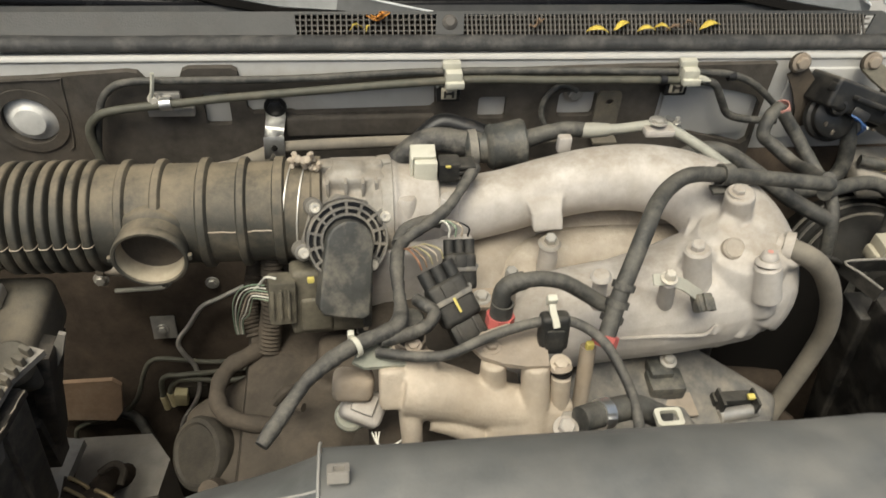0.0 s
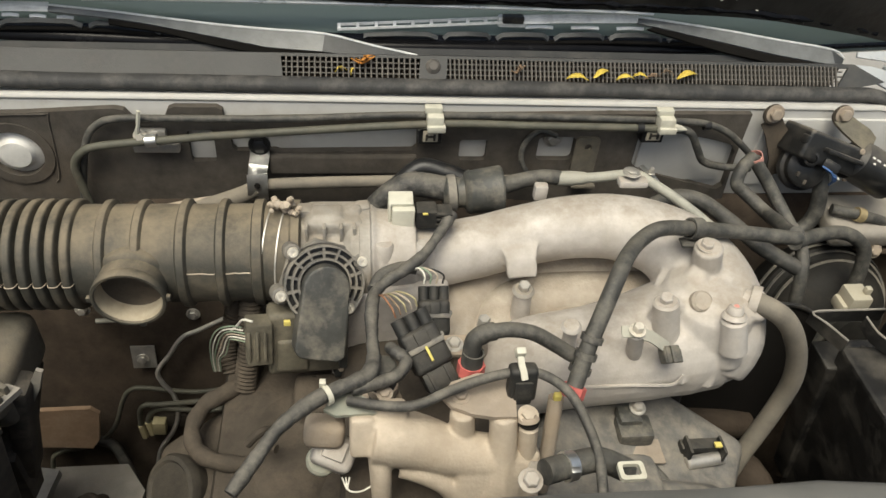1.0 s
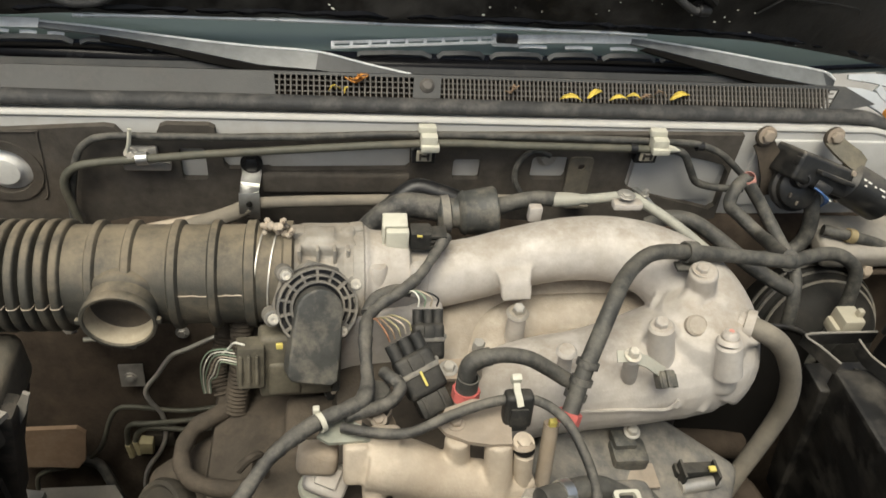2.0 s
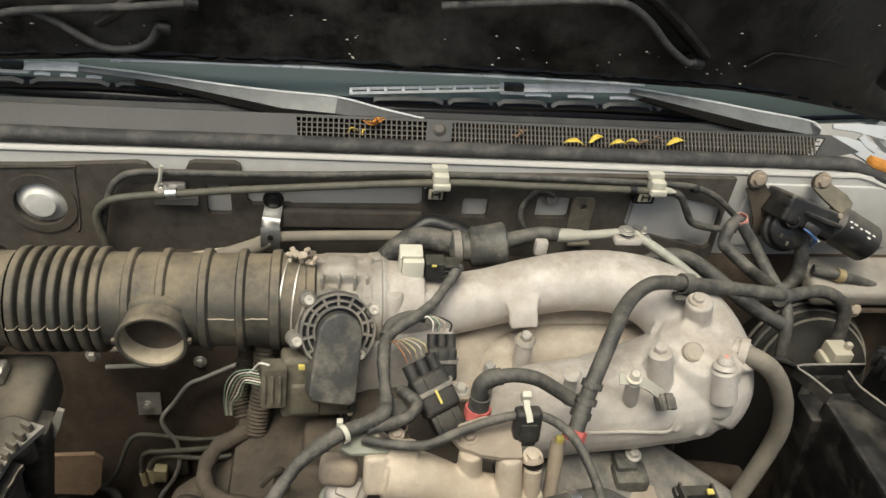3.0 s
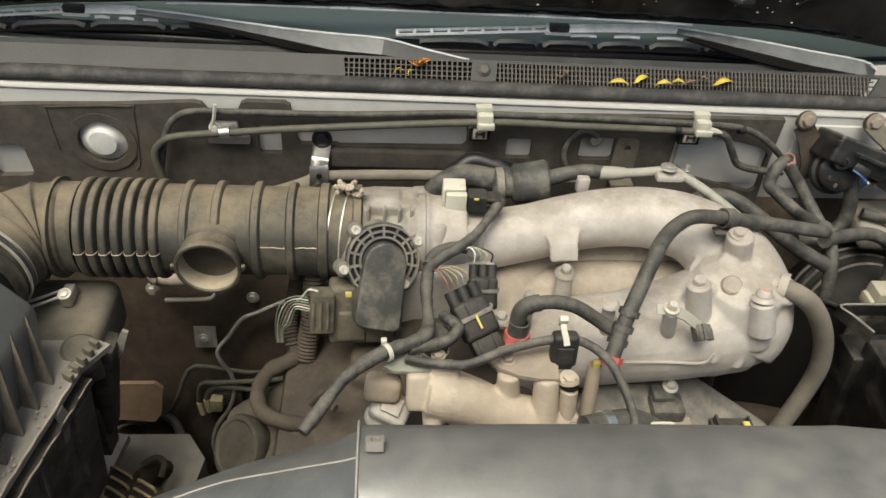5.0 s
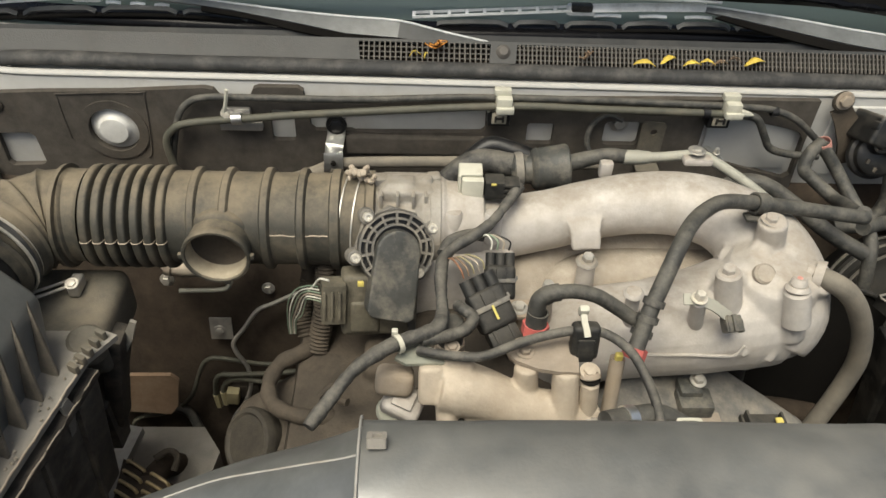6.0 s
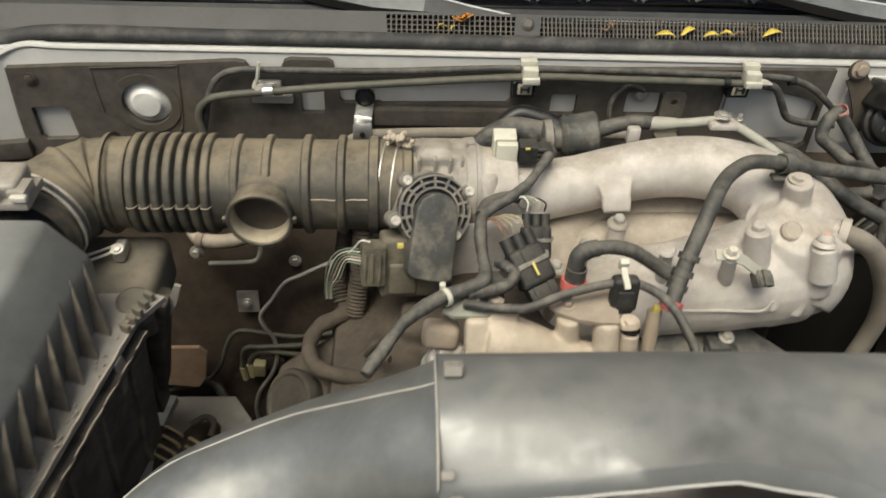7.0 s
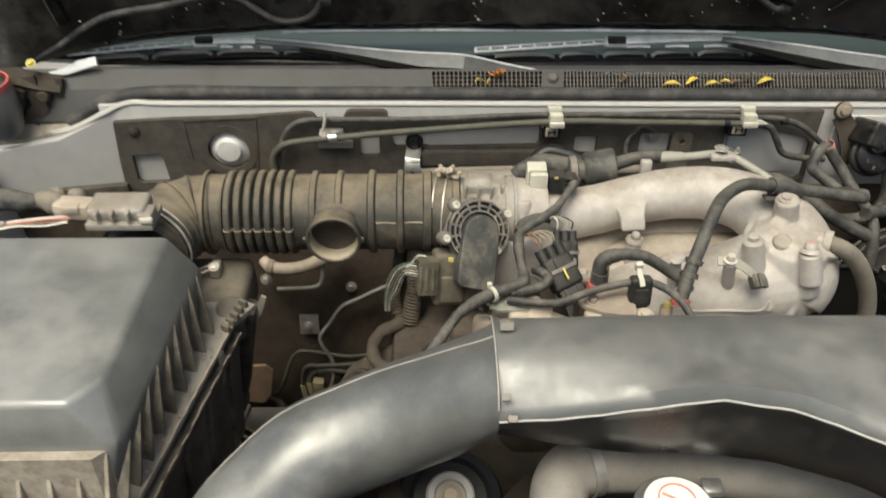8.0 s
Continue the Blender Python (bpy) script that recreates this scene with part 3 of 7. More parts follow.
def build_windscreen():
    t = thing("windscreen", (0, 0.9, 1.08), "tinted windscreen with black lower border, dusty", "windscreen")
    b = bm_()
    nx, ny = 20, 4
    g = []
    for j in range(ny + 1):
        row = []
        for i in range(nx + 1):
            x = -0.80 + 1.6 * i / nx
            bow = 0.06 * (x / 0.8) ** 2
            s = j / ny
            row.append(b.verts.new((x, 0.842 + bow + 0.56 * s, 1.076 + 0.42 * s)))
        g.append(row)
    for j in range(ny):
        for i in range(nx):
            b.faces.new((g[j][i], g[j][i + 1], g[j + 1][i + 1], g[j + 1][i]))
    pane = part("pane", b, "glass", t)
    s = pane.modifiers.new("thick", "SOLIDIFY")
    s.thickness = 0.005
    b = bm_()
    g = []
    for j in range(2):
        row = []
        for i in range(nx + 1):
            x = -0.78 + 1.56 * i / nx
            bow = 0.06 * (x / 0.8) ** 2
            s_ = 0.002 + (0.036 - 0.026 * min(1.0, max(0.0, (x - 0.36) / 0.16))) * j
            row.append(b.verts.new((x, 0.8385 + bow + 0.56 * s_, 1.0805 + 0.42 * s_)))
        g.append(row)
    for i in range(nx):
        b.faces.new((g[0][i], g[0][i + 1], g[1][i + 1], g[1][i]))
    band = part("black_border", b, "frit", t)
    s = band.modifiers.new("thick", "SOLIDIFY")
    s.thickness = 0.001
    b = bm_()
    box(b, (0, 1.30, 1.12), (1.5, 0.6, 0.06), bev=0.01)
    tagged(part("dashboard", b, "void"), "dark dashboard behind the windscreen", "dashboard", kind="structure")


def build_wiper(name_label, up, low, split, flank, bridge, clip, carriers):
    t = thing("wiper", up[-1], name_label, "wiper", "windscreen wipers")
    b = bm_()
    ribbon(b, up[:split], low[:split], 0.004)
    part("arm", b, "wiper_arm", t, "pale dusty arm")
    b = bm_()
    ribbon(b, up[split - 1:], low[split - 1:], 0.006)
    part("pivot_cover", b, "wiper", t, "dark grey pivot cover")
    # thin pale line paints the highlight along the arm's upper edge
    b = bm_()
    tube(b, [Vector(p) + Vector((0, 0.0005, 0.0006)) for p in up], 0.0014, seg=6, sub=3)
    part("pale_edge", b, "wiper_edge", t, "pale highlight line along the arm")
    # black strip along the lower edge paints the shade under the arm
    b = bm_()
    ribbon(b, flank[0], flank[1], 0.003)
    part("arm_shade", b, "void", t, "side of the arm, painted black for its shade")
    # slotted bridge
    p0, p1 = Vector(bridge[0]), Vector(bridge[1])
    d = (p1 - p0)
    n = 9
    for k in range(n):
        q = p0 + d * ((k + 0.5) / n)
        b = bm_()
        w = d.length / n
        for o in (-0.0032, 0.0032):
            box(b, q + Vector((0, o * 0.83, o * 0.55)), (w * 1.02, 0.0016, 0.003), Matrix.Rotation(-math.atan2(d.z, d.x), 3, "Y"), 0)
        box(b, q - d.normalized() * (w * 0.42), (w * 0.18, 0.006, 0.003), Matrix.Rotation(radians(34), 3, "X"), 0)
        part("bridge_link", b, "wiper_edge", t)
    b = bm_()
    flat_bar(b, [bridge[1], Vector(bridge[1]).lerp(Vector(bridge[2]), 0.5) + Vector((0, 0, 0.001)), bridge[2]], 0.0105, 0.004, (0, -0.85, 0.52))
    part("bridge_bar", b, "wiper_edge", t)
    b = bm_()
    box(b, Vector(clip) + Vector((0, 0.003, -0.004)), (0.036, 0.011, 0.014), bev=0.004)
    part("clip_rim", b, "wiper_edge", t, "pale rim round the blade clip")
    b = bm_()
    box(b, Vector(clip), (0.027, 0.011, 0.010), bev=0.003)
    part("clip", b, "plastic", t)
    c0, c1 = Vector(bridge[1]) + Vector((0.03, 0.001, -0.009)), Vector(bridge[2]) + Vector((0.035, 0.001, -0.014))
    for k in range(3):
        b = bm_()
        p, q = c0.lerp(c1, k / 3), c0.lerp(c1, k / 3 + 0.2)
        flat_bar(b, [p, p.lerp(q, 0.5) + Vector((0, 0, 0.001)), q], 0.004, 0.002, (0, -0.55, 0.83))
        part("lower_bridge", b, "wiper_edge", t)
    for p, q in zip(carriers, carriers[1:]):
        p, q = Vector(p), Vector(q)
        b = bm_()
        m = p.lerp(q, 0.5)
        flat_bar(b, [p + Vector((0.004, 0, -0.004)), p.lerp(q, 0.15) + Vector((0, 0, 0.001)), m + Vector((0, 0, 0.002)), p.lerp(q, 0.85) + Vector((0, 0, 0.001)), q + Vector((-0.004, 0, -0.004))], 0.006, 0.003, (0, -0.55, 0.83))
        part("carrier", b, "wiper", t)
    b = bm_()
    tube(b, [Vector(p) + Vector((0, 0.001, -0.008)) for p in carriers], 0.0030, seg=8)
    part("rubber_blade", b, "void", t)


def build_hood():
    t = thing("hood", (0, 0.85, 1.14), "open hood, black underside with stamped ribs", "hood")
    ca, sa = math.cos(radians(76)), math.sin(radians(76))

    def on(x, s, off=0.0):
        """s metres up the raised panel, off metres out of its underside."""
        drop = 0.050 * (abs(x - 0.05) / 0.7) ** 4.0
        return (x, 0.85 - ca * s - sa * off, 1.143 + sa * s - ca * off - drop * max(0, 1 - s * 2.2))

    b = bm_()
    xs = np.linspace(-0.72, 0.80, 39)
    ss = [0, 0.01, 0.03, 0.06, 0.1, 0.16, 0.25, 0.45, 0.8, 1.1]
    g = [[b.verts.new(on(x, s, 0.004 * noise.noise((x * 9, s * 9, 0)))) for x in xs] for s in ss]
    for r0, r1 in zip(g, g[1:]):
        for k in range(len(xs) - 1):
            b.faces.new((r0[k], r0[k + 1], r1[k + 1], r1[k]))
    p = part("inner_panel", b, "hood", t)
    so = p.modifiers.new("thick", "SOLIDIFY")
    so.thickness, so.offset = 0.004, -1
    b = bm_()
    g = [[b.verts.new(on(x, s, -0.025)) for x in xs] for s in (0.004, 0.3, 0.7, 1.1)]
    for r0, r1 in zip(g, g[1:]):
        for k in range(len(xs) - 1):
            b.faces.new((r0[k], r0[k + 1], r1[k + 1], r1[k]))
    part("outer_skin", b, "silver", t)
    b = bm_()
    tube(b, [on(x, -0.004, 0.002) for x in np.linspace(-0.30, 0.36, 14)], 0.0026, seg=8, sub=2)
    part("rear_edge", b, "silver", t, "pale silver painted rear edge")
    # stamped ribs
    for pts, r in (([on(-0.30, 0.05), on(-0.20, 0.12), on(-0.05, 0.20), on(0.0, 0.35)], 0.016),
                   ([on(0.42, 0.05), on(0.33, 0.12), on(0.2, 0.2), on(0.12, 0.35)], 0.016),
                   ([on(-0.60, 0.05), on(-0.62, 0.3), on(-0.62, 0.9)], 0.02),
                   ([on(0.68, 0.05), on(0.7, 0.3), on(0.7, 0.9)], 0.02),
                   ([on(-0.5, 0.22), on(0.05, 0.26), on(0.6, 0.22)], 0.018)):
        b = bm_()
        tube(b, pts, r, seg=10, sub=3, shape=(1, 0.45) if abs(pts[0][0] - pts[-1][0]) > 0.8 else (1, 0.5))
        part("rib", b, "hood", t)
    b = bm_()
    for x in (0.06, 0.10):
        box(b, on(x, 0.135, 0.012), (0.012, 0.02, 0.03), aim((0, sa, ca)), 0.003)
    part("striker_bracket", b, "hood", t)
    # crumbling sealer bead and dents along the rear edge
    rn = random.Random(31)
    b = bm_()
    tube(b, [on(x, 0.008 + 0.005 * noise.noise((x * 30, 1, 0)), 0.002) for x in np.linspace(-0.55, 0.66, 110)], [0.0025 + 0.0035 * rn.random() for k in range(110)], seg=7, sub=1)
    part("sealer_bead", b, "frit", t, "black crumbling sealer bead")
    b = bm_()
    tube(b, [on(x, s, 0.0052) for x, s in ((0.482, 0.040), (0.492, 0.050), (0.504, 0.062), (0.515, 0.066), (0.56, 0.067), (0.602, 0.066), (0.610, 0.060), (0.606, 0.048), (0.598, 0.040))], 0.0016, seg=8, sub=4)
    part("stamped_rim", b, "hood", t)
    b = bm_()
    lathe(b, on(0.407, 0.047, 0.0075), (0, -sa, -ca), [(0, 0), (0, 0.011), (0.001, 0.010), (0.001, 0)], 22, squash=(1.2, 0.6))
    part("hose_hole", b, "void", t)
    b = bm_()
    sheet(b, [(0.64, 0.17), (0.70, 0.11), (0.80, 0.09), (0.80, 0.9), (0.64, 0.9)], [], lambda u, v, d: on(u, v, 0.008 - d), 0.004)
    part("painted_margin", b, "silver", t, "silver painted outer margin")
    b = bm_()
    flat_bar(b, [(-0.70, 0.772, 1.094), (-0.66, 0.776, 1.100), (-0.63, 0.780, 1.090), (-0.605, 0.784, 1.084)], 0.026, 0.006, (0, -0.7, 0.7))
    flat_bar(b, [(-0.645, 0.776, 1.10), (-0.642, 0.774, 1.08), (-0.636, 0.772, 1.056), (-0.655, 0.770, 1.035)], 0.022, 0.006, (0, -1, 0))
    flat_bar(b, [(-0.606, 0.784, 1.094), (-0.608, 0.782, 1.07), (-0.612, 0.780, 1.046)], 0.009, 0.006, (0, -1, 0))
    box(b, (-0.672, 0.772, 1.066), (0.03, 0.02, 0.05), Matrix.Rotation(radians(25), 3, "Y"), 0.006)
    cyl(b, (-0.628, 0.766, 1.072), (-0.628, 0.778, 1.072), 0.008, seg=16)
    hinge = part("hinge", b, "brown", t, "rusty brown hood hinge with a yellow bolt")
    bolt(hinge, (-0.634, 0.778, 1.118), (0, -0.6, 0.8), 0.0045, 0.005, "yellow")
    rnd = random.Random(5)
    b = bm_()
    for k in range(130):
        q = on(rnd.uniform(-0.65, 0.7), rnd.uniform(0.003, 0.05) if k % 2 else rnd.uniform(0.02, 0.18), 0.004)
        s = rnd.uniform(0.0004, 0.0012)
        box(b, q, (s * rnd.uniform(1, 4), s, s), bev=0)
    tagged(part("mud_specks", b, "wire_white", t), "pale specks of dry mud", kind="stuff")
    return on


def washer_hose(on, pts, label, r=0.0046):
    t = thing("washer_hose", pts[0], label, "hose", "washer hoses under the hood")
    b = bm_()
    tube(b, pts, r, seg=10, sub=6)
    part("tube", b, "seal", t)
    b = bm_()
    cyl(b, Vector(pts[-1]) - Vector((0.004, 0, 0)), Vector(pts[-1]) + Vector((0.012, 0.004, -0.002)), r * 1.5)
    part("fitting", b, "plastic", t)


build_insulation()
build_grommet()
build_cowl()
for x, y, turn, size, mat, fr, lb in ((0.011, 0.796, 40, 0.026, "orange", 6, "curled dry orange leaf on the cowl grille"), (-0.018, 0.787, 10, 0.014, "leaf", 2, "small yellow leaf scrap on the cowl grille"),
                                      (-0.004, 0.785, 70, 0.012, "leaf", 2, "small yellow leaf scrap on the cowl grille"),
                                      (0.190, 0.790, 60, 0.018, "tan", 4, "dry brown leaf on the cowl grille"), (0.256, 0.779, -6, 0.027, "leaf", 1, "yellow leaf on the cowl grille"),
                                      (0.288, 0.787, 32, 0.027, "leaf", 1, "yellow leaf on the cowl grille"), (0.315, 0.780, 8, 0.024, "leaf", 1, "yellow leaf on the cowl grille"),
                                      (0.335, 0.785, -14, 0.020, "leaf", 1, "yellow leaf on the cowl grille"), (0.350, 0.784, 15, 0.024, "tan", 3, "dry brown leaf on the cowl grille"),
                                      (0.370, 0.789, -20, 0.016, "tan", 2, "dry brown leaf on the cowl grille"), (0.394, 0.787, 18, 0.030, "leaf", 1, "long yellow leaf on the cowl grille")):
    leaf(x, y, turn, size, mat, "leaf", lb, fr)
build_windscreen()
build_wiper("dusty grey wiper with a pale highlight on the arm edge, resting on the glass",
            [(-0.343, 0.862, 1.120), (-0.281, 0.860, 1.116), (-0.238, 0.858, 1.112), (-0.164, 0.854, 1.106), (-0.101, 0.850, 1.103), (-0.035, 0.846, 1.101), (0.019, 0.838, 1.092), (0.074, 0.830, 1.084)],
            [(-0.342, 0.855, 1.117), (-0.280, 0.851, 1.113), (-0.237, 0.847, 1.109), (-0.170, 0.840, 1.100), (-0.101, 0.833, 1.090), (-0.038, 0.829, 1.088), (0.005, 0.826, 1.084), (0.066, 0.824, 1.082)], 6,
            ([(-0.277, 0.850, 1.112), (-0.223, 0.844, 1.107), (-0.169, 0.839, 1.099), (-0.101, 0.832, 1.090), (-0.036, 0.828, 1.087)],
             [(-0.277, 0.848, 1.107), (-0.217, 0.842, 1.101), (-0.163, 0.836, 1.090), (-0.090, 0.828, 1.080), (-0.031, 0.826, 1.082)]),
            [(-0.62, 0.860, 1.098), (-0.425, 0.862, 1.116), (-0.342, 0.861, 1.119)], (-0.417, 0.862, 1.118), [(-0.60, 0.858, 1.088), (-0.50, 0.858, 1.095), (-0.404, 0.858, 1.101), (-0.306, 0.858, 1.102), (-0.22, 0.858, 1.096)])
build_wiper("dusty pale wiper arm with slotted bridge, resting on the glass",
            [(0.347, 0.862, 1.125), (0.375, 0.860, 1.123), (0.465, 0.854, 1.114), (0.531, 0.849, 1.106), (0.607, 0.842, 1.098), (0.625, 0.836, 1.089)],
            [(0.346, 0.855, 1.121), (0.373, 0.851, 1.118), (0.463, 0.842, 1.104), (0.529, 0.834, 1.094), (0.611, 0.828, 1.084), (0.620, 0.828, 1.083)], 5,
            ([(0.365, 0.850, 1.119), (0.406, 0.847, 1.112), (0.463, 0.841, 1.103), (0.529, 0.833, 1.093), (0.601, 0.827, 1.084)],
             [(0.358, 0.850, 1.116), (0.407, 0.844, 1.105), (0.464, 0.836, 1.094), (0.530, 0.828, 1.084), (0.598, 0.826, 1.080)]),
            [(-0.02, 0.860, 1.104), (0.178, 0.862, 1.117), (0.347, 0.861, 1.124)], (0.191, 0.862, 1.119), [(0.0, 0.858, 1.094), (0.104, 0.858, 1.097), (0.169, 0.858, 1.098), (0.242, 0.858, 1.099), (0.312, 0.858, 1.101), (0.388, 0.858, 1.101), (0.45, 0.858, 1.100)])
hood_at = build_hood()
washer_hose(hood_at, [(-0.674, 0.85, 1.09), (-0.622, 0.843, 1.115), (-0.577, 0.836, 1.144), (-0.53, 0.828, 1.167), (-0.447, 0.824, 1.183), (-0.40, 0.821, 1.196), (-0.366, 0.820, 1.203), (-0.281, 0.817, 1.212), (-0.2, 0.814, 1.223)], "thin black washer hose clipped under the open hood")
washer_hose(hood_at, [(-0.366, 0.820, 1.203), (-0.341, 0.826, 1.187), (-0.305, 0.832, 1.160), (-0.274, 0.832, 1.158), (-0.25, 0.830, 1.168), (-0.235, 0.824, 1.19)], "short looped washer hose under the open hood")
washer_hose(hood_at, [(0.079, 0.812, 1.238), (0.219, 0.807, 1.254), (0.264, 0.806, 1.257), (0.296, 0.807, 1.254), (0.33, 0.813, 1.233), (0.363, 0.821, 1.203), (0.395, 0.826, 1.181), (0.407, 0.826, 1.18)], "bent washer hose entering the hood panel")


# ---- firewall fittings ----
def build_line(name, pts, r, mat, label, category="pipe", clips=()):
    t = thing(name, pts[0], label, category)
    b = bm_()
    tube(b, pts, r, seg=10, sub=6)
    part("tube", b, mat, t)
    for p in clips:
        b = bm_()
        strap(b, p, (1, 0, 0), r, 0.008, 0.0015, 16)
        part("collar", b, "plastic", t)
    return t


build_line("hard_line", [(-0.316, 0.735, 0.91), (-0.312, 0.737, 0.96), (-0.296, 0.738, 1.02), (-0.281, 0.739, 1.042), (-0.258, 0.739, 1.051), (-0.2, 0.739, 1.052), (-0.081, 0.739, 1.053), (0.083, 0.739, 1.060), (0.344, 0.739, 1.056), (0.43, 0.737, 1.048), (0.49, 0.732, 1.006)],
           0.0042, "rubber", "thin black vacuum line along the firewall", clips=((0.415, 0.7375, 1.0505),))
build_line("hard_line", [(-0.300, 0.728, 0.90), (-0.309, 0.730, 0.96), (-0.312, 0.731, 0.992), (-0.303, 0.731, 1.010), (-0.279, 0.731, 1.021), (-0.2, 0.731, 1.030), (-0.131, 0.731, 1.037), (0.083, 0.731, 1.053), (0.2, 0.731, 1.052), (0.344, 0.731, 1.050), (0.38, 0.731, 1.048)],
           0.0047, "line", "olive grey coated line running along the firewall", clips=((0.330, 0.731, 1.0505),))
build_line("vacuum_hose", [(0.372, 0.732, 1.050), (0.395, 0.732, 1.043), (0.412, 0.732, 1.018), (0.424, 0.732, 1.002), (0.45, 0.732, 0.994), (0.487, 0.730, 0.993)],
           0.0048, "rubber", "black vacuum hose curving down from a white clip")
build_line("heater_pipe", [(-0.42, 0.70, 0.88), (-0.30, 0.715, 0.91), (-0.255, 0.72, 0.930), (-0.19, 0.725, 0.944), (-0.15, 0.726, 0.950)], 0.006, "alu_tan", "pale tan coated pipe below the firewall edge")
build_line("heater_hose", [(-0.205, 0.718, 0.935), (-0.17, 0.722, 0.944), (-0.132, 0.724, 0.958), (-0.112, 0.722, 0.971)], 0.0105, "return", "dusty brown hose held by a steel strap")
build_line("heater_pipe", [(-0.122, 0.722, 0.973), (-0.05, 0.722, 0.977), (0.08, 0.722, 0.980), (0.22, 0.722, 0.980)], 0.0072, "return", "dusty brown pipe running along the firewall")

t = thing("pipe_strap", (-0.115, 0.74, 0.935), "bright steel strap bracket bolted to the firewall", "bracket")
b = bm_()
flat_bar(b, [(-0.1095, 0.744, 1.024), (-0.1105, 0.7435, 1.0), (-0.113, 0.740, 0.989), (-0.1125, 0.720, 0.989)], 0.022, 0.002, (0, -1, 0.1))
flat_bar(b, [(-0.1125, 0.7185, 0.991), (-0.1125, 0.7135, 0.982), (-0.113, 0.7135, 0.966), (-0.114, 0.720, 0.955)], 0.023, 0.002, (0, -1, 0.1))
part("strip", b, "steel", t)
b = bm_()
cyl(b, (-0.1125, 0.7140, 0.980), (-0.1125, 0.7105, 0.9805), 0.0035)
part("hole_plug", b, "void", t)
bolt(t, (-0.1095, 0.742, 1.016), (0, -1, 0.1), 0.0085, 0.006, "plastic")

for x, z, sx, sz, lb in ((0.088, 1.058, 0.084, 1.037, "yellowed white plastic line clip on the firewall"), (0.359, 1.058, 0.349, 1.041, "yellowed white plastic line clip with a side barb")):
    t = thing("line_clip", (x, 0.745, z - 0.04), lb, "clip", "line clips")
    b = bm_()
    box(b, (x, 0.731, z + 0.001), (0.019, 0.018, 0.016), bev=0.003)
    box(b, (x + 0.001, 0.723, z - 0.005), (0.021, 0.010, 0.008), bev=0.002)
    box(b, (x - 0.002, 0.736, z + 0.012), (0.020, 0.010, 0.008), bev=0.002)
    box(b, (x - 0.006, 0.737, z - 0.012), (0.026, 0.012, 0.006), bev=0.002)
    if x > 0.2:
        lathe(b, (x + 0.008, 0.725, z - 0.002), (1, 0, -0.2), [(0, 0), (0, 0.005), (0.01, 0.004), (0.018, 0.001), (0.018, 0)], 8)
    part("clip_body", b, "white_plastic", t)
    b = bm_()
    box(b, (sx, 0.739, sz), (0.027, 0.016, 0.023), bev=0.002)
    part("socket", b, "plastic", t)
    b = bm_()
    box(b, (sx, 0.7300, sz + 0.0005), (0.0175, 0.003, 0.0145), bev=0.001)
    part("socket_face", b, "cream", t)
    b = bm_()
    for k in (-1, 1):
        box(b, (sx + k * 0.0045, 0.7280, sz), (0.0025, 0.002, 0.008), bev=0)
    box(b, (sx, 0.7280, sz + 0.001), (0.007, 0.002, 0.0022), bev=0)
    part("pin", b, "dirty_plastic", t)

# clamp and stud on the firewall
t = thing("line_bracket", (-0.22, 0.745, 1.0), "steel bracket with a clamp screw and white tie", "bracket")
b = bm_()
box(b, (-0.222, 0.741, 1.013), (0.050, 0.010, 0.010), bev=0.002)
box(b, (-0.226, 0.742, 1.026), (0.034, 0.008, 0.022), bev=0.004)
part("plate", b, "zinc", t)
b = bm_()
strap(b, (-0.224, 0.7315, 1.028), (1, 0, 0.1), 0.0055, 0.012, 0.0018, 18)
part("clamp", b, "steel", t)
bolt(t, (-0.236, 0.735, 1.032), (0, -1, 0.2), 0.005, 0.006)
b = bm_()
tube(b, [(-0.238, 0.732, 1.036), (-0.234, 0.730, 1.05), (-0.231, 0.731, 1.066)], 0.0024, seg=6)
part("cable_tie", b, "white_plastic", t)

t = thing("earth_terminal", (0.24, 0.75, 0.99), "round stud with a curved black lead", "terminal")
bolt(t, (0.236, 0.755, 1.020), (0, -1, 0.1), 0.008, 0.008, "zinc", name="stud")
b = bm_()
tube(b, [(0.236, 0.744, 1.030), (0.215, 0.742, 1.038), (0.198, 0.738, 1.024), (0.195, 0.733, 1.004), (0.204, 0.728, 0.987), (0.217, 0.722, 0.972)], 0.0035, seg=8)
part("lead", b, "rubber", t)
t = thing("bonded_bracket", (0.29, 0.745, 0.97), "grey steel bracket with a hole on the firewall", "bracket")
b = bm_()
sheet(b, rounded(0.262, 0.968, 0.292, 1.028, 0.006), [circle2(0.278, 1.014, 0.0045, 14)], lambda u, v, d: (u, 0.743 + d, v), 0.003)
box(b, (0.277, 0.735, 0.967), (0.030, 0.02, 0.004), bev=0.001)
part("plate", b, "box_dust", t)

for x, z, s in ((-0.507, 1.03, 0.006), (-0.505, 0.90, 0.005)):
    t = thing("firewall_bolt", (x, 0.745, z), "dirty bolt head on the insulation", "bolt", "firewall bolts")
    bolt(t, (x, 0.7475, z), (0, -1, 0), s, 0.004, "brown")

# heater pipe stub and its wire bracket behind the intake hose
t = thing("heater_pipe", (-0.30, 0.69, 0.833), "pale dusty metal pipe stub through the firewall", "pipe")
b = bm_()
tube(b, [(-0.340, 0.695, 0.838), (-0.328, 0.684, 0.834), (-0.305, 0.680, 0.832), (-0.275, 0.682, 0.836), (-0.245, 0.690, 0.846), (-0.22, 0.70, 0.85)], [0.0085, 0.0095, 0.0098, 0.0098, 0.0105, 0.0105], seg=16)
part("tube", b, "alu_tan", t)
b = bm_()
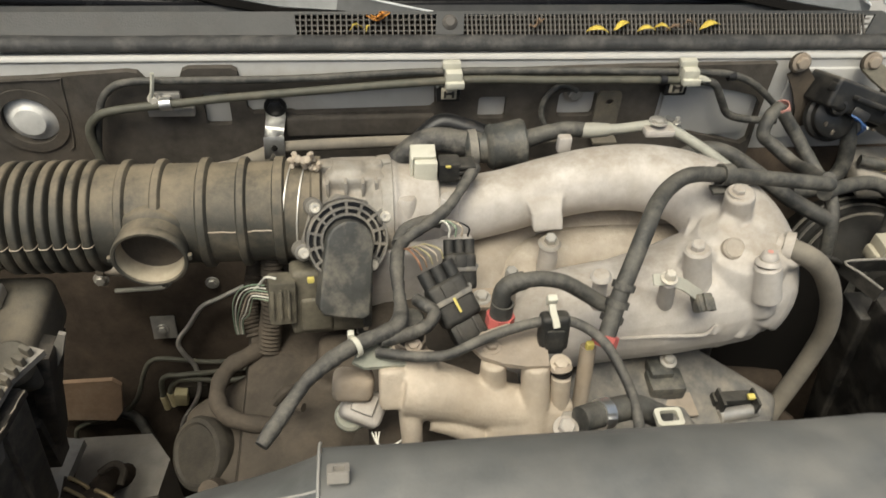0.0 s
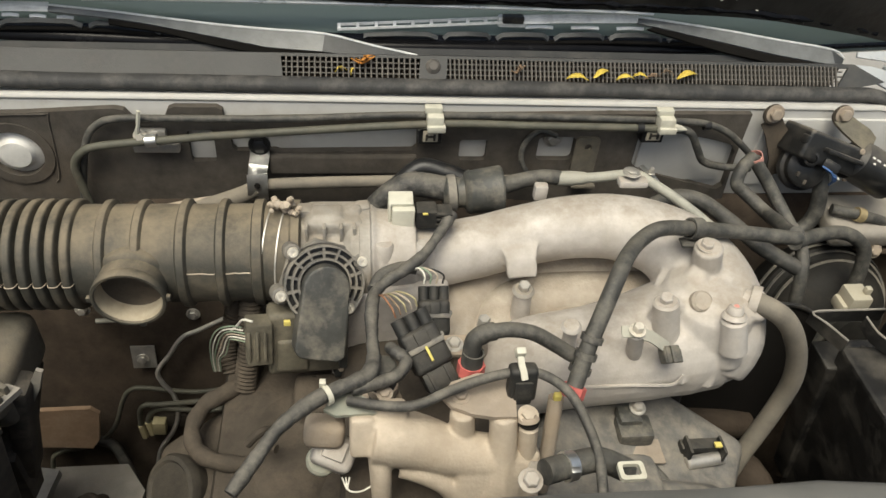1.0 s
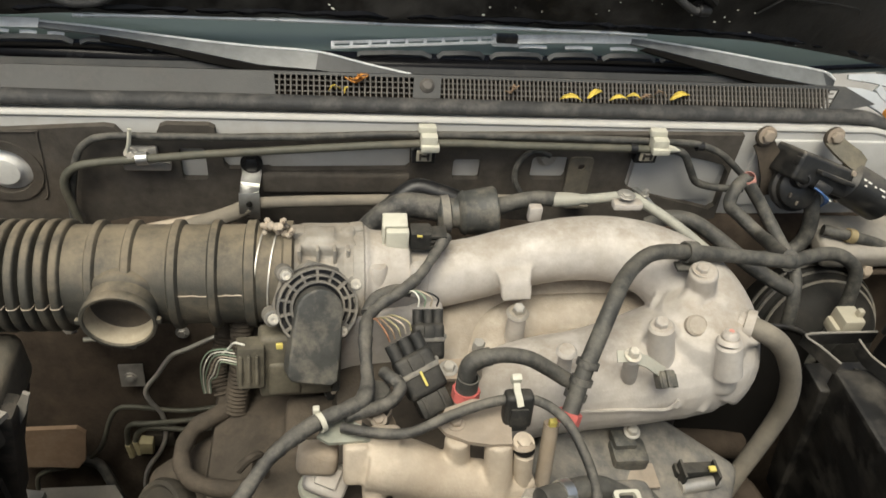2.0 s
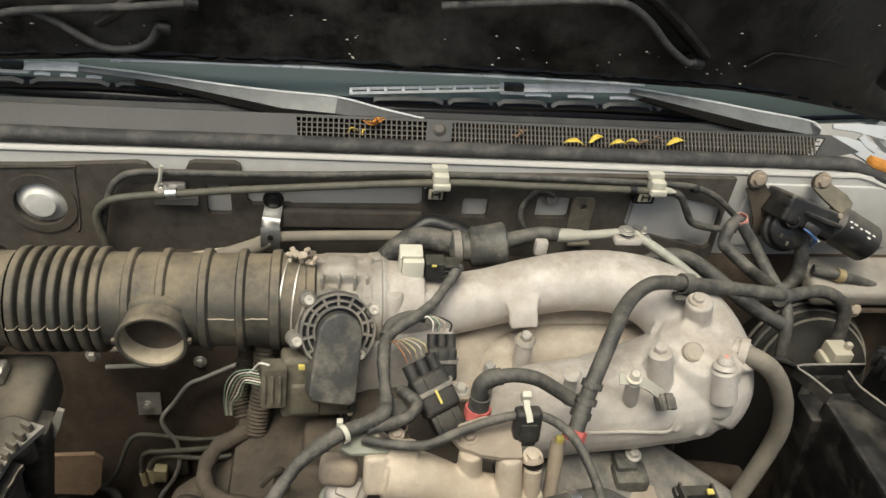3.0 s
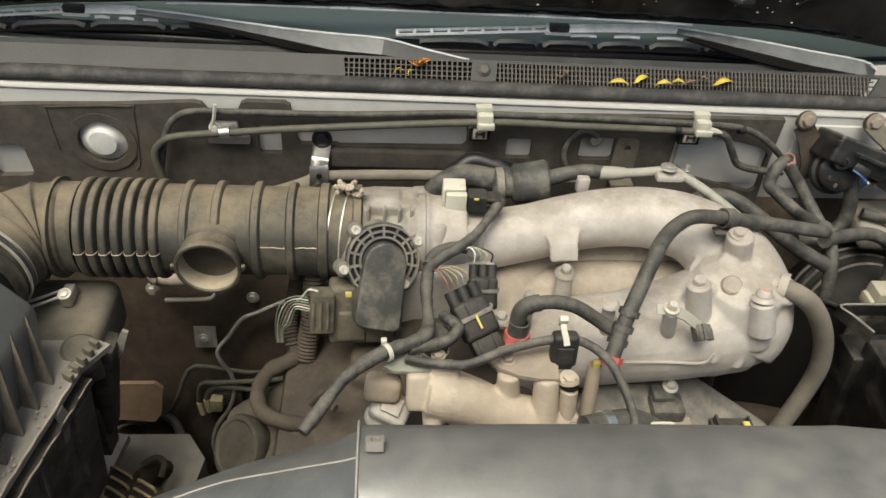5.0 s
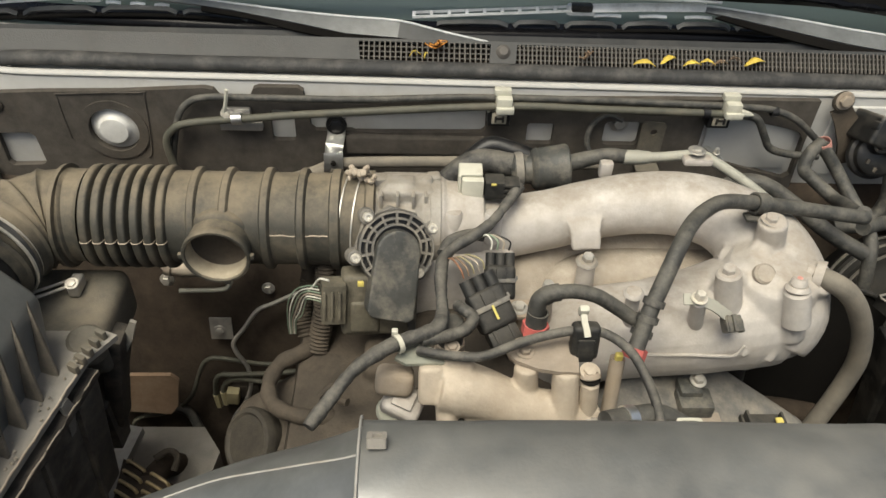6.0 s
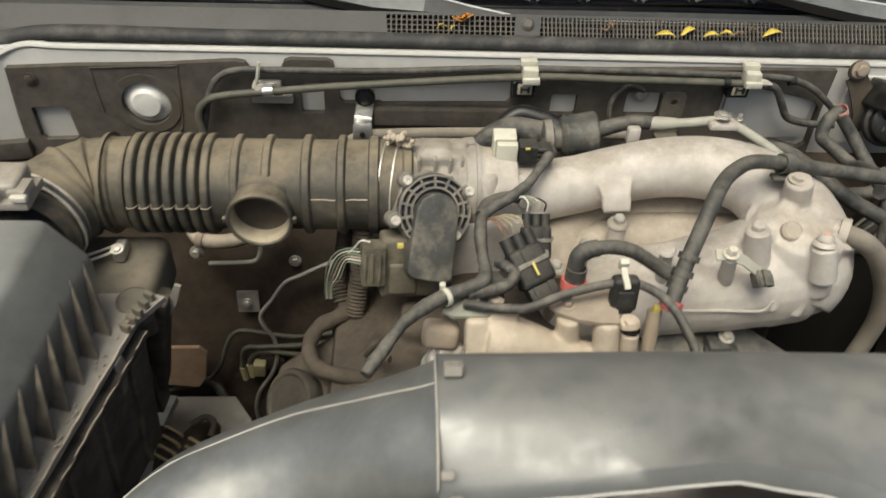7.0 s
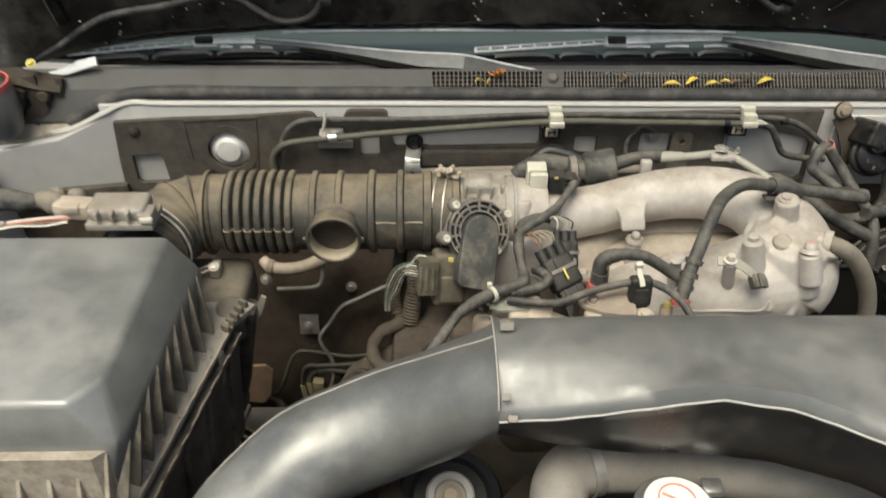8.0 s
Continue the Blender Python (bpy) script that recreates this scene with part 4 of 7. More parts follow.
strap(b, (-0.327, 0.683, 0.834), (1, -0.2, -0.1), 0.0098, 0.009, 0.0022, 20)
part("bead", b, "alu_dull", t)
t = thing("wire_bracket", (-0.29, 0.69, 0.795), "bent pale wire bracket on the firewall", "bracket")
b = bm_()
tube(b, [(-0.322, 0.680, 0.7935), (-0.300, 0.680, 0.7945), (-0.268, 0.680, 0.7965), (-0.257, 0.680, 0.802), (-0.252, 0.682, 0.815), (-0.250, 0.685, 0.836)], 0.0031, seg=8, sub=4)
part("wire", b, "pipe", t)
bolt(t, (-0.340, 0.695, 0.800), (0, -1, 0.2), 0.0065, 0.008, "zinc")

# lower firewall: nut plate, nut, brake lines
t = thing("nut_plate", (-0.285, 0.695, 0.70), "square steel plate with a welded nut", "plate")
b = bm_()
box(b, (-0.283, 0.694, 0.706), (0.031, 0.036, 0.003), aim((0, -1, 0.22)), 0.001)
part("plate", b, "zinc", t)
bolt(t, (-0.285, 0.692, 0.703), (0, -1, 0.22), 0.006, 0.005, "zinc", name="nut")
t = thing("firewall_nut", (-0.21, 0.70, 0.776), "dull nut on the lower firewall", "nut")
bolt(t, (-0.212, 0.709, 0.772), (0, -1, 0.22), 0.006, 0.006, "zinc", name="nut")

build_line("brake_line", [(-0.10, 0.68, 0.82), (-0.159, 0.690, 0.787), (-0.204, 0.690, 0.761), (-0.227, 0.690, 0.747), (-0.248, 0.686, 0.716), (-0.265, 0.68, 0.693), (-0.262, 0.675, 0.675), (-0.249, 0.67, 0.65), (-0.247, 0.66, 0.62), (-0.257, 0.655, 0.59), (-0.278, 0.65, 0.555), (-0.287, 0.645, 0.52), (-0.285, 0.64, 0.48)],
           0.0032, "zinc", "thin bent steel brake line", clips=())
build_line("brake_line", [(-0.16, 0.675, 0.66), (-0.221, 0.675, 0.651), (-0.285, 0.672, 0.667), (-0.305, 0.672, 0.663), (-0.317, 0.668, 0.645), (-0.334, 0.66, 0.60), (-0.356, 0.655, 0.575), (-0.385, 0.65, 0.565), (-0.410, 0.645, 0.565), (-0.425, 0.64, 0.545), (-0.43, 0.63, 0.45)],
           0.0033, "line", "thin bent dark brake line")
build_line("brake_line", [(-0.16, 0.67, 0.645), (-0.215, 0.665, 0.643), (-0.268, 0.66, 0.645), (-0.285, 0.66, 0.645), (-0.296, 0.662, 0.630), (-0.300, 0.660, 0.598)], 0.0038, "line", "dark brake line looping into the valve block")
build_line("brake_line", [(-0.16, 0.665, 0.630), (-0.21, 0.66, 0.628), (-0.258, 0.66, 0.636), (-0.276, 0.662, 0.630), (-0.286, 0.661, 0.618), (-0.289, 0.659, 0.603)], 0.0038, "line", "dark brake line looping into the valve block")
build_line("brake_hose", [(-0.36, 0.655, 0.575), (-0.34, 0.65, 0.565), (-0.325, 0.635, 0.535), (-0.312, 0.62, 0.49), (-0.30, 0.61, 0.44)], 0.007, "rubber", "black rubber brake hose", "hose")
t = thing("brake_valve", (-0.268, 0.64, 0.57), "brass brake proportioning valve block with yellow fittings", "valve")
b = bm_()
box(b, (-0.256, 0.672, 0.604), (0.040, 0.024, 0.028), bev=0.004)
part("block", b, "brown", t)
for x, z, r in ((-0.298, 0.587, 0.0046), (-0.287, 0.594, 0.0050)):
    b = bm_()
    cyl(b, (x - 0.002, 0.660, z + 0.014), (x + 0.001, 0.656, z - 0.012), r, seg=8)
    part("fitting", b, "brass_dust", t, "pale yellow pipe nut")
b = bm_()
box(b, (-0.273, 0.655, 0.604), (0.015, 0.018, 0.026), aim((0.1, 0, 1)), 0.003)
part("fitting", b, "brass_dust", t, "square pale yellow fitting")

t = thing("tan_card_plate", (-0.39, 0.64, 0.58), "tan stained heat shield plate", "plate")
b = bm_()
sheet(b, [(-0.46, 0.592), (-0.46, 0.657), (-0.352, 0.658), (-0.342, 0.648), (-0.350, 0.600), (-0.362, 0.584), (-0.40, 0.588)], [], lambda u, v, d: (u, 0.638 + 0.15 * (v - 0.6) + d, v), 0.006)
part("plate", b, "tan", t)

# corrugated harness behind the throttle, green and white wires
t = thing("corrugated_harness", (-0.12, 0.56, 0.83), "grey corrugated wiring conduit", "conduit")
b = bm_()
tube(b, [(-0.104, 0.54, 1.01), (-0.105, 0.528, 0.985), (-0.107, 0.51, 0.947), (-0.114, 0.488, 0.90)], 0.0105, seg=14, sub=26, ribs=lambda s: 0.0013 * math.sin(s * 1500))
part("conduit", b, "brown", t)
b = bm_()
tube(b, [(-0.122, 0.575, 0.99), (-0.128, 0.555, 0.94), (-0.135, 0.535, 0.91), (-0.13, 0.515, 0.89)], 0.009, seg=12, sub=24, ribs=lambda s: 0.001 * math.sin(s * 1500))
part("conduit", b, "brown", t)
t = thing("sensor_wires", (-0.12, 0.50, 0.93), "fan of thin green, white and pink wires", "wires")
for k, mt in enumerate(("wire_green", "wire_white", "wire_green", "alu_tan", "wire_white", "wire_green")):
    b = bm_()
    o = 0.0035 * k
    tube(b, [(-0.106 + 0.001 * k, 0.472, 1.008 - o * 1.2), (-0.117, 0.477, 1.004 - o), (-0.131 + o * 0.5, 0.487, 0.988 - o), (-0.141 + o * 0.7, 0.495, 0.962 - o), (-0.146 + o * 0.5, 0.505, 0.925), (-0.147 + o * 0.4, 0.51, 0.90)], 0.0007, seg=6)
    part("wire", b, mt, t)
b = bm_()
tube(b, [(-0.094, 0.462, 1.026), (-0.103, 0.468, 1.022), (-0.110, 0.474, 1.008), (-0.117, 0.48, 0.995)], 0.0011, seg=6)
part("wire", b, "wire_white", t)


# ---- intake hose ----
HY, HZ, HR = 0.55, 1.027, 0.046
BX, BZ = -0.2010, 1.0290


def cut_mouth(b):
    """Opens the hose wall where the side branch leaves it."""
    gone = [f for f in b.faces if f.calc_center_median().y < HY - 0.01 and math.hypot(f.calc_center_median().x - BX, f.calc_center_median().z - BZ) < 0.0285]
    bmesh.ops.delete(b, geom=gone, context="FACES")
    return b


t = thing("intake_hose", (-0.2, HY, HZ - 0.05), "dusty rubber intake hose with bellows, ribs and open side branch", "intake hose")
b = bm_()
tube(b, [(-0.07, HY, HZ), (-0.16, HY, HZ), (-0.25, HY, HZ)], HR, seg=72, sub=36, caps=False)
cut_mouth(b)
part("straight_tube", b, "hose", t)
b = bm_()


def bellows(s):
    return 0.0042 - 0.0075 * math.exp(-(min((s / 0.0118) % 1, 1 - (s / 0.0118) % 1) / 0.13) ** 2) - 0.0015 * (2 * ((s / 0.0118) % 1) - 1) ** 2


tube(b, [(-0.248, HY, HZ), (-0.29, HY, HZ), (-0.331, HY, HZ)], HR + 0.001, seg=40, sub=90, caps=False, ribs=bellows)
part("bellows", b, "hose", t)
b = bm_()
tube(b, [(-0.330, HY, HZ), (-0.350, HY, HZ), (-0.376, HY - 0.006, HZ), (-0.396, HY - 0.025, HZ), (-0.407, HY - 0.055, HZ), (-0.412, HY - 0.09, HZ)], HR, seg=36, sub=14, caps=False,
     ribs=lambda s: 0.003 * max(0, math.cos(2 * math.pi * s / 0.0215)) ** 6)
part("elbow", b, "hose", t)
b = bm_()
lathe(b, (-0.357, HY - 0.001, HZ), (1, 0.02, 0), [(0, HR - 0.002), (0.001, HR + 0.005), (0.005, HR + 0.0055), (0.006, HR - 0.002)], 40)
part("rib", b, "hose", t)
for x, w, h in ((-0.226, 0.0055, 0.0045), (-0.196, 0.0055, 0.0045), (-0.158, 0.006, 0.005), (-0.124, 0.0055, 0.005)):
    b = bm_()
    lathe(b, (x - w, HY, HZ), (1, 0, 0), [(0, HR - 0.002), (w * 0.25, HR + h * 0.5), (w * 0.5, HR + h * 0.9), (w, HR + h), (w * 1.5, HR + h * 0.9), (w * 1.75, HR + h * 0.5), (w * 2, HR - 0.002)], 72)
    cut_mouth(b)
    part("rib", b, "hose", t)
b = bm_()
lathe(b, (-0.098, HY, HZ), (1, 0, 0), [(0, HR - 0.001), (0.002, HR + 0.004), (0.010, HR + 0.0045), (0.012, HR + 0.001), (0.034, HR + 0.001), (0.036, HR + 0.0035), (0.043, HR + 0.0035), (0.045, HR - 0.003)], 40)
part("cuff", b, "hose", t)
# mould seam
b = bm_()
rnd = random.Random(3)
tube(b, [(x, HY - (HR + 0.0014 + bellows(-0.248 - x)) * math.cos(radians(-8)), HZ - (HR + 0.0012 + bellows(-0.248 - x)) * math.sin(radians(-8))) for x in np.linspace(-0.330, -0.249, 110)], 0.0005, seg=5, sub=1)
part("mould_seam", b, "alu_tan", t)
b = bm_()
tube(b, [(x, HY - HR * math.cos(radians(-18)), HZ - HR * math.sin(radians(-18)) + rnd.uniform(-0.0006, 0.0006)) for x in np.linspace(-0.158, -0.098, 14)], 0.0007, seg=6, sub=2)
part("mould_seam", b, "alu_tan", t)
# side branch, open to the front
b = bm_()
lathe(b, (BX, HY - 0.007, BZ), (0, -1, 0), [(0, 0.034), (0.024, 0.0335), (0.030, 0.0340), (0.033, 0.0330), (0.035, 0.0302), (0.046, 0.0300), (0.048, 0.0316), (0.055, 0.0320), (0.0565, 0.0312), (0.0565, 0.0290), (0.054, 0.0282)], 48)
part("branch", b, "hose", t)
b = bm_()
lathe(b, (BX, HY - 0.007, BZ), (0, -1, 0), [(0.0545, 0.0283), (0.050, 0.0278), (0.040, 0.0275), (0.031, 0.0274)], 48)
part("branch_lining", b, "branch_dust", t, "pale dust-covered inside of the branch")
b = bm_()
lathe(b, (BX, HY - 0.0385, BZ), (0, -1, 0), [(0, 0), (0, 0.014), (0.0006, 0.020), (0.002, 0.0255), (0.004, 0.0274)], 32)
part("branch_floor", b, "brown", t, "dark dirt-caked membrane inside the branch")
for k in (-1, 0.12, 1):
    b = bm_()
    a = math.pi / 2 * k - math.pi / 2
    box(b, (BX + 0.0325 * math.cos(a), HY - 0.060, BZ + 0.0325 * math.sin(a)), (0.006, 0.005, 0.006), bev=0.0015)
    part("lug", b, "hose", t)

t = thing("hose_clamp", (-0.077, HY, HZ - 0.05), "pair of bright wire bands with a corroded screw", "hose clamp", "hose clamps")
for x in (-0.0815, -0.0690):
    b = bm_()
    strap(b, (x, HY, HZ), (1, -0.16, 0), HR + 0.0012, 0.0014, 0.0014, 48)
    part("band", b, "zinc", t)
b = bm_()
rnd = random.Random(8)
for k in range(22):
    q = rnd.uniform(0.0022, 0.0042)
    lathe(b, (-0.067 + rnd.uniform(-0.014, 0.014), HY + rnd.uniform(-0.009, 0.009), HZ + HR + 0.010 + rnd.uniform(-0.006, 0.006)), (rnd.uniform(-1, 1), rnd.uniform(-1, 1), 1),
          [(-q, 0), (-q * 0.7, q * 0.8), (0, q), (q * 0.7, q * 0.8), (q, 0)], 7)
part("corroded_screw", b, "alu_tan", t, "rust and tan crusted screw")
t = thing("hose_clamp", (-0.41, 0.49, 0.97), "dark band clamp with bright rolled edges on the hose elbow", "hose clamp", "hose clamps")
for d in (0.0, 0.010):
    b = bm_()
    strap(b, (-0.412, 0.496 - d, HZ), (0.22, 1, 0), HR + 0.0046, 0.0026, 0.0018, 56)
    part("band", b, "bolt", t)
b = bm_()
strap(b, (-0.412, 0.491, HZ), (0.22, 1, 0), HR + 0.0036, 0.010, 0.0012, 56)
part("strap", b, "seal", t)

# ---- throttle body ----
t = thing("throttle_body", (-0.03, HY, 0.97), "dusty cast aluminium throttle body with a black plastic motor cover", "throttle body")
b = bm_()
lathe(b, (-0.068, HY, HZ), (1, 0, 0), [(0, 0), (0, 0.044), (0.012, 0.0455), (0.02, 0.038), (0.052, 0.038), (0.06, 0.045), (0.072, 0.045), (0.072, 0)], 32)
box(b, (-0.023, HY + 0.002, HZ + 0.036), (0.054, 0.036, 0.024), bev=0.006)
box(b, (-0.030, HY + 0.000, HZ + 0.047), (0.028, 0.020, 0.008), bev=0.003)
cyl(b, (-0.004, HY + 0.004, HZ + 0.036), (-0.004, HY + 0.004, HZ + 0.052), 0.006)
body = part("body", b, "alu_grey", t)
cast(body, 0.0018, 2)
rnd = random.Random(12)
for k in range(4):
    b = bm_()
    box(b, (-0.048 + 0.015 * k + rnd.uniform(-0.003, 0.003), HY - 0.016, HZ + 0.0380), (0.003, 0.012, 0.018), bev=0.001)
    part("web", b, "alu_grey", t)
for x, y in ((-0.050, HY + 0.006), (0.003, HY + 0.010)):
    b = bm_()
    box(b, (x, y, HZ + 0.041), (0.013, 0.014, 0.018), Matrix.Rotation(radians(8), 3, "Z"), 0.003)
    part("ear", b, "alu_grey", t)
# motor cover, facing front and up
CN = Vector((0.20, -0.82, 0.53)).normalized()
CU = (Vector((0.054, 0.016, -0.0195)) - CN * Vector((0.054, 0.016, -0.0195)).dot(CN)).normalized()
CV = CN.cross(CU)
CC = Vector((-0.0325, 0.496, 1.0365))


def on_cover(u, v, w=0.0):
    return CC + CU * u + CV * v + CN * w


b = bm_()
lathe(b, on_cover(0, 0, -0.016), CN, [(0, 0), (0, 0.0365), (0.0145, 0.0365), (0.0155, 0.0355), (0.0155, 0.0)], 44)
for u, v in ((-0.0315, 0.0265), (0.0315, 0.0235), (-0.0375, -0.0135), (0.0245, -0.0205)):
    cyl(b, on_cover(u, v, -0.014), on_cover(u, v, 0.001), 0.0068, seg=18)
cover = part("motor_cover", b, "plastic", t, "black ribbed plastic motor cover")
b = bm_()
lathe(b, on_cover(0, 0, -0.019), CN, [(0, 0), (0, 0.0400), (0.010, 0.0400), (0.012, 0.0385), (0.012, 0)], 8)
for u, v in ((-0.0315, 0.0265), (0.0315, 0.0235), (-0.0375, -0.0135), (0.0245, -0.0205)):
    cyl(b, on_cover(u, v, -0.019), on_cover(u, v, 0.0022), 0.0082, 0.0076, seg=18)
part("cover_flange", b, "cover_rib", t, "dusty grey cover flange")
for rr in (0.0352, 0.0290, 0.0232):
    b = bm_()
    lathe(b, on_cover(0, 0, -0.002), CN, [(0, rr - 0.0012), (0.0062, rr - 0.0009), (0.0062, rr + 0.0009), (0, rr + 0.0012)], 44)
    part("ring_rib", b, "cover_rib", cover)
for k in range(12):
    a = radians(-52 + 25 * k)
    b = bm_()
    p0, p1 = on_cover(0.024 * math.cos(a), 0.024 * math.sin(a), 0.0012), on_cover(0.0365 * math.cos(a), 0.0365 * math.sin(a), 0.0012)
    flat_bar(b, [p0, p1], 0.0022, 0.0048, CN)
    part("spoke_rib", b, "cover_rib", cover)
for u, v in ((-0.0315, 0.0265), (0.0315, 0.0235), (-0.0375, -0.0135), (0.0245, -0.0205)):
    b = bm_()
    lathe(b, on_cover(u, v, 0.003), CN, [(0, 0), (0, 0.0052), (0.0015, 0.005), (0.003, 0.004), (0.003, 0.002), (0.0018, 0.0015), (0.0018, 0)], 14)
    part("screw", b, "bolt", cover, "pale flange screw")
# motor barrel reaching down over the cover
b = bm_()
MROT = Matrix((Vector((0.985, 0.10, -0.06)), Vector((0.04, 0.24, 0.97)), Vector((0.17, -0.95, 0.24)))).transposed()
capsule = [(0.0208 * math.cos(radians(a_)), -0.002 + 0.0208 * math.sin(radians(a_))) for a_ in range(0, 181, 10)] + [(-0.0215, -0.030), (-0.0220, -0.060), (-0.017, -0.066), (0.018, -0.068), (0.0235, -0.064), (0.0225, -0.030)]
sheet(b, capsule, [], lambda u, v, d: on_cover(u, v, 0.0150 - d), 0.026)
mot = part("motor", b, "motor", t, "matt black motor housing smeared with dust")
cast(mot, 0.0014, 5)
b = bm_()
box(b, Vector((-0.0165, 0.486, 0.985)), (0.008, 0.078, 0.018), MROT, 0.003)
part("motor_flank", b, "motor", t)
b = bm_()
box(b, Vector((-0.052, 0.488, 0.975)), (0.070, 0.068, 0.026), MROT, 0.006, 3)
box(b, Vector((-0.063, 0.474, 0.967)), (0.030, 0.036, 0.010), MROT, 0.004, 3)
part("connector_box", b, "motor_box", t, "dusty olive-brown plastic connector box")
b = bm_()
box(b, Vector((-0.0205, 0.488, 0.963)), (0.010, 0.066, 0.020), MROT, 0.002)
part("flank_rib", b, "connector", t)
b = bm_()
box(b, Vector((-0.093, 0.476, 0.986)), (0.024, 0.044, 0.022), MROT, 0.003)
part("plug", b, "motor_box", t, "dusty wiring plug")
for k in range(3):
    b = bm_()
    box(b, Vector((-0.100 + 0.007 * k, 0.464, 0.990)), (0.0026, 0.030, 0.004), MROT, 0.001)
    part("latch_rib", b, "motor_box", t)
b = bm_()
box(b, Vector((-0.0655, 0.4705, 1.014)), (0.006, 0.005, 0.004), MROT, 0.001)
part("paint_mark", b, "yellow", t)
bolt(t, (-0.0185, 0.476, 0.943), (0.1, -0.9, 0.4), 0.004, 0.003, "alu_tan")


# ---- intake plenum ----
t = thing("intake_plenum", (0.22, 0.5, 0.93), "large cast aluminium intake plenum with tan dust stains", "intake plenum")
b = bm_()
lathe(b, (0.002, HY, HZ), (1, 0, 0), [(0, 0), (0, 0.045), (0.010, 0.045), (0.014, 0.041), (0.03, 0.040), (0.05, 0.037), (0.05, 0)], 32)
tube(b, [(0.03, 0.550, 1.020), (0.07, 0.551, 1.019), (0.12, 0.556, 1.026), (0.165, 0.561, 1.036), (0.21, 0.565, 1.042), (0.255, 0.561, 1.045), (0.295, 0.546, 1.042), (0.322, 0.522, 1.033), (0.335, 0.493, 1.016), (0.335, 0.470, 0.992), (0.325, 0.462, 0.975)],
     [0.036, 0.032, 0.0305, 0.0305, 0.0315, 0.033, 0.036, 0.042, 0.049, 0.053, 0.052], seg=32, sub=6)
tube(b, [(0.350, 0.470, 0.985), (0.335, 0.470, 0.985), (0.30, 0.467, 0.985), (0.26, 0.460, 0.980), (0.21, 0.454, 0.975), (0.165, 0.451, 0.970), (0.130, 0.450, 0.955), (0.108, 0.455, 0.93), (0.10, 0.465, 0.895)],
     [0.044, 0.054, 0.057, 0.052, 0.047, 0.046, 0.044, 0.040, 0.034], seg=28, sub=5)
box(b, (0.310, 0.458, 0.997), (0.098, 0.046, 0.092), Matrix.Rotation(radians(-28), 3, "X"), 0.021, 5)
lathe(b, (0.317, 0.478, 0.94), (0.05, -0.1, 1), [(0, 0), (0, 0.040), (0.04, 0.050), (0.08, 0.050), (0.105, 0.042), (0.118, 0.028), (0.121, 0.0)], 28)
# bosses and webs run into the skin
for p, q, r in (((0.326, 0.490, 1.02), (0.311, 0.484, 1.088), 0.0132), ((0.280, 0.444, 1.000), (0.268, 0.450, 1.056), 0.0112), ((0.334, 0.424, 0.998), (0.323, 0.430, 1.050), 0.0120),
                ((0.345, 0.465, 1.02), (0.358, 0.450, 1.050), 0.017), ((0.335, 0.455, 1.035), (0.300, 0.485, 1.060), 0.008), ((0.262, 0.445, 1.03), (0.304, 0.485, 1.050), 0.007),
                ((0.318, 0.44, 0.99), (0.322, 0.442, 1.03), 0.006), ((0.262, 0.45, 0.985), (0.277, 0.472, 1.02), 0.010)):
    cyl(b, p, q, r * 1.12, r, seg=20, bev=0.002)
flat_bar(b, [(0.1510, 0.543, 1.050), (0.1520, 0.532, 1.043), (0.1530, 0.525, 1.036), (0.1540, 0.520, 1.028), (0.1545, 0.517, 1.021)], [0.040, 0.034, 0.030, 0.029, 0.028], 0.009, (0, -1, 0.3))
# ribs down the end cap and a star of ridges round the blind port
for p, q, r in (((0.3015, 0.456, 1.041), (0.310, 0.482, 1.060), 0.010), ((0.3015, 0.456, 1.040), (0.272, 0.452, 1.046), 0.008), ((0.3015, 0.452, 1.040), (0.322, 0.434, 1.048), 0.008),
                ((0.3015, 0.458, 1.040), (0.345, 0.458, 1.046), 0.009), ((0.285, 0.428, 1.016), (0.290, 0.410, 0.985), 0.004), ((0.322, 0.425, 1.01), (0.318, 0.416, 0.975), 0.007),
                ((0.300, 0.485, 1.035), (0.285, 0.500, 1.030), 0.012)):
    cyl(b, p, q, r, seg=12)
cast(part("casting", b, "alu", t), 0.0020, 2)
# deck takes the duller casting colour to paint in the cavity's shade
b = bm_()
box(b, (0.185, 0.535, 0.938), (0.20, 0.09, 0.03), bev=0.006)
box(b, (0.215, 0.506, 0.962), (0.125, 0.050, 0.016), bev=0.004)
cast(part("deck", b, "alu_dull", t, "tan stained cast deck between the pipes, toned dark for shade"), 0.0025, 2)
for pts, rr in (([(0.30, 0.578, 0.975), (0.2, 0.578, 0.975), (0.14, 0.570, 0.972), (0.108, 0.545, 0.966), (0.094, 0.505, 0.955), (0.090, 0.465, 0.930)], 0.030),
                ([(0.30, 0.540, 0.968), (0.2, 0.540, 0.968), (0.158, 0.530, 0.966), (0.130, 0.505, 0.958), (0.118, 0.470, 0.944), (0.114, 0.44, 0.92)], 0.028),
                ([(0.29, 0.505, 0.958), (0.21, 0.503, 0.958), (0.178, 0.492, 0.956), (0.156, 0.470, 0.950), (0.146, 0.44, 0.935)], 0.026)):
    b = bm_()
    tube(b, pts, rr, seg=24, sub=8, shape=(1, 0.92))
    part("runner", b, "runner", t, "tan stained cast intake runner")


def boss(p, q, r, mat="alu", name="boss"):
    bb = bm_()
    cyl(bb, p, q, r * 1.12, r, seg=20, bev=0.002)
    return part(name, bb, mat, t)


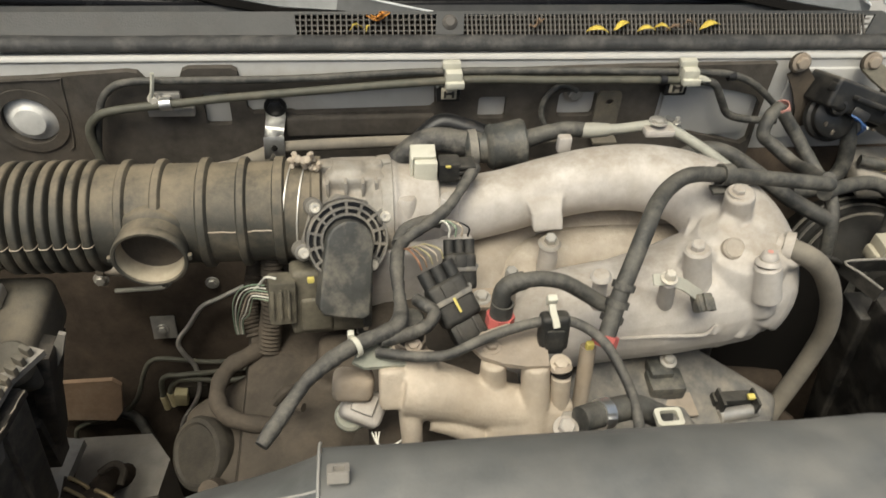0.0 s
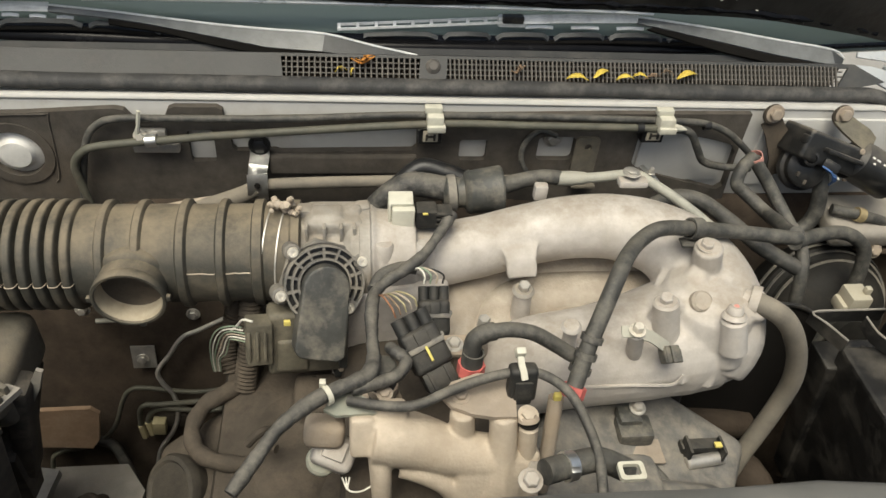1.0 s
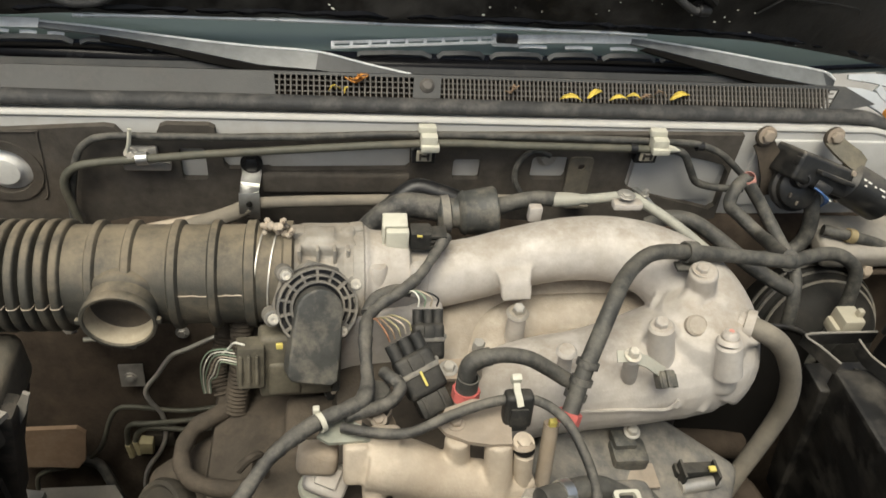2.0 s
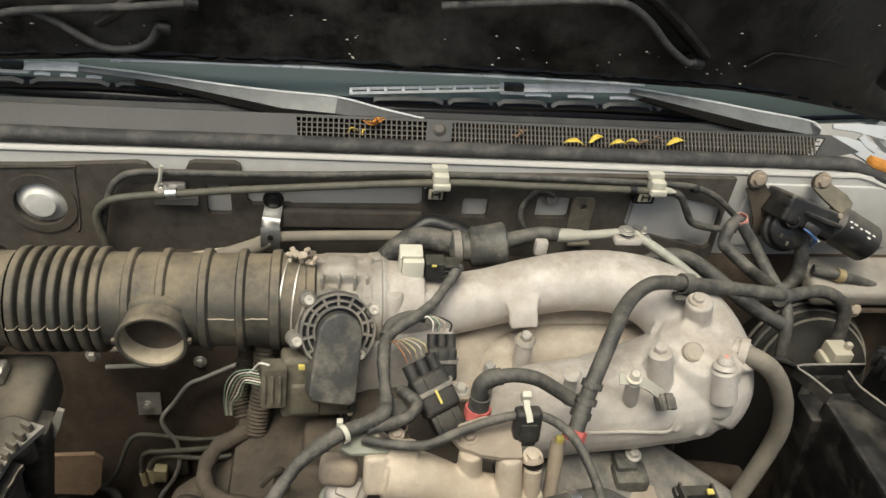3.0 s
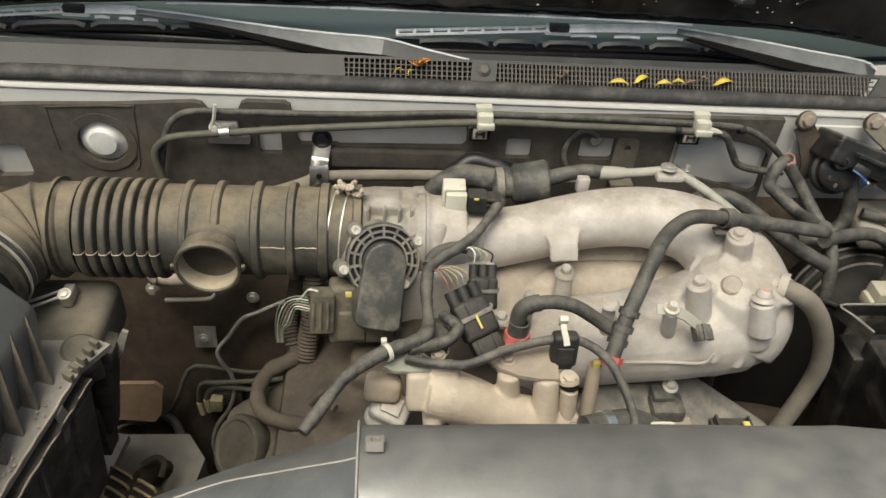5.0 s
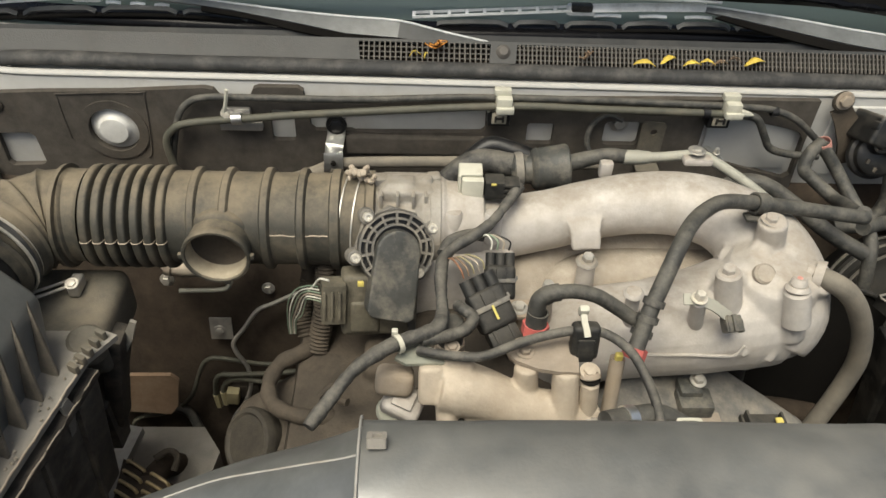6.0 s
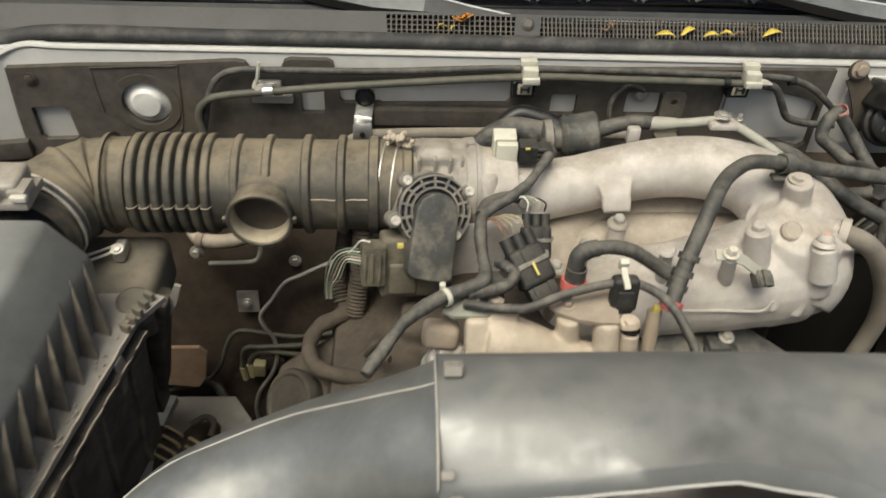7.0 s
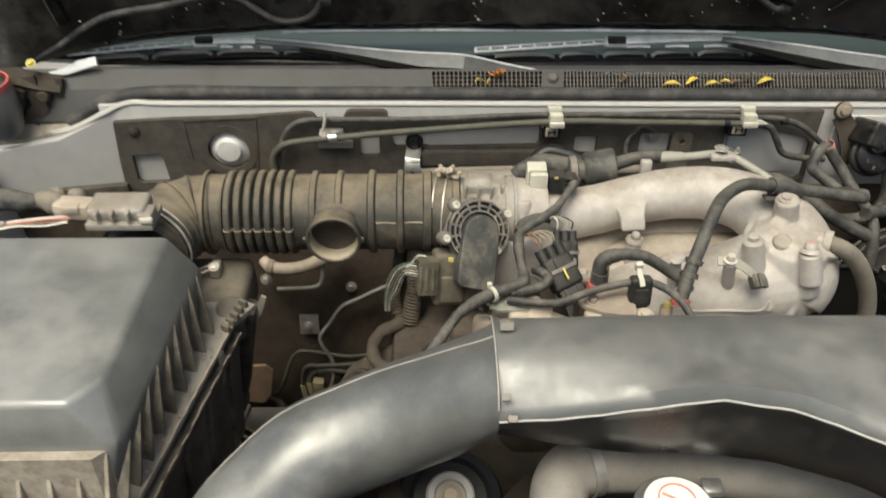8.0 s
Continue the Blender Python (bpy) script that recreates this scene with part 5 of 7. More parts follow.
bolt(t, (0.309, 0.485, 1.087), (0, -0.1, 1), 0.0060, 0.006, "alu")
boss((0.277, 0.438, 1.010), (0.2655, 0.4445, 1.0600), 0.0116, "alu", "boss_face")
bolt(t, (0.2655, 0.4447, 1.0600), (-0.15, -0.1, 1), 0.0062, 0.007, "alu", washer=False)
boss((0.331, 0.419, 1.020), (0.3225, 0.4260, 1.0560), 0.0115, "alu", "boss_sleeve")
boss((0.3225, 0.4260, 1.0560), (0.3223, 0.4275, 1.0610), 0.0100, "alu", "boss_collar")
boss((0.3223, 0.4275, 1.0600), (0.3222, 0.4290, 1.0680), 0.0066, "alu", "boss_neck")
boss((0.3222, 0.4290, 1.0672), (0.3222, 0.4291, 1.0686), 0.0024, "pale_red", "hole_plug")
boss((0.3020, 0.462, 1.036), (0.3010, 0.4462, 1.0572), 0.0098, "runner", "blind_port")
boss((0.246, 0.430, 0.995), (0.2325, 0.416, 1.052), 0.0066, "alu")
bolt(t, (0.232, 0.416, 1.054), (0, -0.1, 1), 0.0050, 0.008)
boss((0.183, 0.430, 1.0), (0.1785, 0.428, 1.047), 0.0062, "alu")
boss((0.1785, 0.428, 1.046), (0.178, 0.4278, 1.051), 0.0082, "alu", "boss_collar")
boss((0.157, 0.503, 0.960), (0.1535, 0.500, 1.018), 0.0088, "alu", "stud_sleeve")
boss((0.1535, 0.500, 1.018), (0.1534, 0.4998, 1.0225), 0.0098, "alu_grey", "sleeve_collar")
bolt(t, (0.1534, 0.4998, 1.0225), (0, -0.2, 1), 0.0058, 0.007, "zinc", washer=False)
b = bm_()
box(b, (0.362, 0.447, 0.992), (0.030, 0.022, 0.020), Matrix.Rotation(radians(-32), 3, "Z") @ Matrix.Rotation(radians(14), 3, "Y"), 0.003)
part("port_plug", b, "alu", t)
b = bm_()
lathe(b, (-0.001, HY, HZ), (1, 0, 0), [(0, 0), (0, 0.0470), (0.001, 0.0478), (0.010, 0.0478), (0.011, 0.0470), (0.011, 0)], 40)
part("inlet_flange", b, "alu_grey", t)
b = bm_()
strap(b, (0.3545, 0.452, 1.0505), (0.8, -0.52, 0.1), 0.0108, 0.008, 0.003, 28)
part("port_rim", b, "alu", t)
b = bm_()
tube(b, [(0.185, 0.4095, 0.988), (0.21, 0.4085, 0.988), (0.24, 0.4080, 0.989), (0.266, 0.4060, 0.990), (0.279, 0.4050, 0.993), (0.285, 0.4060, 1.004)], 0.0016, seg=6)
part("casting_seam", b, "alu", t)
for x in (0.022, 0.060):
    b = bm_()
    lathe(b, (x, 0.522, 1.040), (0, 0.1, 1), [(-0.02, 0), (-0.012, 0.009), (0, 0.0095), (0.018, 0.0085), (0.020, 0.007), (0.020, 0)], 16)
    part("mount_lug", b, "alu", t)
# front leg and rear tab
b = bm_()
box(b, (0.030, 0.532, 0.955), (0.108, 0.060, 0.125), Matrix.Rotation(radians(6), 3, "Z"), 0.012, 3)
box(b, (0.022, 0.502, 0.905), (0.100, 0.050, 0.07), bev=0.012, seg=3)
cast(part("inlet_foot", b, "alu", t, "pale cast foot under the plenum inlet"), 0.003, 4)
b = bm_()
box(b, (0.183, 0.600, 1.060), (0.014, 0.010, 0.018), bev=0.003)
part("rear_tab", b, "alu", t)
b = bm_()
box(b, (0.270, 0.585, 1.083), (0.030, 0.012, 0.008), bev=0.003)
part("rear_tab", b, "alu", t)
bolt(t, (0.268, 0.588, 1.092), (0, 0, 1), 0.006, 0.004, "zinc")

# black sensor clip on the chamber with its bracket
t = thing("sensor_bracket", (0.25, 0.42, 1.02), "small pale bracket holding a dusty black clip", "bracket")
b = bm_()
flat_bar(b, [(0.219, 0.417, 1.0525), (0.232, 0.416, 1.0530), (0.246, 0.414, 1.048), (0.256, 0.412, 1.041), (0.263, 0.411, 1.036)], 0.010, 0.0018, (0, -0.5, 0.85))
part("strip", b, "pipe", t)
b = bm_()
ROTC = aim((0.1, -0.6, 0.8))
box(b, (0.265, 0.408, 1.031), (0.016, 0.015, 0.012), ROTC, 0.0025)
box(b, (0.2655, 0.4045, 1.0365), (0.004, 0.015, 0.004), ROTC, 0.001)
box(b, (0.260, 0.4045, 1.0360), (0.002, 0.014, 0.003), ROTC, 0.0008)
box(b, (0.273, 0.407, 1.030), (0.003, 0.012, 0.008), ROTC, 0.001)
part("clip", b, "motor", t)

# ---- hoses over the plenum ----
def hose(name, pts, r, label, mat="rubber", bands=(), ends=()):
    tt = thing(name, pts[0], label, "hose")
    bb = bm_()
    tube(bb, pts, r, seg=16, sub=7)
    part("tube", bb, mat, tt)
    for c, ax, w, m in bands:
        bb = bm_()
        strap(bb, c, ax, (r if not isinstance(r, list) else r[0]) + 0.0003, w, 0.002, 24)
        part("band", bb, m, tt)
    return tt


tt = hose("breather_hose", [(0.169, 0.370, 1.038), (0.174, 0.379, 1.046), (0.181, 0.392, 1.060), (0.193, 0.410, 1.080), (0.206, 0.430, 1.097), (0.222, 0.455, 1.104), (0.243, 0.480, 1.101), (0.266, 0.495, 1.100), (0.304, 0.505, 1.091), (0.351, 0.515, 1.078), (0.412, 0.518, 1.067), (0.425, 0.523, 1.062)],
          0.0071, "dusty black breather hose arching over the plenum", "rubber")
b = bm_()
for k, q in enumerate(((0.176, 0.384, 1.045), (0.180, 0.390, 1.056), (0.185, 0.398, 1.067))):
    strap(b, q, (0.3, 0.5, 0.8), 0.0078, 0.0055, 0.0016, 24)
part("wrap", b, "harness", tt)
b = bm_()
strap(b, (0.1685, 0.369, 1.0365), (0.3, 0.55, 0.78), 0.0079, 0.0095, 0.0022, 8)
part("red_tape", b, "red", tt, "red tape at the hose end")
b = bm_()
strap(b, (0.304, 0.505, 1.091), (1, 0.2, -0.2), 0.0082, 0.012, 0.002, 24)
box(b, (0.302, 0.498, 1.080), (0.022, 0.012, 0.003), bev=0.001)
part("clip", b, "rubber", tt)
tt = hose("branch_hose", [(0.183, 0.394, 1.046), (0.172, 0.398, 1.047), (0.157, 0.403, 1.055), (0.138, 0.406, 1.066), (0.119, 0.406, 1.071), (0.104, 0.405, 1.070), (0.094, 0.404, 1.064)],
          0.0064, "dusty black rubber branch hose")
tt = hose("elbow_hose", [(0.106, 0.4055, 1.0705), (0.096, 0.4045, 1.0685), (0.0895, 0.403, 1.063), (0.0880, 0.401, 1.054), (0.0885, 0.399, 1.042), (0.089, 0.398, 1.032)],
          0.0076, "short black rubber elbow with red tape at its end")
b = bm_()
strap(b, (0.0888, 0.3985, 1.046), (0.05, 0.15, 1), 0.0078, 0.013, 0.0014, 26)
part("cuff", b, "rubber", tt)
b = bm_()
strap(b, (0.0885, 0.3975, 1.0345), (0.06, 0.2, 1), 0.0083, 0.0100, 0.0034, 8)
part("red_tape", b, "red", tt, "faded red tape band")
t = thing("runner_stud", (0.108, 0.447, 0.96), "steel stud with a nut on the intake runner", "stud")
b = bm_()
cyl(b, (0.108, 0.449, 0.965), (0.105, 0.443, 1.036), 0.0078, 0.0062)
part("sleeve", b, "runner", t)
bolt(t, (0.105, 0.443, 1.036), (0, -0.1, 1), 0.0056, 0.010, "zinc", name="nut", washer=False)
t = thing("flange_stud", (0.082, 0.435, 0.98), "dull stud and nut on the runner flange", "stud")
b = bm_()
cyl(b, (0.084, 0.436, 0.950), (0.0805, 0.435, 1.018), 0.0072, 0.0064)
part("sleeve", b, "alu_dull", t)
b = bm_()
sheet(b, rounded(0.064, 0.424, 0.102, 0.446, 0.006), [], lambda u, v, d: (u, v, 1.020 - d), 0.004)
part("ear", b, "alu_dull", t)
bolt(t, (0.080, 0.435, 1.020), (0, -0.1, 1), 0.0055, 0.006, "zinc", name="nut")

tt = hose("return_hose", [(0.350, 0.454, 1.050), (0.367, 0.442, 1.049), (0.385, 0.44, 1.036), (0.402, 0.44, 1.014), (0.418, 0.44, 0.983), (0.428, 0.44, 0.947), (0.429, 0.44, 0.915), (0.422, 0.435, 0.88), (0.407, 0.425, 0.835), (0.39, 0.41, 0.78), (0.38, 0.40, 0.70)],
     0.0098, "dusty tan grey rubber hose hanging from the plenum end", "return")
b = bm_()
lathe(b, (0.345, 0.457, 1.0505), (0.8, -0.55, 0), [(0, 0), (0, 0.009), (0.012, 0.009), (0.012, 0)], 18)
part("nipple", b, "alu", tt)

hose("heater_hose", [(0.425, 0.527, 1.064), (0.432, 0.545, 1.050), (0.452, 0.60, 1.02), (0.47, 0.64, 0.995), (0.452, 0.668, 1.003), (0.441, 0.675, 1.012), (0.447, 0.685, 1.028), (0.462, 0.695, 1.036)], 0.0076, "dusty black hose doubling back to the firewall")
hose("heater_hose", [(0.462, 0.69, 1.034), (0.484, 0.68, 1.008), (0.50, 0.65, 0.985), (0.508, 0.61, 0.97), (0.505, 0.585, 0.95), (0.505, 0.57, 0.90), (0.49, 0.565, 0.86)], 0.0076, "dusty black hose running down beside the plenum")
hose("vacuum_hose", [(0.49, 0.60, 0.985), (0.52, 0.62, 0.975), (0.57, 0.64, 0.965), (0.60, 0.64, 0.955), (0.62, 0.635, 0.93), (0.618, 0.62, 0.87), (0.60, 0.61, 0.80)], 0.0085, "dusty black servo hose")
hose("heater_hose", [(0.345, 0.67, 0.985), (0.365, 0.665, 1.000), (0.39, 0.655, 1.003), (0.42, 0.64, 0.990), (0.46, 0.61, 0.97), (0.50, 0.59, 0.955)], 0.0092, "dusty black hose behind the plenum")
t = thing("red_tape_mark", (0.463, 0.687, 1.035), "faded red tape wound on a hose joint", "tape")
b = bm_()
strap(b, (0.4625, 0.692, 1.036), (0.5, 0.1, -0.8), 0.0080, 0.008, 0.0008, 20)
part("wrap", b, "pale_red", t)

# pale pipe over the plenum with bracket
tt = build_line("vapour_pipe", [(0.195, 0.62, 1.060), (0.243, 0.62, 1.062), (0.285, 0.62, 1.066), (0.302, 0.613, 1.062), (0.335, 0.595, 1.048), (0.368, 0.575, 1.030)], 0.0056, "pipe", "pale grey bent metal pipe over the plenum")
b = bm_()
tube(b, [(0.205, 0.6195, 1.0615), (0.220, 0.6195, 1.0615), (0.234, 0.6195, 1.0618)], [0.0078, 0.0078, 0.0064], seg=14)
part("sleeve", b, "pipe", tt)
b = bm_()
flat_bar(b, [(0.296, 0.632, 1.068), (0.304, 0.617, 1.067), (0.318, 0.602, 1.055)], 0.006, 0.0022, (0, 0, 1))
part("tab", b, "steel", tt)
bolt(tt, (0.303, 0.618, 1.069), (0, 0, 1), 0.0028, 0.007, "zinc")

# big connector and harness behind the plenum
tt = thing("rear_harness", (0.1, 0.62, 1.02), "dusty taped harness with a large round connector", "harness")
b = bm_()
tube(b, [(0.0, 0.62, 1.0), (0.03, 0.625, 1.035), (0.055, 0.628, 1.047), (0.085, 0.625, 1.045), (0.105, 0.622, 1.043)], [0.011, 0.012, 0.013, 0.013, 0.014], seg=14)
part("loom", b, "harness", tt)
b = bm_()
lathe(b, (0.087, 0.621, 1.040), (1, 0.02, 0.08), [(0, 0), (0, 0.014), (0.004, 0.018), (0.013, 0.018), (0.015, 0.015), (0.022, 0.016), (0.024, 0.021), (0.028, 0.0235), (0.030, 0.0225), (0.054, 0.0250), (0.060, 0.0255), (0.062, 0.024), (0.062, 0)], 26)
part("connector", b, "motor", tt)
b = bm_()
strap(b, (0.096, 0.621, 1.041), (1, 0.02, 0.08), 0.0183, 0.008, 0.0012, 28)
part("collar", b, "cover_rib", tt)
b = bm_()
tube(b, [(0.140, 0.622, 1.047), (0.152, 0.622, 1.051), (0.170, 0.621, 1.058), (0.190, 0.62, 1.063), (0.212, 0.62, 1.0615)], [0.0130, 0.0092, 0.0082, 0.0080, 0.0072], seg=14)
part("boot", b, "rubber", tt)
b = bm_()
tube(b, [(0.04, 0.64, 1.035), (0.065, 0.65, 1.052), (0.09, 0.645, 1.050), (0.11, 0.64, 1.045)], 0.010, seg=10)
part("loom", b, "plastic", tt)

# map sensor: pale clip with black connector
tt = thing("pressure_sensor", (0.04, 0.55, 1.05), "pressure sensor with a white plastic clip and black connector", "sensor")
b = bm_()
box(b, (0.036, 0.545, 1.047), (0.040, 0.022, 0.003), bev=0.001)
box(b, (0.0275, 0.553, 1.067), (0.0025, 0.016, 0.038), bev=0.001)
box(b, (0.0400, 0.547, 1.066), (0.0215, 0.010, 0.034), bev=0.0025)
box(b, (0.038, 0.556, 1.086), (0.023, 0.016, 0.004), Matrix.Rotation(radians(12), 3, "X"), 0.0015)
part("clip", b, "white_plastic", tt)
b = bm_()
box(b, (0.062, 0.552, 1.070), (0.020, 0.018, 0.020), bev=0.003)
for k in (-1, 0, 1):
    box(b, (0.077, 0.551, 1.070 + 0.006 * k), (0.018, 0.016, 0.003), bev=0.001)
part("connector", b, "connector", tt)
b = bm_()
box(b, (0.060, 0.541, 1.080), (0.005, 0.002, 0.002), bev=0.0006)
part("paint_mark", b, "yellow", tt)
bolt(tt, (0.017, 0.541, 1.049), (0, 0, 1), 0.006, 0.012, "zinc")

# ---- front wiring ----
tt = thing("engine_harness", (0.0, 0.36, 1.04), "black taped engine wiring harness with a white cable tie", "harness")
b = bm_()
tube(b, [(-0.092, 0.284, 1.050), (-0.078, 0.305, 1.055), (-0.062, 0.328, 1.060), (-0.043, 0.346, 1.061), (-0.025, 0.359, 1.060), (-0.006, 0.369, 1.058), (0.004, 0.378, 1.056), (0.008, 0.395, 1.052), (0.008, 0.42, 1.048), (0.008, 0.445, 1.048), (0.011, 0.468, 1.050), (0.022, 0.482, 1.052), (0.038, 0.492, 1.056), (0.058, 0.508, 1.062), (0.080, 0.540, 1.070), (0.087, 0.55, 1.072)],
     [0.0050, 0.0051, 0.0055, 0.0057, 0.0061, 0.0067, 0.0063, 0.0056, 0.0054, 0.0056, 0.0058, 0.0054, 0.0051, 0.0050, 0.0050, 0.0046], seg=16, sub=12, ribs=lambda s: 0.0007 * ((s * 62) % 1) - 0.0003 + 0.0005 * math.sin(s * 97))
part("loom", b, "harness", tt)
b = bm_()
tube(b, [(-0.010, 0.364, 1.055), (0.012, 0.372, 1.052), (0.028, 0.382, 1.050), (0.034, 0.395, 1.050), (0.026, 0.404, 1.050), (0.022, 0.412, 1.046)], 0.0052, seg=12, sub=10, ribs=lambda s: 0.0006 * ((s * 70) % 1) - 0.0003)
part("branch_loom", b, "harness", tt)
b = bm_()
tube(b, [(0.010, 0.474, 1.050), (0.018, 0.490, 1.052), (0.036, 0.500, 1.052), (0.05, 0.500, 1.050)], 0.0055, seg=12)
part("branch_loom", b, "harness", tt)
b = bm_()
strap(b, (-0.028, 0.356, 1.060), (0.83, 0.5, 0), 0.0066, 0.0040, 0.0013, 24)
box(b, (-0.031, 0.361, 1.068), (0.005, 0.005, 0.005), bev=0.001)
part("cable_tie", b, "white_plastic", tt, "white cable tie")
tt = thing("vacuum_stub", (0.022, 0.40, 1.0), "short black rubber stub under the harness", "hose")
b = bm_()
cyl(b, (0.016, 0.398, 0.985), (0.017, 0.400, 1.040), 0.0115, 0.0105, seg=20)
part("tube", b, "rubber", tt)
b = bm_()
strap(b, (0.0162, 0.3985, 1.012), (0, 0.05, 1), 0.0112, 0.008, 0.0018, 24)
strap(b, (0.016, 0.398, 0.990), (0, 0.05, 1), 0.0115, 0.008, 0.006, 24)
part("collar", b, "alu_dull", tt, "dusty metal collar")
tt = thing("injector_loom", (0.06, 0.35, 1.05), "thin black wiring loom with a white tie", "harness")
b = bm_()
tube(b, [(-0.012, 0.356, 1.052), (0.000, 0.350, 1.056), (0.020, 0.345, 1.058), (0.040, 0.345, 1.059), (0.066, 0.355, 1.062), (0.095, 0.364, 1.064), (0.120, 0.367, 1.066), (0.140, 0.364, 1.064), (0.158, 0.350, 1.058), (0.168, 0.325, 1.05), (0.171, 0.300, 1.045), (0.169, 0.275, 1.038)], 0.0040, seg=12)
part("loom", b, "harness", tt)
b = bm_()
flat_bar(b, [(0.119, 0.371, 1.080), (0.1195, 0.366, 1.076), (0.1210, 0.362, 1.072), (0.1220, 0.358, 1.0675)], 0.005, 0.0025, (0, -0.7, 0.7))
box(b, (0.119, 0.373, 1.082), (0.008, 0.006, 0.010), aim((0, -0.3, 1)), 0.002)
part("cable_tie", b, "white_plastic", tt, "white cable tie")

def connector(c, normal, up, size, label, wires):
    tt = thing("wire_connector", c, label, "connector", "engine connectors")
    z = Vector(normal).normalized()
    y = (Vector(up) - z * Vector(up).dot(z)).normalized()
    rot = Matrix((y.cross(z), y, z)).transposed()
    c = Vector(c)
    w, h, d = size
    bb = bm_()
    box(bb, c + rot @ Vector((0, -h * 0.02, 0)), (w, h * 0.56, d), rot, 0.005, 3)
    part("housing", bb, "connector", tt)
    # raised lip bent over the housing
    for o, s_, l_ in (((0, h * 0.02, d * 0.56), (w * 0.98, h * 0.07, d * 0.12), 0), ((-w * 0.50, h * 0.06, d * 0.18), (w * 0.08, h * 0.07, d * 0.75), 0), ((w * 0.50, h * 0.06, d * 0.18), (w * 0.08, h * 0.07, d * 0.75), 0)):
        bb = bm_()
        box(bb, c + rot @ Vector(o), s_, rot, 0.0015)
        part("lip", bb, "cover_rib", tt)
    bb = bm_()
    for k in (-1, 0, 1):
        lathe(bb, c + rot @ Vector((w * 0.32 * k, h * 0.24, d * 0.05)), y, [(0, 0), (0, w * 0.17), (h * 0.22, w * 0.17), (h * 0.22, w * 0.12), (h * 0.18, w * 0.11), (h * 0.18, 0)], 14)
    part("wire_socket", bb, "connector", tt)
    bb = bm_()
    box(bb, c + rot @ Vector((0, -h * 0.42, -d * 0.05)), (w * 0.82, h * 0.28, d * 0.8), rot, 0.003)
    for k in (-1, 1):
        box(bb, c + rot @ Vector((w * 0.22 * k, -h * 0.42, d * 0.36)), (w * 0.10, h * 0.26, d * 0.1), rot, 0.001)
    part("plug", bb, "connector", tt)
    bb = bm_()
    box(bb, c + rot @ Vector((0, h * 0.12, d * 0.54)), (w * 0.35, h * 0.22, d * 0.14), rot, 0.002)
    part("latch", bb, "connector", tt)
    for k, (m, target) in enumerate(wires):
        bb = bm_()
        p0 = c + rot @ Vector((w * (-0.3 + 0.6 * k / max(1, len(wires) - 1)), h * 0.5, 0))
        tube(bb, [p0, p0 + y * 0.008 + z * 0.004, (p0 + Vector(target)) / 2 + y * 0.008 + z * 0.005, target], 0.0009, seg=6)
        part("wire", bb, m, tt)
    return tt, rot


connector((0.064, 0.464, 1.026), (0.05, -0.75, 0.65), (0, 0.65, 0.75), (0.028, 0.058, 0.020), "black wiring connector with a grey lip",
          [(m, (0.046, 0.496, 1.052)) for m in ("wire_white", "wire_green", "alu_tan", "plastic")])
t2, rot2 = connector((0.051, 0.418, 1.038), (0.1, -0.65, 0.75), (-0.42, 0.62, 0.62), (0.034, 0.066, 0.022), "black wiring connector with a yellow paint mark and orange wires",
                     [(m, (0.015 + 0.002 * k, 0.468, 1.050)) for k, m in enumerate(("wire_orange", "tan", "brass_dust", "alu_tan", "brass_dust"))])
b = bm_()
box(b, Vector((0.0535, 0.402, 1.049)), (0.0022, 0.013, 0.0015), rot2, 0.0005)
part("paint_mark", b, "yellow", t2)


# ---- front casting of the engine ----
t = thing("coolant_housing", (0.07, 0.33, 0.98), "tan stained cast coolant housing on the engine front", "coolant housing")
FACE = Matrix.Rotation(radians(-27), 3, "X")
b = bm_()
tube(b, [(0.006, 0.345, 1.022), (0.024, 0.344, 1.019), (0.045, 0.342, 1.013), (0.070, 0.338, 1.004), (0.100, 0.336, 0.998), (0.128, 0.336, 0.996)], [0.0215, 0.0235, 0.0215, 0.0195, 0.0190, 0.018], seg=28, sub=5)
box(b, (-0.002, 0.343, 1.028), (0.0195, 0.020, 0.034), FACE, 0.005, 3)
box(b, (0.020, 0.350, 1.034), (0.026, 0.020, 0.030), FACE, 0.006, 3)
tube(b, [(0.0115, 0.336, 1.016), (0.0120, 0.326, 1.000), (0.0130, 0.318, 0.975), (0.0130, 0.312, 0.94)], [0.010, 0.0088, 0.0080, 0.0078], seg=18)
cyl(b, (0.0775, 0.345, 1.000), (0.0752, 0.350, 1.042), 0.0112, 0.0100)
cyl(b, (0.1095, 0.306, 0.955), (0.1070, 0.346, 1.041), 0.0125, 0.0112)
box(b, (0.097, 0.318, 0.978), (0.054, 0.024, 0.050), FACE, 0.007, 3)
box(b, (0.126, 0.324, 0.985), (0.024, 0.022, 0.056), FACE, 0.006, 3)
tube(b, [(0.028, 0.330, 0.999), (0.045, 0.325, 0.996), (0.062, 0.320, 0.988), (0.072, 0.316, 0.975)], 0.0085, seg=14)
cast(part("casting", b, "alu_tan", t), 0.0016, 3)
b = bm_()
sheet(b, [(0.060, 0.360), (0.068, 0.374), (0.090, 0.382), (0.120, 0.380), (0.1155, 0.339), (0.098, 0.3395), (0.082, 0.343), (0.066, 0.351)], [], lambda u, v, d: (u, v, 1.047 - d), 0.004)
part("gasket_plate", b, "alu_dull", t, "dusty grey-tan plate")
bolt(t, (0.0745, 0.3600, 1.047), (0, -0.1, 1), 0.0052, 0.006, "alu_dull")
b = bm_()
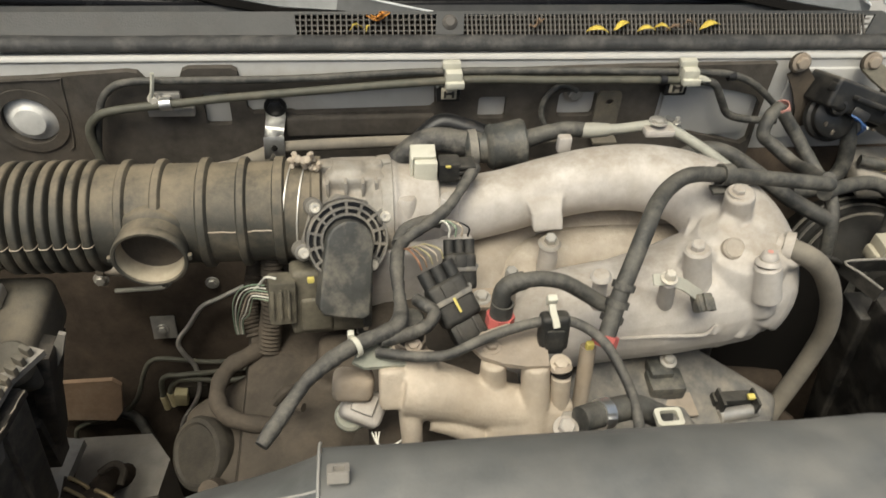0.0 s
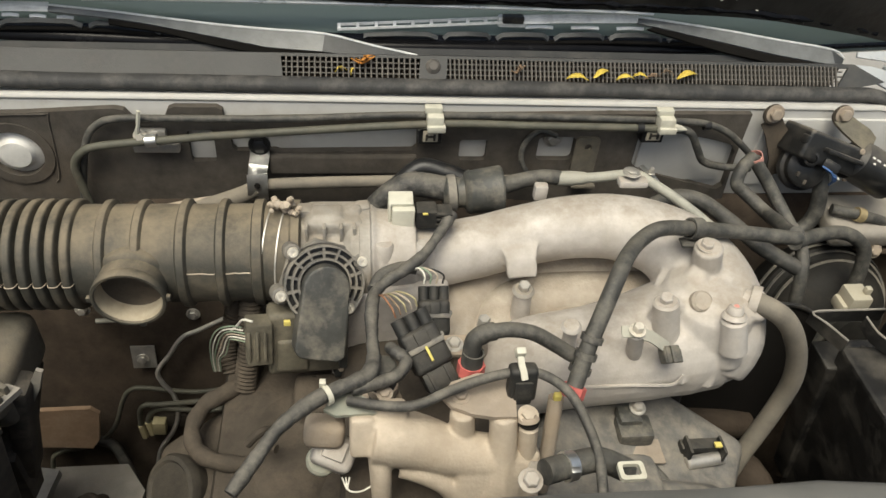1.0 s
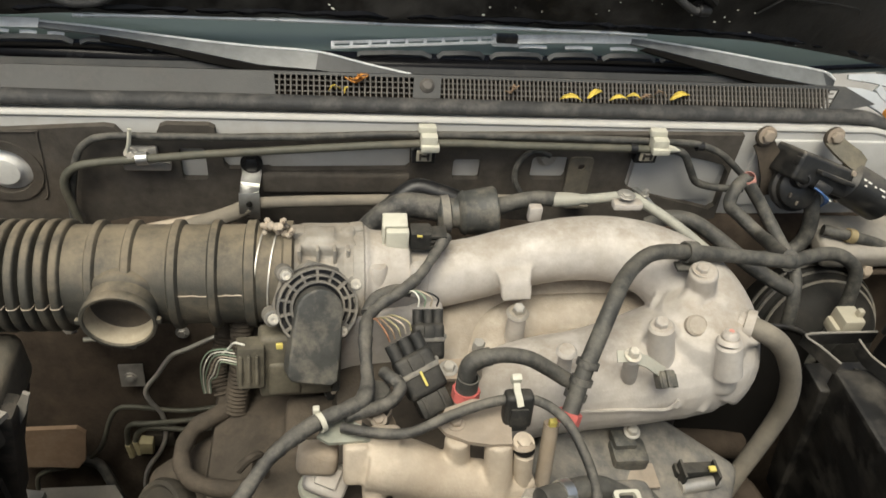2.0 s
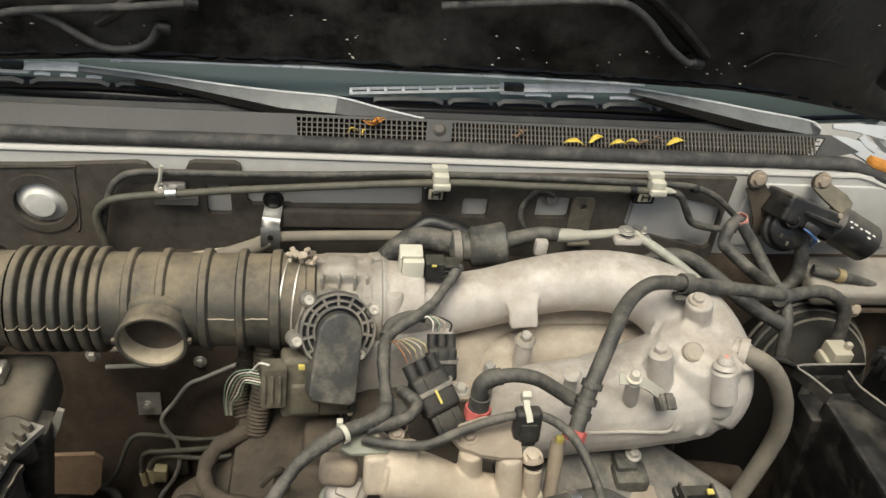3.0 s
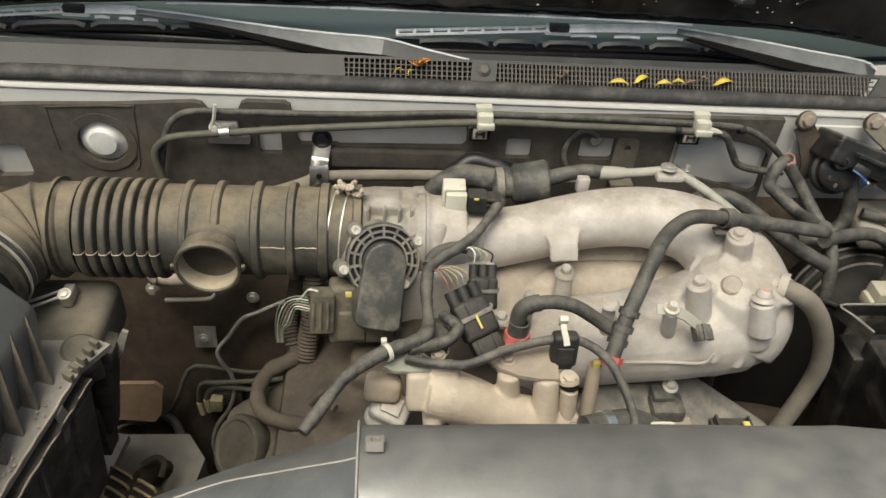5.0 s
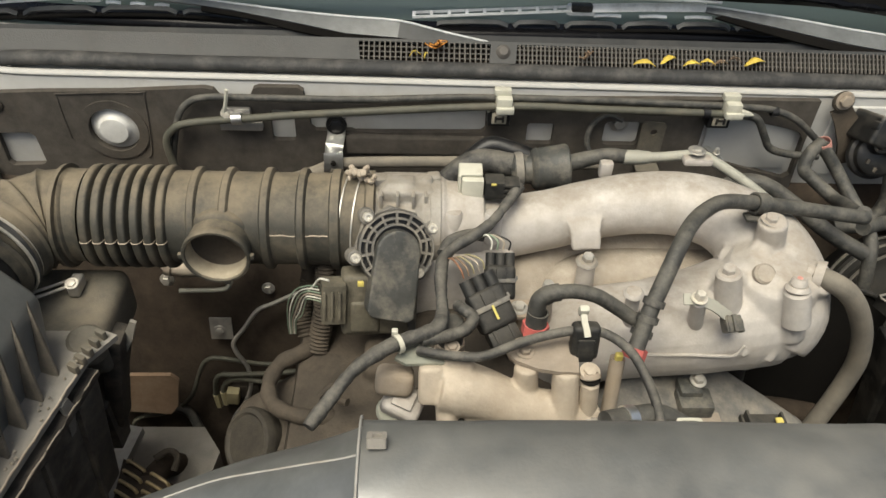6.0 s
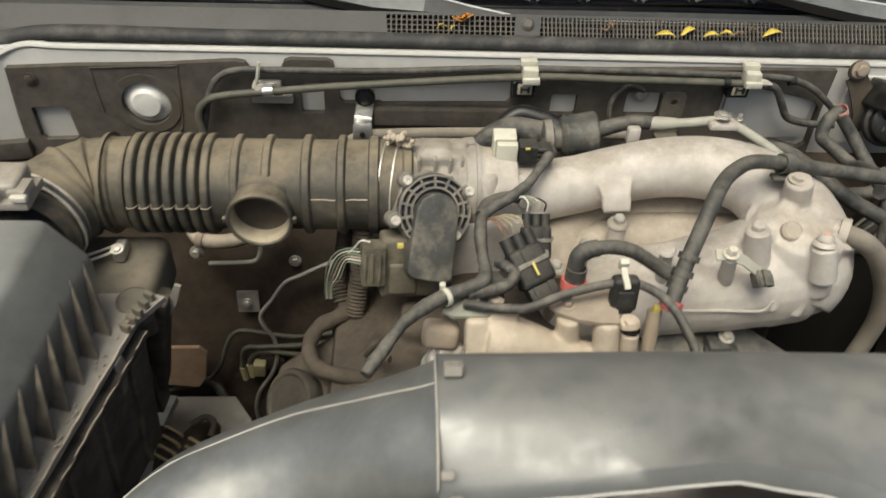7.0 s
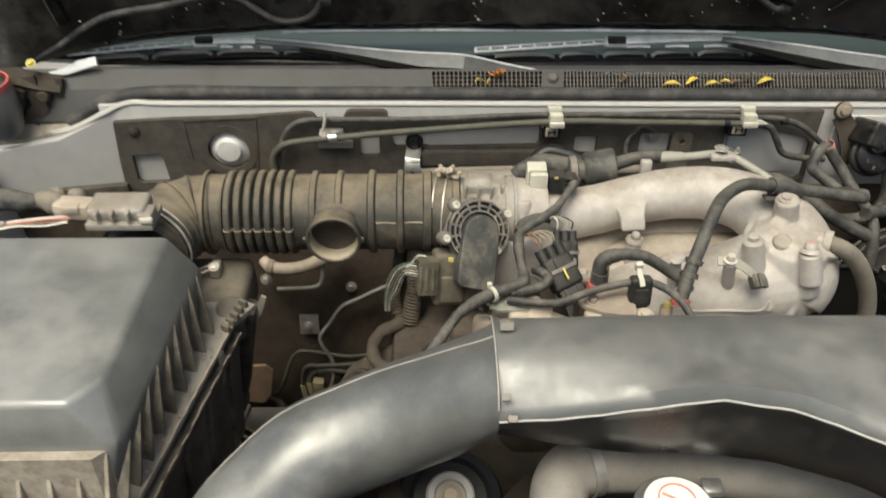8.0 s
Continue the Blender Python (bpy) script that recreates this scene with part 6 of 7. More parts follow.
sheet(b, [(-0.031, 0.352), (-0.022, 0.368), (-0.010, 0.370), (0.008, 0.356), (0.0105, 0.347), (-0.022, 0.346)], [], lambda u, v, d: (u, v, 1.0475 - d), 0.003)
part("cable_bracket", b, "bracket_green", t, "grey-green stained bracket")
bolt(t, (0.016, 0.370, 1.040), (0, -0.1, 1), 0.0045, 0.004, "alu_dull")
b = bm_()
cyl(b, (0.128, 0.326, 0.985), (0.1260, 0.338, 1.036), 0.0078, 0.0076, seg=20)
part("bolt_pillar", b, "alu_tan", t)
# thin black disc painting the shadow below the pillar head
b = bm_()
cyl(b, (0.1258, 0.339, 1.0375), (0.1257, 0.3395, 1.0395), 0.0082, seg=24, bev=0.0005)
part("head_shadow", b, "void", t)
b = bm_()
cyl(b, (0.1257, 0.3395, 1.0395), (0.1250, 0.342, 1.0440), 0.0088, 0.0080, seg=24)
part("pillar_head", b, "alu_dull", t)
bolt(t, (0.1250, 0.342, 1.0440), (0, -0.15, 1), 0.0056, 0.005, "alu_tan")
bolt(t, (0.1320, 0.3205, 1.001), (0, -0.4, 1), 0.0068, 0.008, "alu_grey")
bolt(t, (0.1175, 0.2885, 1.040), (0, -0.25, 1), 0.0062, 0.008, "alu")
b = bm_()
box(b, (0.1225, 0.365, 1.056), (0.023, 0.014, 0.032), Matrix.Rotation(radians(-12), 3, "X"), 0.005, 3)
box(b, (0.1225, 0.358, 1.052), (0.015, 0.006, 0.022), Matrix.Rotation(radians(-12), 3, "X"), 0.003)
part("coil_cap", b, "connector", t)

t = thing("temperature_sensor", (-0.03, 0.35, 0.96), "dusty grey two-part sensor plug with wires", "sensor")
b = bm_()
box(b, (-0.031, 0.354, 1.017), (0.032, 0.022, 0.024), Matrix.Rotation(radians(-20), 3, "X") @ Matrix.Rotation(radians(6), 3, "Y"), 0.009, 4)
part("cap", b, "alu_dull", t)
b = bm_()
box(b, (-0.024, 0.352, 0.990), (0.034, 0.028, 0.028), aim((0.15, -0.5, 0.85), (0.3, 1, 0)), 0.008, 3)
box(b, (-0.023, 0.345, 1.004), (0.018, 0.016, 0.006), aim((0.15, -0.5, 0.85), (0.3, 1, 0)), 0.002)
part("plug", b, "alu", t)
for k in range(3):
    b = bm_()
    tube(b, [(-0.018 + 0.003 * k, 0.336, 0.978), (-0.013, 0.328, 0.972), (-0.002, 0.326, 0.973), (0.012, 0.332, 0.978)], 0.0007, seg=6)
    part("wire", b, "wire_white", t)
b = bm_()
lathe(b, (-0.034, 0.353, 0.976), (0, -0.3, 1), [(0, 0), (0, 0.013), (0.004, 0.013), (0.006, 0.011), (0.006, 0)], 20)
part("washer", b, "bracket_green", t)

t = thing("solenoid_valve", (0.15, 0.36, 1.0), "thin brown metal tube with a yellow clip", "tube")
b = bm_()
tube(b, [(0.1535, 0.364, 1.036), (0.152, 0.354, 1.010), (0.150, 0.343, 0.985), (0.147, 0.33, 0.955)], 0.0065, seg=12)
part("tube", b, "alu_dull", t)
b = bm_()
box(b, (0.153, 0.361, 1.040), (0.006, 0.005, 0.008), bev=0.001)
part("clip", b, "yellow", t)
t = thing("coolant_hose_stub", (0.16, 0.3, 1.03), "black rubber hose stub with a spring clip", "hose")
b = bm_()
tube(b, [(0.128, 0.292, 1.045), (0.15, 0.300, 1.040), (0.175, 0.306, 1.035), (0.20, 0.305, 1.02)], 0.0095, seg=16)
part("tube", b, "rubber", t)
b = bm_()
strap(b, (0.148, 0.299, 1.040), (1, 0.3, -0.2), 0.0097, 0.008, 0.0015, 24)
box(b, (0.150, 0.290, 1.046), (0.007, 0.005, 0.008), bev=0.001)
part("spring_clip", b, "steel", t)
t = thing("wire_hook", (0.19, 0.28, 1.03), "cream square wire retainer", "clip")
b = bm_()
sheet(b, rounded(0.184, 0.284, 0.204, 0.299, 0.003), [rounded(0.1875, 0.2875, 0.2005, 0.2965, 0.002)], lambda u, v, d: (u, v, 1.043 - d), 0.004)
part("loop", b, "white_plastic", t)

# ---- engine block masses ----
t = thing("engine_block", (0.05, 0.45, 0.6), "engine block and valve covers under brown dust", "engine")
b = bm_()
box(b, (0.06, 0.48, 0.72), (0.40, 0.34, 0.36), bev=0.03)
box(b, (0.05, 0.42, 0.90), (0.14, 0.22, 0.10), bev=0.02)
part("block", b, "brown", t)
b = bm_()
tube(b, [(-0.075, 0.52, 0.85), (-0.07, 0.45, 0.862), (-0.065, 0.40, 0.865), (-0.06, 0.33, 0.86)], [0.05, 0.058, 0.06, 0.05], seg=20, shape=(1, 0.75))
box(b, (-0.07, 0.44, 0.84), (0.14, 0.22, 0.10), aim((-0.2, -0.1, 1)), 0.025, 3)
box(b, (-0.03, 0.462, 0.905), (0.07, 0.05, 0.045), bev=0.01)
cast(part("valve_cover", b, "brown", t, "dust-coated valve cover"), 0.003, 5)
b = bm_()
tube(b, [(-0.122, 0.492, 0.897), (-0.136, 0.480, 0.900), (-0.151, 0.468, 0.900), (-0.159, 0.443, 0.900), (-0.153, 0.420, 0.900), (-0.138, 0.407, 0.901), (-0.112, 0.400, 0.902), (-0.090, 0.404, 0.898)], [0.0085, 0.0088, 0.0080, 0.0078, 0.0082, 0.0078, 0.0080, 0.0078], seg=14, ribs=lambda s: 0.0006 * math.sin(s * 260))
part("vent_hose", b, "brown", t)
b = bm_()
tube(b, [(-0.100, 0.392, 0.945), (-0.09, 0.396, 0.955), (-0.082, 0.402, 0.950), (-0.085, 0.395, 0.94), (-0.075, 0.388, 0.942)], 0.004, seg=8)
part("cable_hook", b, "brown", t)
b = bm_()
box(b, (0.265, 0.40, 0.885), (0.15, 0.20, 0.06), aim((0.25, -0.15, 1)), 0.015, 3)
box(b, (0.20, 0.34, 0.93), (0.12, 0.05, 0.05), bev=0.015)
tube(b, [(0.21, 0.33, 0.93), (0.27, 0.335, 0.915), (0.33, 0.34, 0.89)], 0.018, seg=12)
cast(part("valve_cover", b, "cover_rib", t, "grey-tan dusted valve cover"), 0.003, 5)
t = thing("ignition_coil", (0.26, 0.42, 0.89), "dusty grey-black ignition coil with a bolt and steel foot", "ignition coil")
b = bm_()
box(b, (0.258, 0.404, 0.922), (0.034, 0.026, 0.020), bev=0.004)
box(b, (0.254, 0.414, 0.932), (0.022, 0.020, 0.012), bev=0.003)
part("body", b, "motor", t)
b = bm_()
box(b, (0.262, 0.385, 0.915), (0.042, 0.026, 0.003), bev=0.001)
part("foot", b, "alu_dull", t)
bolt(t, (0.262, 0.418, 0.940), (0, -0.2, 1), 0.0055, 0.007, "zinc")
t = thing("pressure_regulator", (0.32, 0.38, 0.88), "steel cylinder in a bracket with a yellow tag", "regulator")
b = bm_()
cyl(b, (0.308, 0.378, 0.903), (0.350, 0.385, 0.900), 0.0065)
part("cylinder", b, "zinc", t)
b = bm_()
box(b, (0.326, 0.394, 0.906), (0.040, 0.012, 0.012), bev=0.002)
box(b, (0.310, 0.388, 0.912), (0.003, 0.020, 0.018), bev=0.001)
box(b, (0.345, 0.388, 0.910), (0.003, 0.020, 0.016), bev=0.001)
part("bracket", b, "connector", t)
b = bm_()
box(b, (0.340, 0.388, 0.917), (0.007, 0.006, 0.003), bev=0.001)
part("tag", b, "yellow", t)
b = bm_()
tube(b, [(0.27, 0.372, 0.910), (0.285, 0.355, 0.90), (0.295, 0.335, 0.88)], 0.005, seg=8)
part("lead", b, "rubber", t)
# dark struts between plenum and battery tray
for pts, r, lb in (([(0.33, 0.50, 0.93), (0.345, 0.50, 0.85), (0.345, 0.49, 0.72)], 0.016, "black support strut below the plenum"),
                   ([(0.34, 0.52, 0.765), (0.42, 0.53, 0.745), (0.50, 0.54, 0.72)], 0.018, "dark hose crossing behind the battery tray"),
                   ([(0.36, 0.46, 0.80), (0.43, 0.43, 0.79), (0.47, 0.36, 0.72)], 0.022, "brown rubber hose low in the bay")):
    tt = thing("lower_hose", pts[0], lb, "hose")
    b = bm_()
    tube(b, pts, r, seg=14)
    part("tube", b, "tray_black" if r < 0.017 else "under", tt)
# crank pulley and fan shroud pieces low on the passenger side
t = thing("filler_cap", (-0.155, 0.375, 0.9), "dusty black round cover disc", "cover")
b = bm_()
lathe(b, (-0.172, 0.402, 0.858), (-0.62, -0.42, 0.62), [(-0.03, 0.022), (-0.012, 0.030), (0, 0.034), (0.006, 0.035), (0.011, 0.033), (0.012, 0.029), (0.010, 0.0265), (0.010, 0)], 36)
part("disc", b, "cover_dark", t)
b = bm_()
lathe(b, (-0.160, 0.350, 0.880), (-0.25, -0.45, 0.85), [(-0.012, 0.0), (-0.012, 0.012), (0, 0.010), (0, 0)], 20)
part("hub", b, "brown", t)

# ---- low left: relay board and panels ----
t = thing("finned_connector", (-0.322, 0.49, 0.66), "brown relay board with two rows of brass bars", "connector")
b = bm_()
sheet(b, [(-0.350, 0.468), (-0.316, 0.452), (-0.280, 0.432), (-0.288, 0.395), (-0.345, 0.398)], [], lambda u, v, d: (u, v, 0.727 - d), 0.010)
tube(b, [(-0.315, 0.440, 0.720), (-0.314, 0.480, 0.690), (-0.307, 0.518, 0.640)], 0.014, seg=12)
part("base", b, "under", t)
for k in range(4):
    for x, y in ((-0.343 - 0.001 * k, 0.463 - 0.013 * k), (-0.312 - 0.002 * k, 0.446 - 0.011 * k)):
        b = bm_()
        tube(b, [(x, y, 0.728), (x + 0.003, y - 0.002, 0.733), (x + 0.020, y - 0.012, 0.733), (x + 0.023, y - 0.014, 0.728)], 0.0022, seg=8, sub=3)
        part("bar", b, "gold", t)
b = bm_()
tube(b, [(-0.290, 0.455, 0.722), (-0.288, 0.470, 0.728), (-0.300, 0.478, 0.728), (-0.315, 0.470, 0.724)], 0.004, seg=8)
part("wire_loop", b, "brown", t)
t = thing("support_panel", (-0.37, 0.48, 0.6), "grey dusty inner panel under the air box", "panel")
b = bm_()
sheet(b, [(-0.372, 0.535), (-0.350, 0.531), (-0.358, 0.475), (-0.352, 0.41), (-0.40, 0.40), (-0.415, 0.50)], [], lambda u, v, d: (u, v, 0.700 - d), 0.012)
part("panel", b, "sensor_grey", t)
b = bm_()
sheet(b, [(-0.372, 0.560), (-0.286, 0.560), (-0.259, 0.522), (-0.266, 0.475), (-0.36, 0.46)], [], lambda u, v, d: (u, v, 0.660 - d), 0.405)
part("shelf", b, "tank_grey", t, "dusty grey-brown shelf")
# ---- air filter box ----
t = thing("air_filter_box", (-0.48, 0.30, 0.75), "black plastic air filter box with ribbed lid, dusty", "air filter box")


def frustum(b, bottom, top, z0, z1, bev=0.012):
    """A box between two rectangles (x0, y0, x1, y1)."""
    vs = []
    for (x0, y0, x1, y1), z in ((bottom, z0), (top, z1)):
        vs.append([b.verts.new((x, y, z)) for x, y in ((x0, y0), (x1, y0), (x1, y1), (x0, y1))])
    b.faces.new(vs[0])
    b.faces.new(vs[1])
    for k in range(4):
        b.faces.new((vs[0][k], vs[0][(k + 1) % 4], vs[1][(k + 1) % 4], vs[1][k]))
    bmesh.ops.bevel(b, geom=b.edges[:], offset=bev, segments=4, profile=0.6, affect="EDGES")
    return b


b = bm_()
vs = []
for ring in (((-0.69, 0.176, 0.976), (-0.372, 0.176, 0.976), (-0.366, 0.186, 0.976), (-0.338, 0.412, 0.976), (-0.69, 0.412, 0.976)),
             ((-0.69, 0.184, 1.046), (-0.352, 0.184, 1.044), (-0.346, 0.192, 1.044), (-0.334, 0.424, 1.042), (-0.69, 0.424, 1.046)),
             ((-0.68, 0.194, 1.088), (-0.384, 0.194, 1.088), (-0.361, 0.222, 1.088), (-0.362, 0.420, 1.088), (-0.68, 0.420, 1.088))):
    vs.append([b.verts.new(p) for p in ring])
b.faces.new(vs[0])
b.faces.new(vs[2])
for r0, r1 in zip(vs, vs[1:]):
    for k in range(5):
        b.faces.new((r0[k], r0[(k + 1) % 5], r1[(k + 1) % 5], r1[k]))
bmesh.ops.bevel(b, geom=[e for e in b.edges if max(v.co.z for v in e.verts) > 1.0], offset=0.006, segments=4, profile=0.5, affect="EDGES")
lid = part("lid", b, "lid", t, "smooth grey-black lid with scuffs", 30)


def fin(b, top, foot, root, thick):
    """A thin triangular stiffener between three corners."""
    tv = Vector(thick) / 2
    rings = [[b.verts.new(Vector(p) + tv * s_ * f) for p, f in ((top, 0.5), (foot, 1), (root, 1))] for s_ in (-1, 1)]
    b.faces.new(rings[0])
    b.faces.new(rings[1])
    for k in range(3):
        b.faces.new((rings[0][k], rings[0][(k + 1) % 3], rings[1][(k + 1) % 3], rings[1][k]))


rnd = random.Random(21)
for k in range(9):
    y = 0.392 - 0.0275 * k
    xw = -0.364 + 0.030 * (y - 0.15) / 0.262
    b = bm_()
    fin(b, (-0.3345, y + 0.012, 1.056 + rnd.uniform(-0.004, 0.008)), (xw + 0.012, y - 0.005, 0.979), (xw - 0.004, y, 0.979), (0.0004, 0.0030, 0))
    part("fin", b, "lid_fin", lid, "thin dusty stiffening fin" if k == 0 else "")
for k in range(13):
    x = -0.362 - 0.0245 * k
    b = bm_()
    fin(b, (x + 0.003, 0.183, 1.043 + rnd.uniform(-0.004, 0.002)), (x + rnd.uniform(-0.002, 0.002), 0.158, 0.979), (x, 0.180, 0.979), (0.0046, 0, 0))
    part("fin", b, "mud_tan", lid)
b = bm_()
sheet(b, [(-0.685, 0.172), (-0.368, 0.172), (-0.358, 0.181), (-0.685, 0.181)], [], lambda u, v, d: (u, v + 0.003 * d / 0.062, 0.980 + d), 0.062)
part("front_skirt", b, "mud_tan", t, "mud-caked beige ribbed lid front")
# dried mud along the flange
b = bm_()
for k in range(70):
    f = rnd.random() ** 1.6
    q = rnd.uniform(0.0006, 0.0017)
    lathe(b, (-0.352 + 0.044 * f + rnd.uniform(-0.012, 0.002), 0.155 + 0.25 * f, 0.980 + rnd.uniform(0, 0.003)), (rnd.uniform(-1, 1), rnd.uniform(-1, 1), 1),
          [(-q, 0), (-q * 0.7, q * 0.8), (0, q * 1.1), (q * 0.6, q * 0.7), (q * 0.8, 0)], 6)
tagged(part("mud_crumbs", b, "mud_tan", t), "dry tan mud crumbs", kind="stuff")
b = bm_()
sheet(b, [(-0.70, 0.152), (-0.350, 0.152), (-0.306, 0.405), (-0.288, 0.435), (-0.300, 0.44), (-0.70, 0.435)], [], lambda u, v, d: (u, v, 0.979 - d), 0.006)
part("lid_flange", b, "tank_grey", t)
b = bm_()
sheet(b, [(-0.70, 0.148), (-0.346, 0.148), (-0.301, 0.408), (-0.70, 0.43)], [], lambda u, v, d: (u, v, 0.962 - d), 0.007)
part("tray_flange", b, "dirty_plastic", t)
for z_, r, o in ((0.9795, 0.0010, 0.0), (0.9615, 0.0009, 0.004)):
    b = bm_()
    tube(b, [(-0.3505 + o + 0.0445 * k / 30 + rnd.uniform(-0.0006, 0.0006), 0.152 + 0.255 * k / 30, z_ + rnd.uniform(-0.0005, 0.0005)) for k in range(31)], r, seg=6, sub=2)
    part("pale_edge", b, "alu_tan", t, "pale scuffed edge")
for k in range(5):
    b = bm_()
    box(b, (-0.312 + 0.0028 * k, 0.392 + 0.010 * k, 0.983), (0.011, 0.005, 0.010), Matrix.Rotation(radians(-30), 3, "Z"), 0.0015)
    part("clip_lug", b, "box_dust", t)
b = bm_()
flat_bar(b, [(-0.314, 0.362, 0.974), (-0.3125, 0.363, 0.962), (-0.316, 0.364, 0.945), (-0.320, 0.365, 0.925)], [0.010, 0.012, 0.011, 0.007], 0.004, (1, -0.2, 0))
part("clip_lug", b, "tank_grey", t, "pale scuffed hanging clip")
b = bm_()
lathe(b, (-0.318, 0.432, 0.960), (0.2, -0.2, 0.95), [(0, 0), (0, 0.017), (0.020, 0.017), (0.023, 0.014), (0.023, 0)], 20)
part("corner_post", b, "box_dust", t)
b = bm_()
vs = [[b.verts.new((x, y, z)) for x, y in q] for q, z in ((((-0.68, 0.165), (-0.368, 0.165), (-0.320, 0.410), (-0.68, 0.410)), 0.79), (((-0.69, 0.150), (-0.352, 0.150), (-0.306, 0.418), (-0.69, 0.418)), 0.956))]
for q in (vs[0], vs[1], *[(vs[0][k], vs[0][(k + 1) % 4], vs[1][(k + 1) % 4], vs[1][k]) for k in range(4)]):
    b.faces.new(q)
bmesh.ops.bevel(b, geom=b.edges[:], offset=0.008, segments=4, profile=0.6, affect="EDGES")
part("tray", b, "tray_dust", t, "mud-streaked black lower tray")
for y in (0.205, 0.262, 0.318, 0.374):
    b = bm_()
    flat_bar(b, [(-0.3525 + 0.172 * (y - 0.15) + 0.002, y, 0.950), (-0.361 + 0.180 * (y - 0.15) + 0.002, y, 0.870), (-0.368 + 0.190 * (y - 0.15) + 0.001, y, 0.800)], 0.004, 0.006, (1, -0.17, 0))
    part("tray_rib", b, "tray_dust", t)
b = bm_()
box(b, (-0.362, 0.488, 0.941), (0.110, 0.100, 0.060), bev=0.016, seg=5)
part("outlet_shoulder", b, "box_dust", t, "dust-coated shoulder beside the hose outlet")
b = bm_()
box(b, (-0.318, 0.462, 0.885), (0.03, 0.02, 0.14), aim((0.2, 0, 1)), 0.006)
part("side_latch", b, "dirty_plastic", t)
b = bm_()
sheet(b, [(0.528, 0.90), (0.535, 0.893), (0.475, 0.835), (0.462, 0.79), (0.44, 0.79), (0.44, 0.86)], [], lambda u, v, d: (-0.322 - d + (u - 0.5) * 0.1, u, v), 0.02)
part("side_blade", b, "dirty_plastic", t)
b = bm_()
flat_bar(b, [(-0.286, 0.467, 0.963), (-0.296, 0.466, 0.940), (-0.310, 0.465, 0.912), (-0.318, 0.464, 0.903), (-0.334, 0.462, 0.897)], [0.006, 0.010, 0.008, 0.005, 0.004], 0.004, (0, -1, 0.2))
part("side_tab", b, "tank_grey", t, "pale scuffed plastic tab")
b = bm_()
cyl(b, (-0.412, 0.425, HZ), (-0.411, 0.475, HZ), 0.044)
part("outlet", b, "plastic", t)

t = thing("hose_clamp", (-0.39, 0.52, 0.97), "bright wire clamp with a square screw block on the shoulder", "hose clamp", "hose clamps")
for o in (0.0, 0.010):
    b = bm_()
    tube(b, [(-0.44, 0.490 - o, 0.978), (-0.415, 0.489 - o, 0.976), (-0.392, 0.490 - o, 0.976), (-0.370, 0.497 - o, 0.979), (-0.352, 0.506 - o, 0.981)], 0.0016, seg=8)
    part("band", b, "bolt", t)
b = bm_()
box(b, (-0.346, 0.500, 0.979), (0.011, 0.022, 0.014), bev=0.003, seg=3)
part("screw_block", b, "zinc", t)
bolt(t, (-0.346, 0.493, 0.987), (0, -0.3, 1), 0.0045, 0.004)

t = thing("airflow_sensor", (-0.43, 0.46, 1.09), "grey airflow sensor with a plug and pale wires", "sensor")
b = bm_()
box(b, (-0.418, 0.458, 1.098), (0.060, 0.034, 0.016), Matrix.Rotation(radians(5), 3, "X"), 0.005, 3)
box(b, (-0.415, 0.454, 1.087), (0.070, 0.040, 0.008), bev=0.002)
for k in range(3):
    box(b, (-0.436 + 0.016 * k, 0.443, 1.100), (0.004, 0.020, 0.010), bev=0.001)
box(b, (-0.388, 0.448, 1.094), (0.016, 0.022, 0.014), bev=0.003)
part("body", b, "alu_grey", t)
b = bm_()
box(b, (-0.385, 0.435, 1.096), (0.014, 0.006, 0.006), bev=0.002)
part("latch", b, "bolt", t)
b = bm_()
box(b, (-0.468, 0.462, 1.094), (0.040, 0.024, 0.018), Matrix.Rotation(radians(-6), 3, "Z"), 0.005)
box(b, (-0.468, 0.452, 1.100), (0.020, 0.010, 0.008), bev=0.002)
part("plug", b, "alu_tan", t)
b = bm_()
tube(b, [(-0.481, 0.466, 1.090), (-0.492, 0.470, 1.094), (-0.503, 0.474, 1.096), (-0.514, 0.474, 1.092)], [0.010, 0.013, 0.011, 0.009], seg=12)
tube(b, [(-0.466, 0.474, 1.092), (-0.470, 0.479, 1.098), (-0.478, 0.482, 1.098)], [0.007, 0.009, 0.006], seg=10)
tube(b, [(-0.488, 0.478, 1.093), (-0.492, 0.482, 1.099), (-0.500, 0.486, 1.097)], [0.007, 0.008, 0.005], seg=10)
part("boot", b, "return", t, "dust-caked rubber wire boot")
b = bm_()
tube(b, [(-0.510, 0.474, 1.092), (-0.525, 0.468, 1.098), (-0.545, 0.466, 1.102), (-0.575, 0.462, 1.096), (-0.62, 0.458, 1.088)], [0.009, 0.011, 0.012, 0.011, 0.010], seg=12)
part("loom", b, "harness", t)
rnd = random.Random(6)
for k, m in enumerate(("wire_white", "pale_red", "tan", "wire_white")):
    b = bm_()
    o = 0.0035 * k
    tube(b, [(-0.470, 0.452 - o, 1.090), (-0.490, 0.444 - o, 1.092 + rnd.uniform(-.003, .003)), (-0.517, 0.440 - o, 1.093), (-0.545, 0.436 - o, 1.0905), (-0.585, 0.430, 1.090)], 0.0012, seg=6)
    part("wire", b, m, t)
b = bm_()
tube(b, [(-0.530, 0.434, 1.0935), (-0.545, 0.430, 1.0935), (-0.558, 0.426, 1.0925)], [0.003, 0.0045, 0.003], seg=8)
part("sleeve", b, "sensor_grey", t)

# ---- intake duct in front ----
t = thing("intake_duct", (0.05, 0.16, 1.09), "faded black moulded plastic intake duct with a pale parting seam", "intake duct")
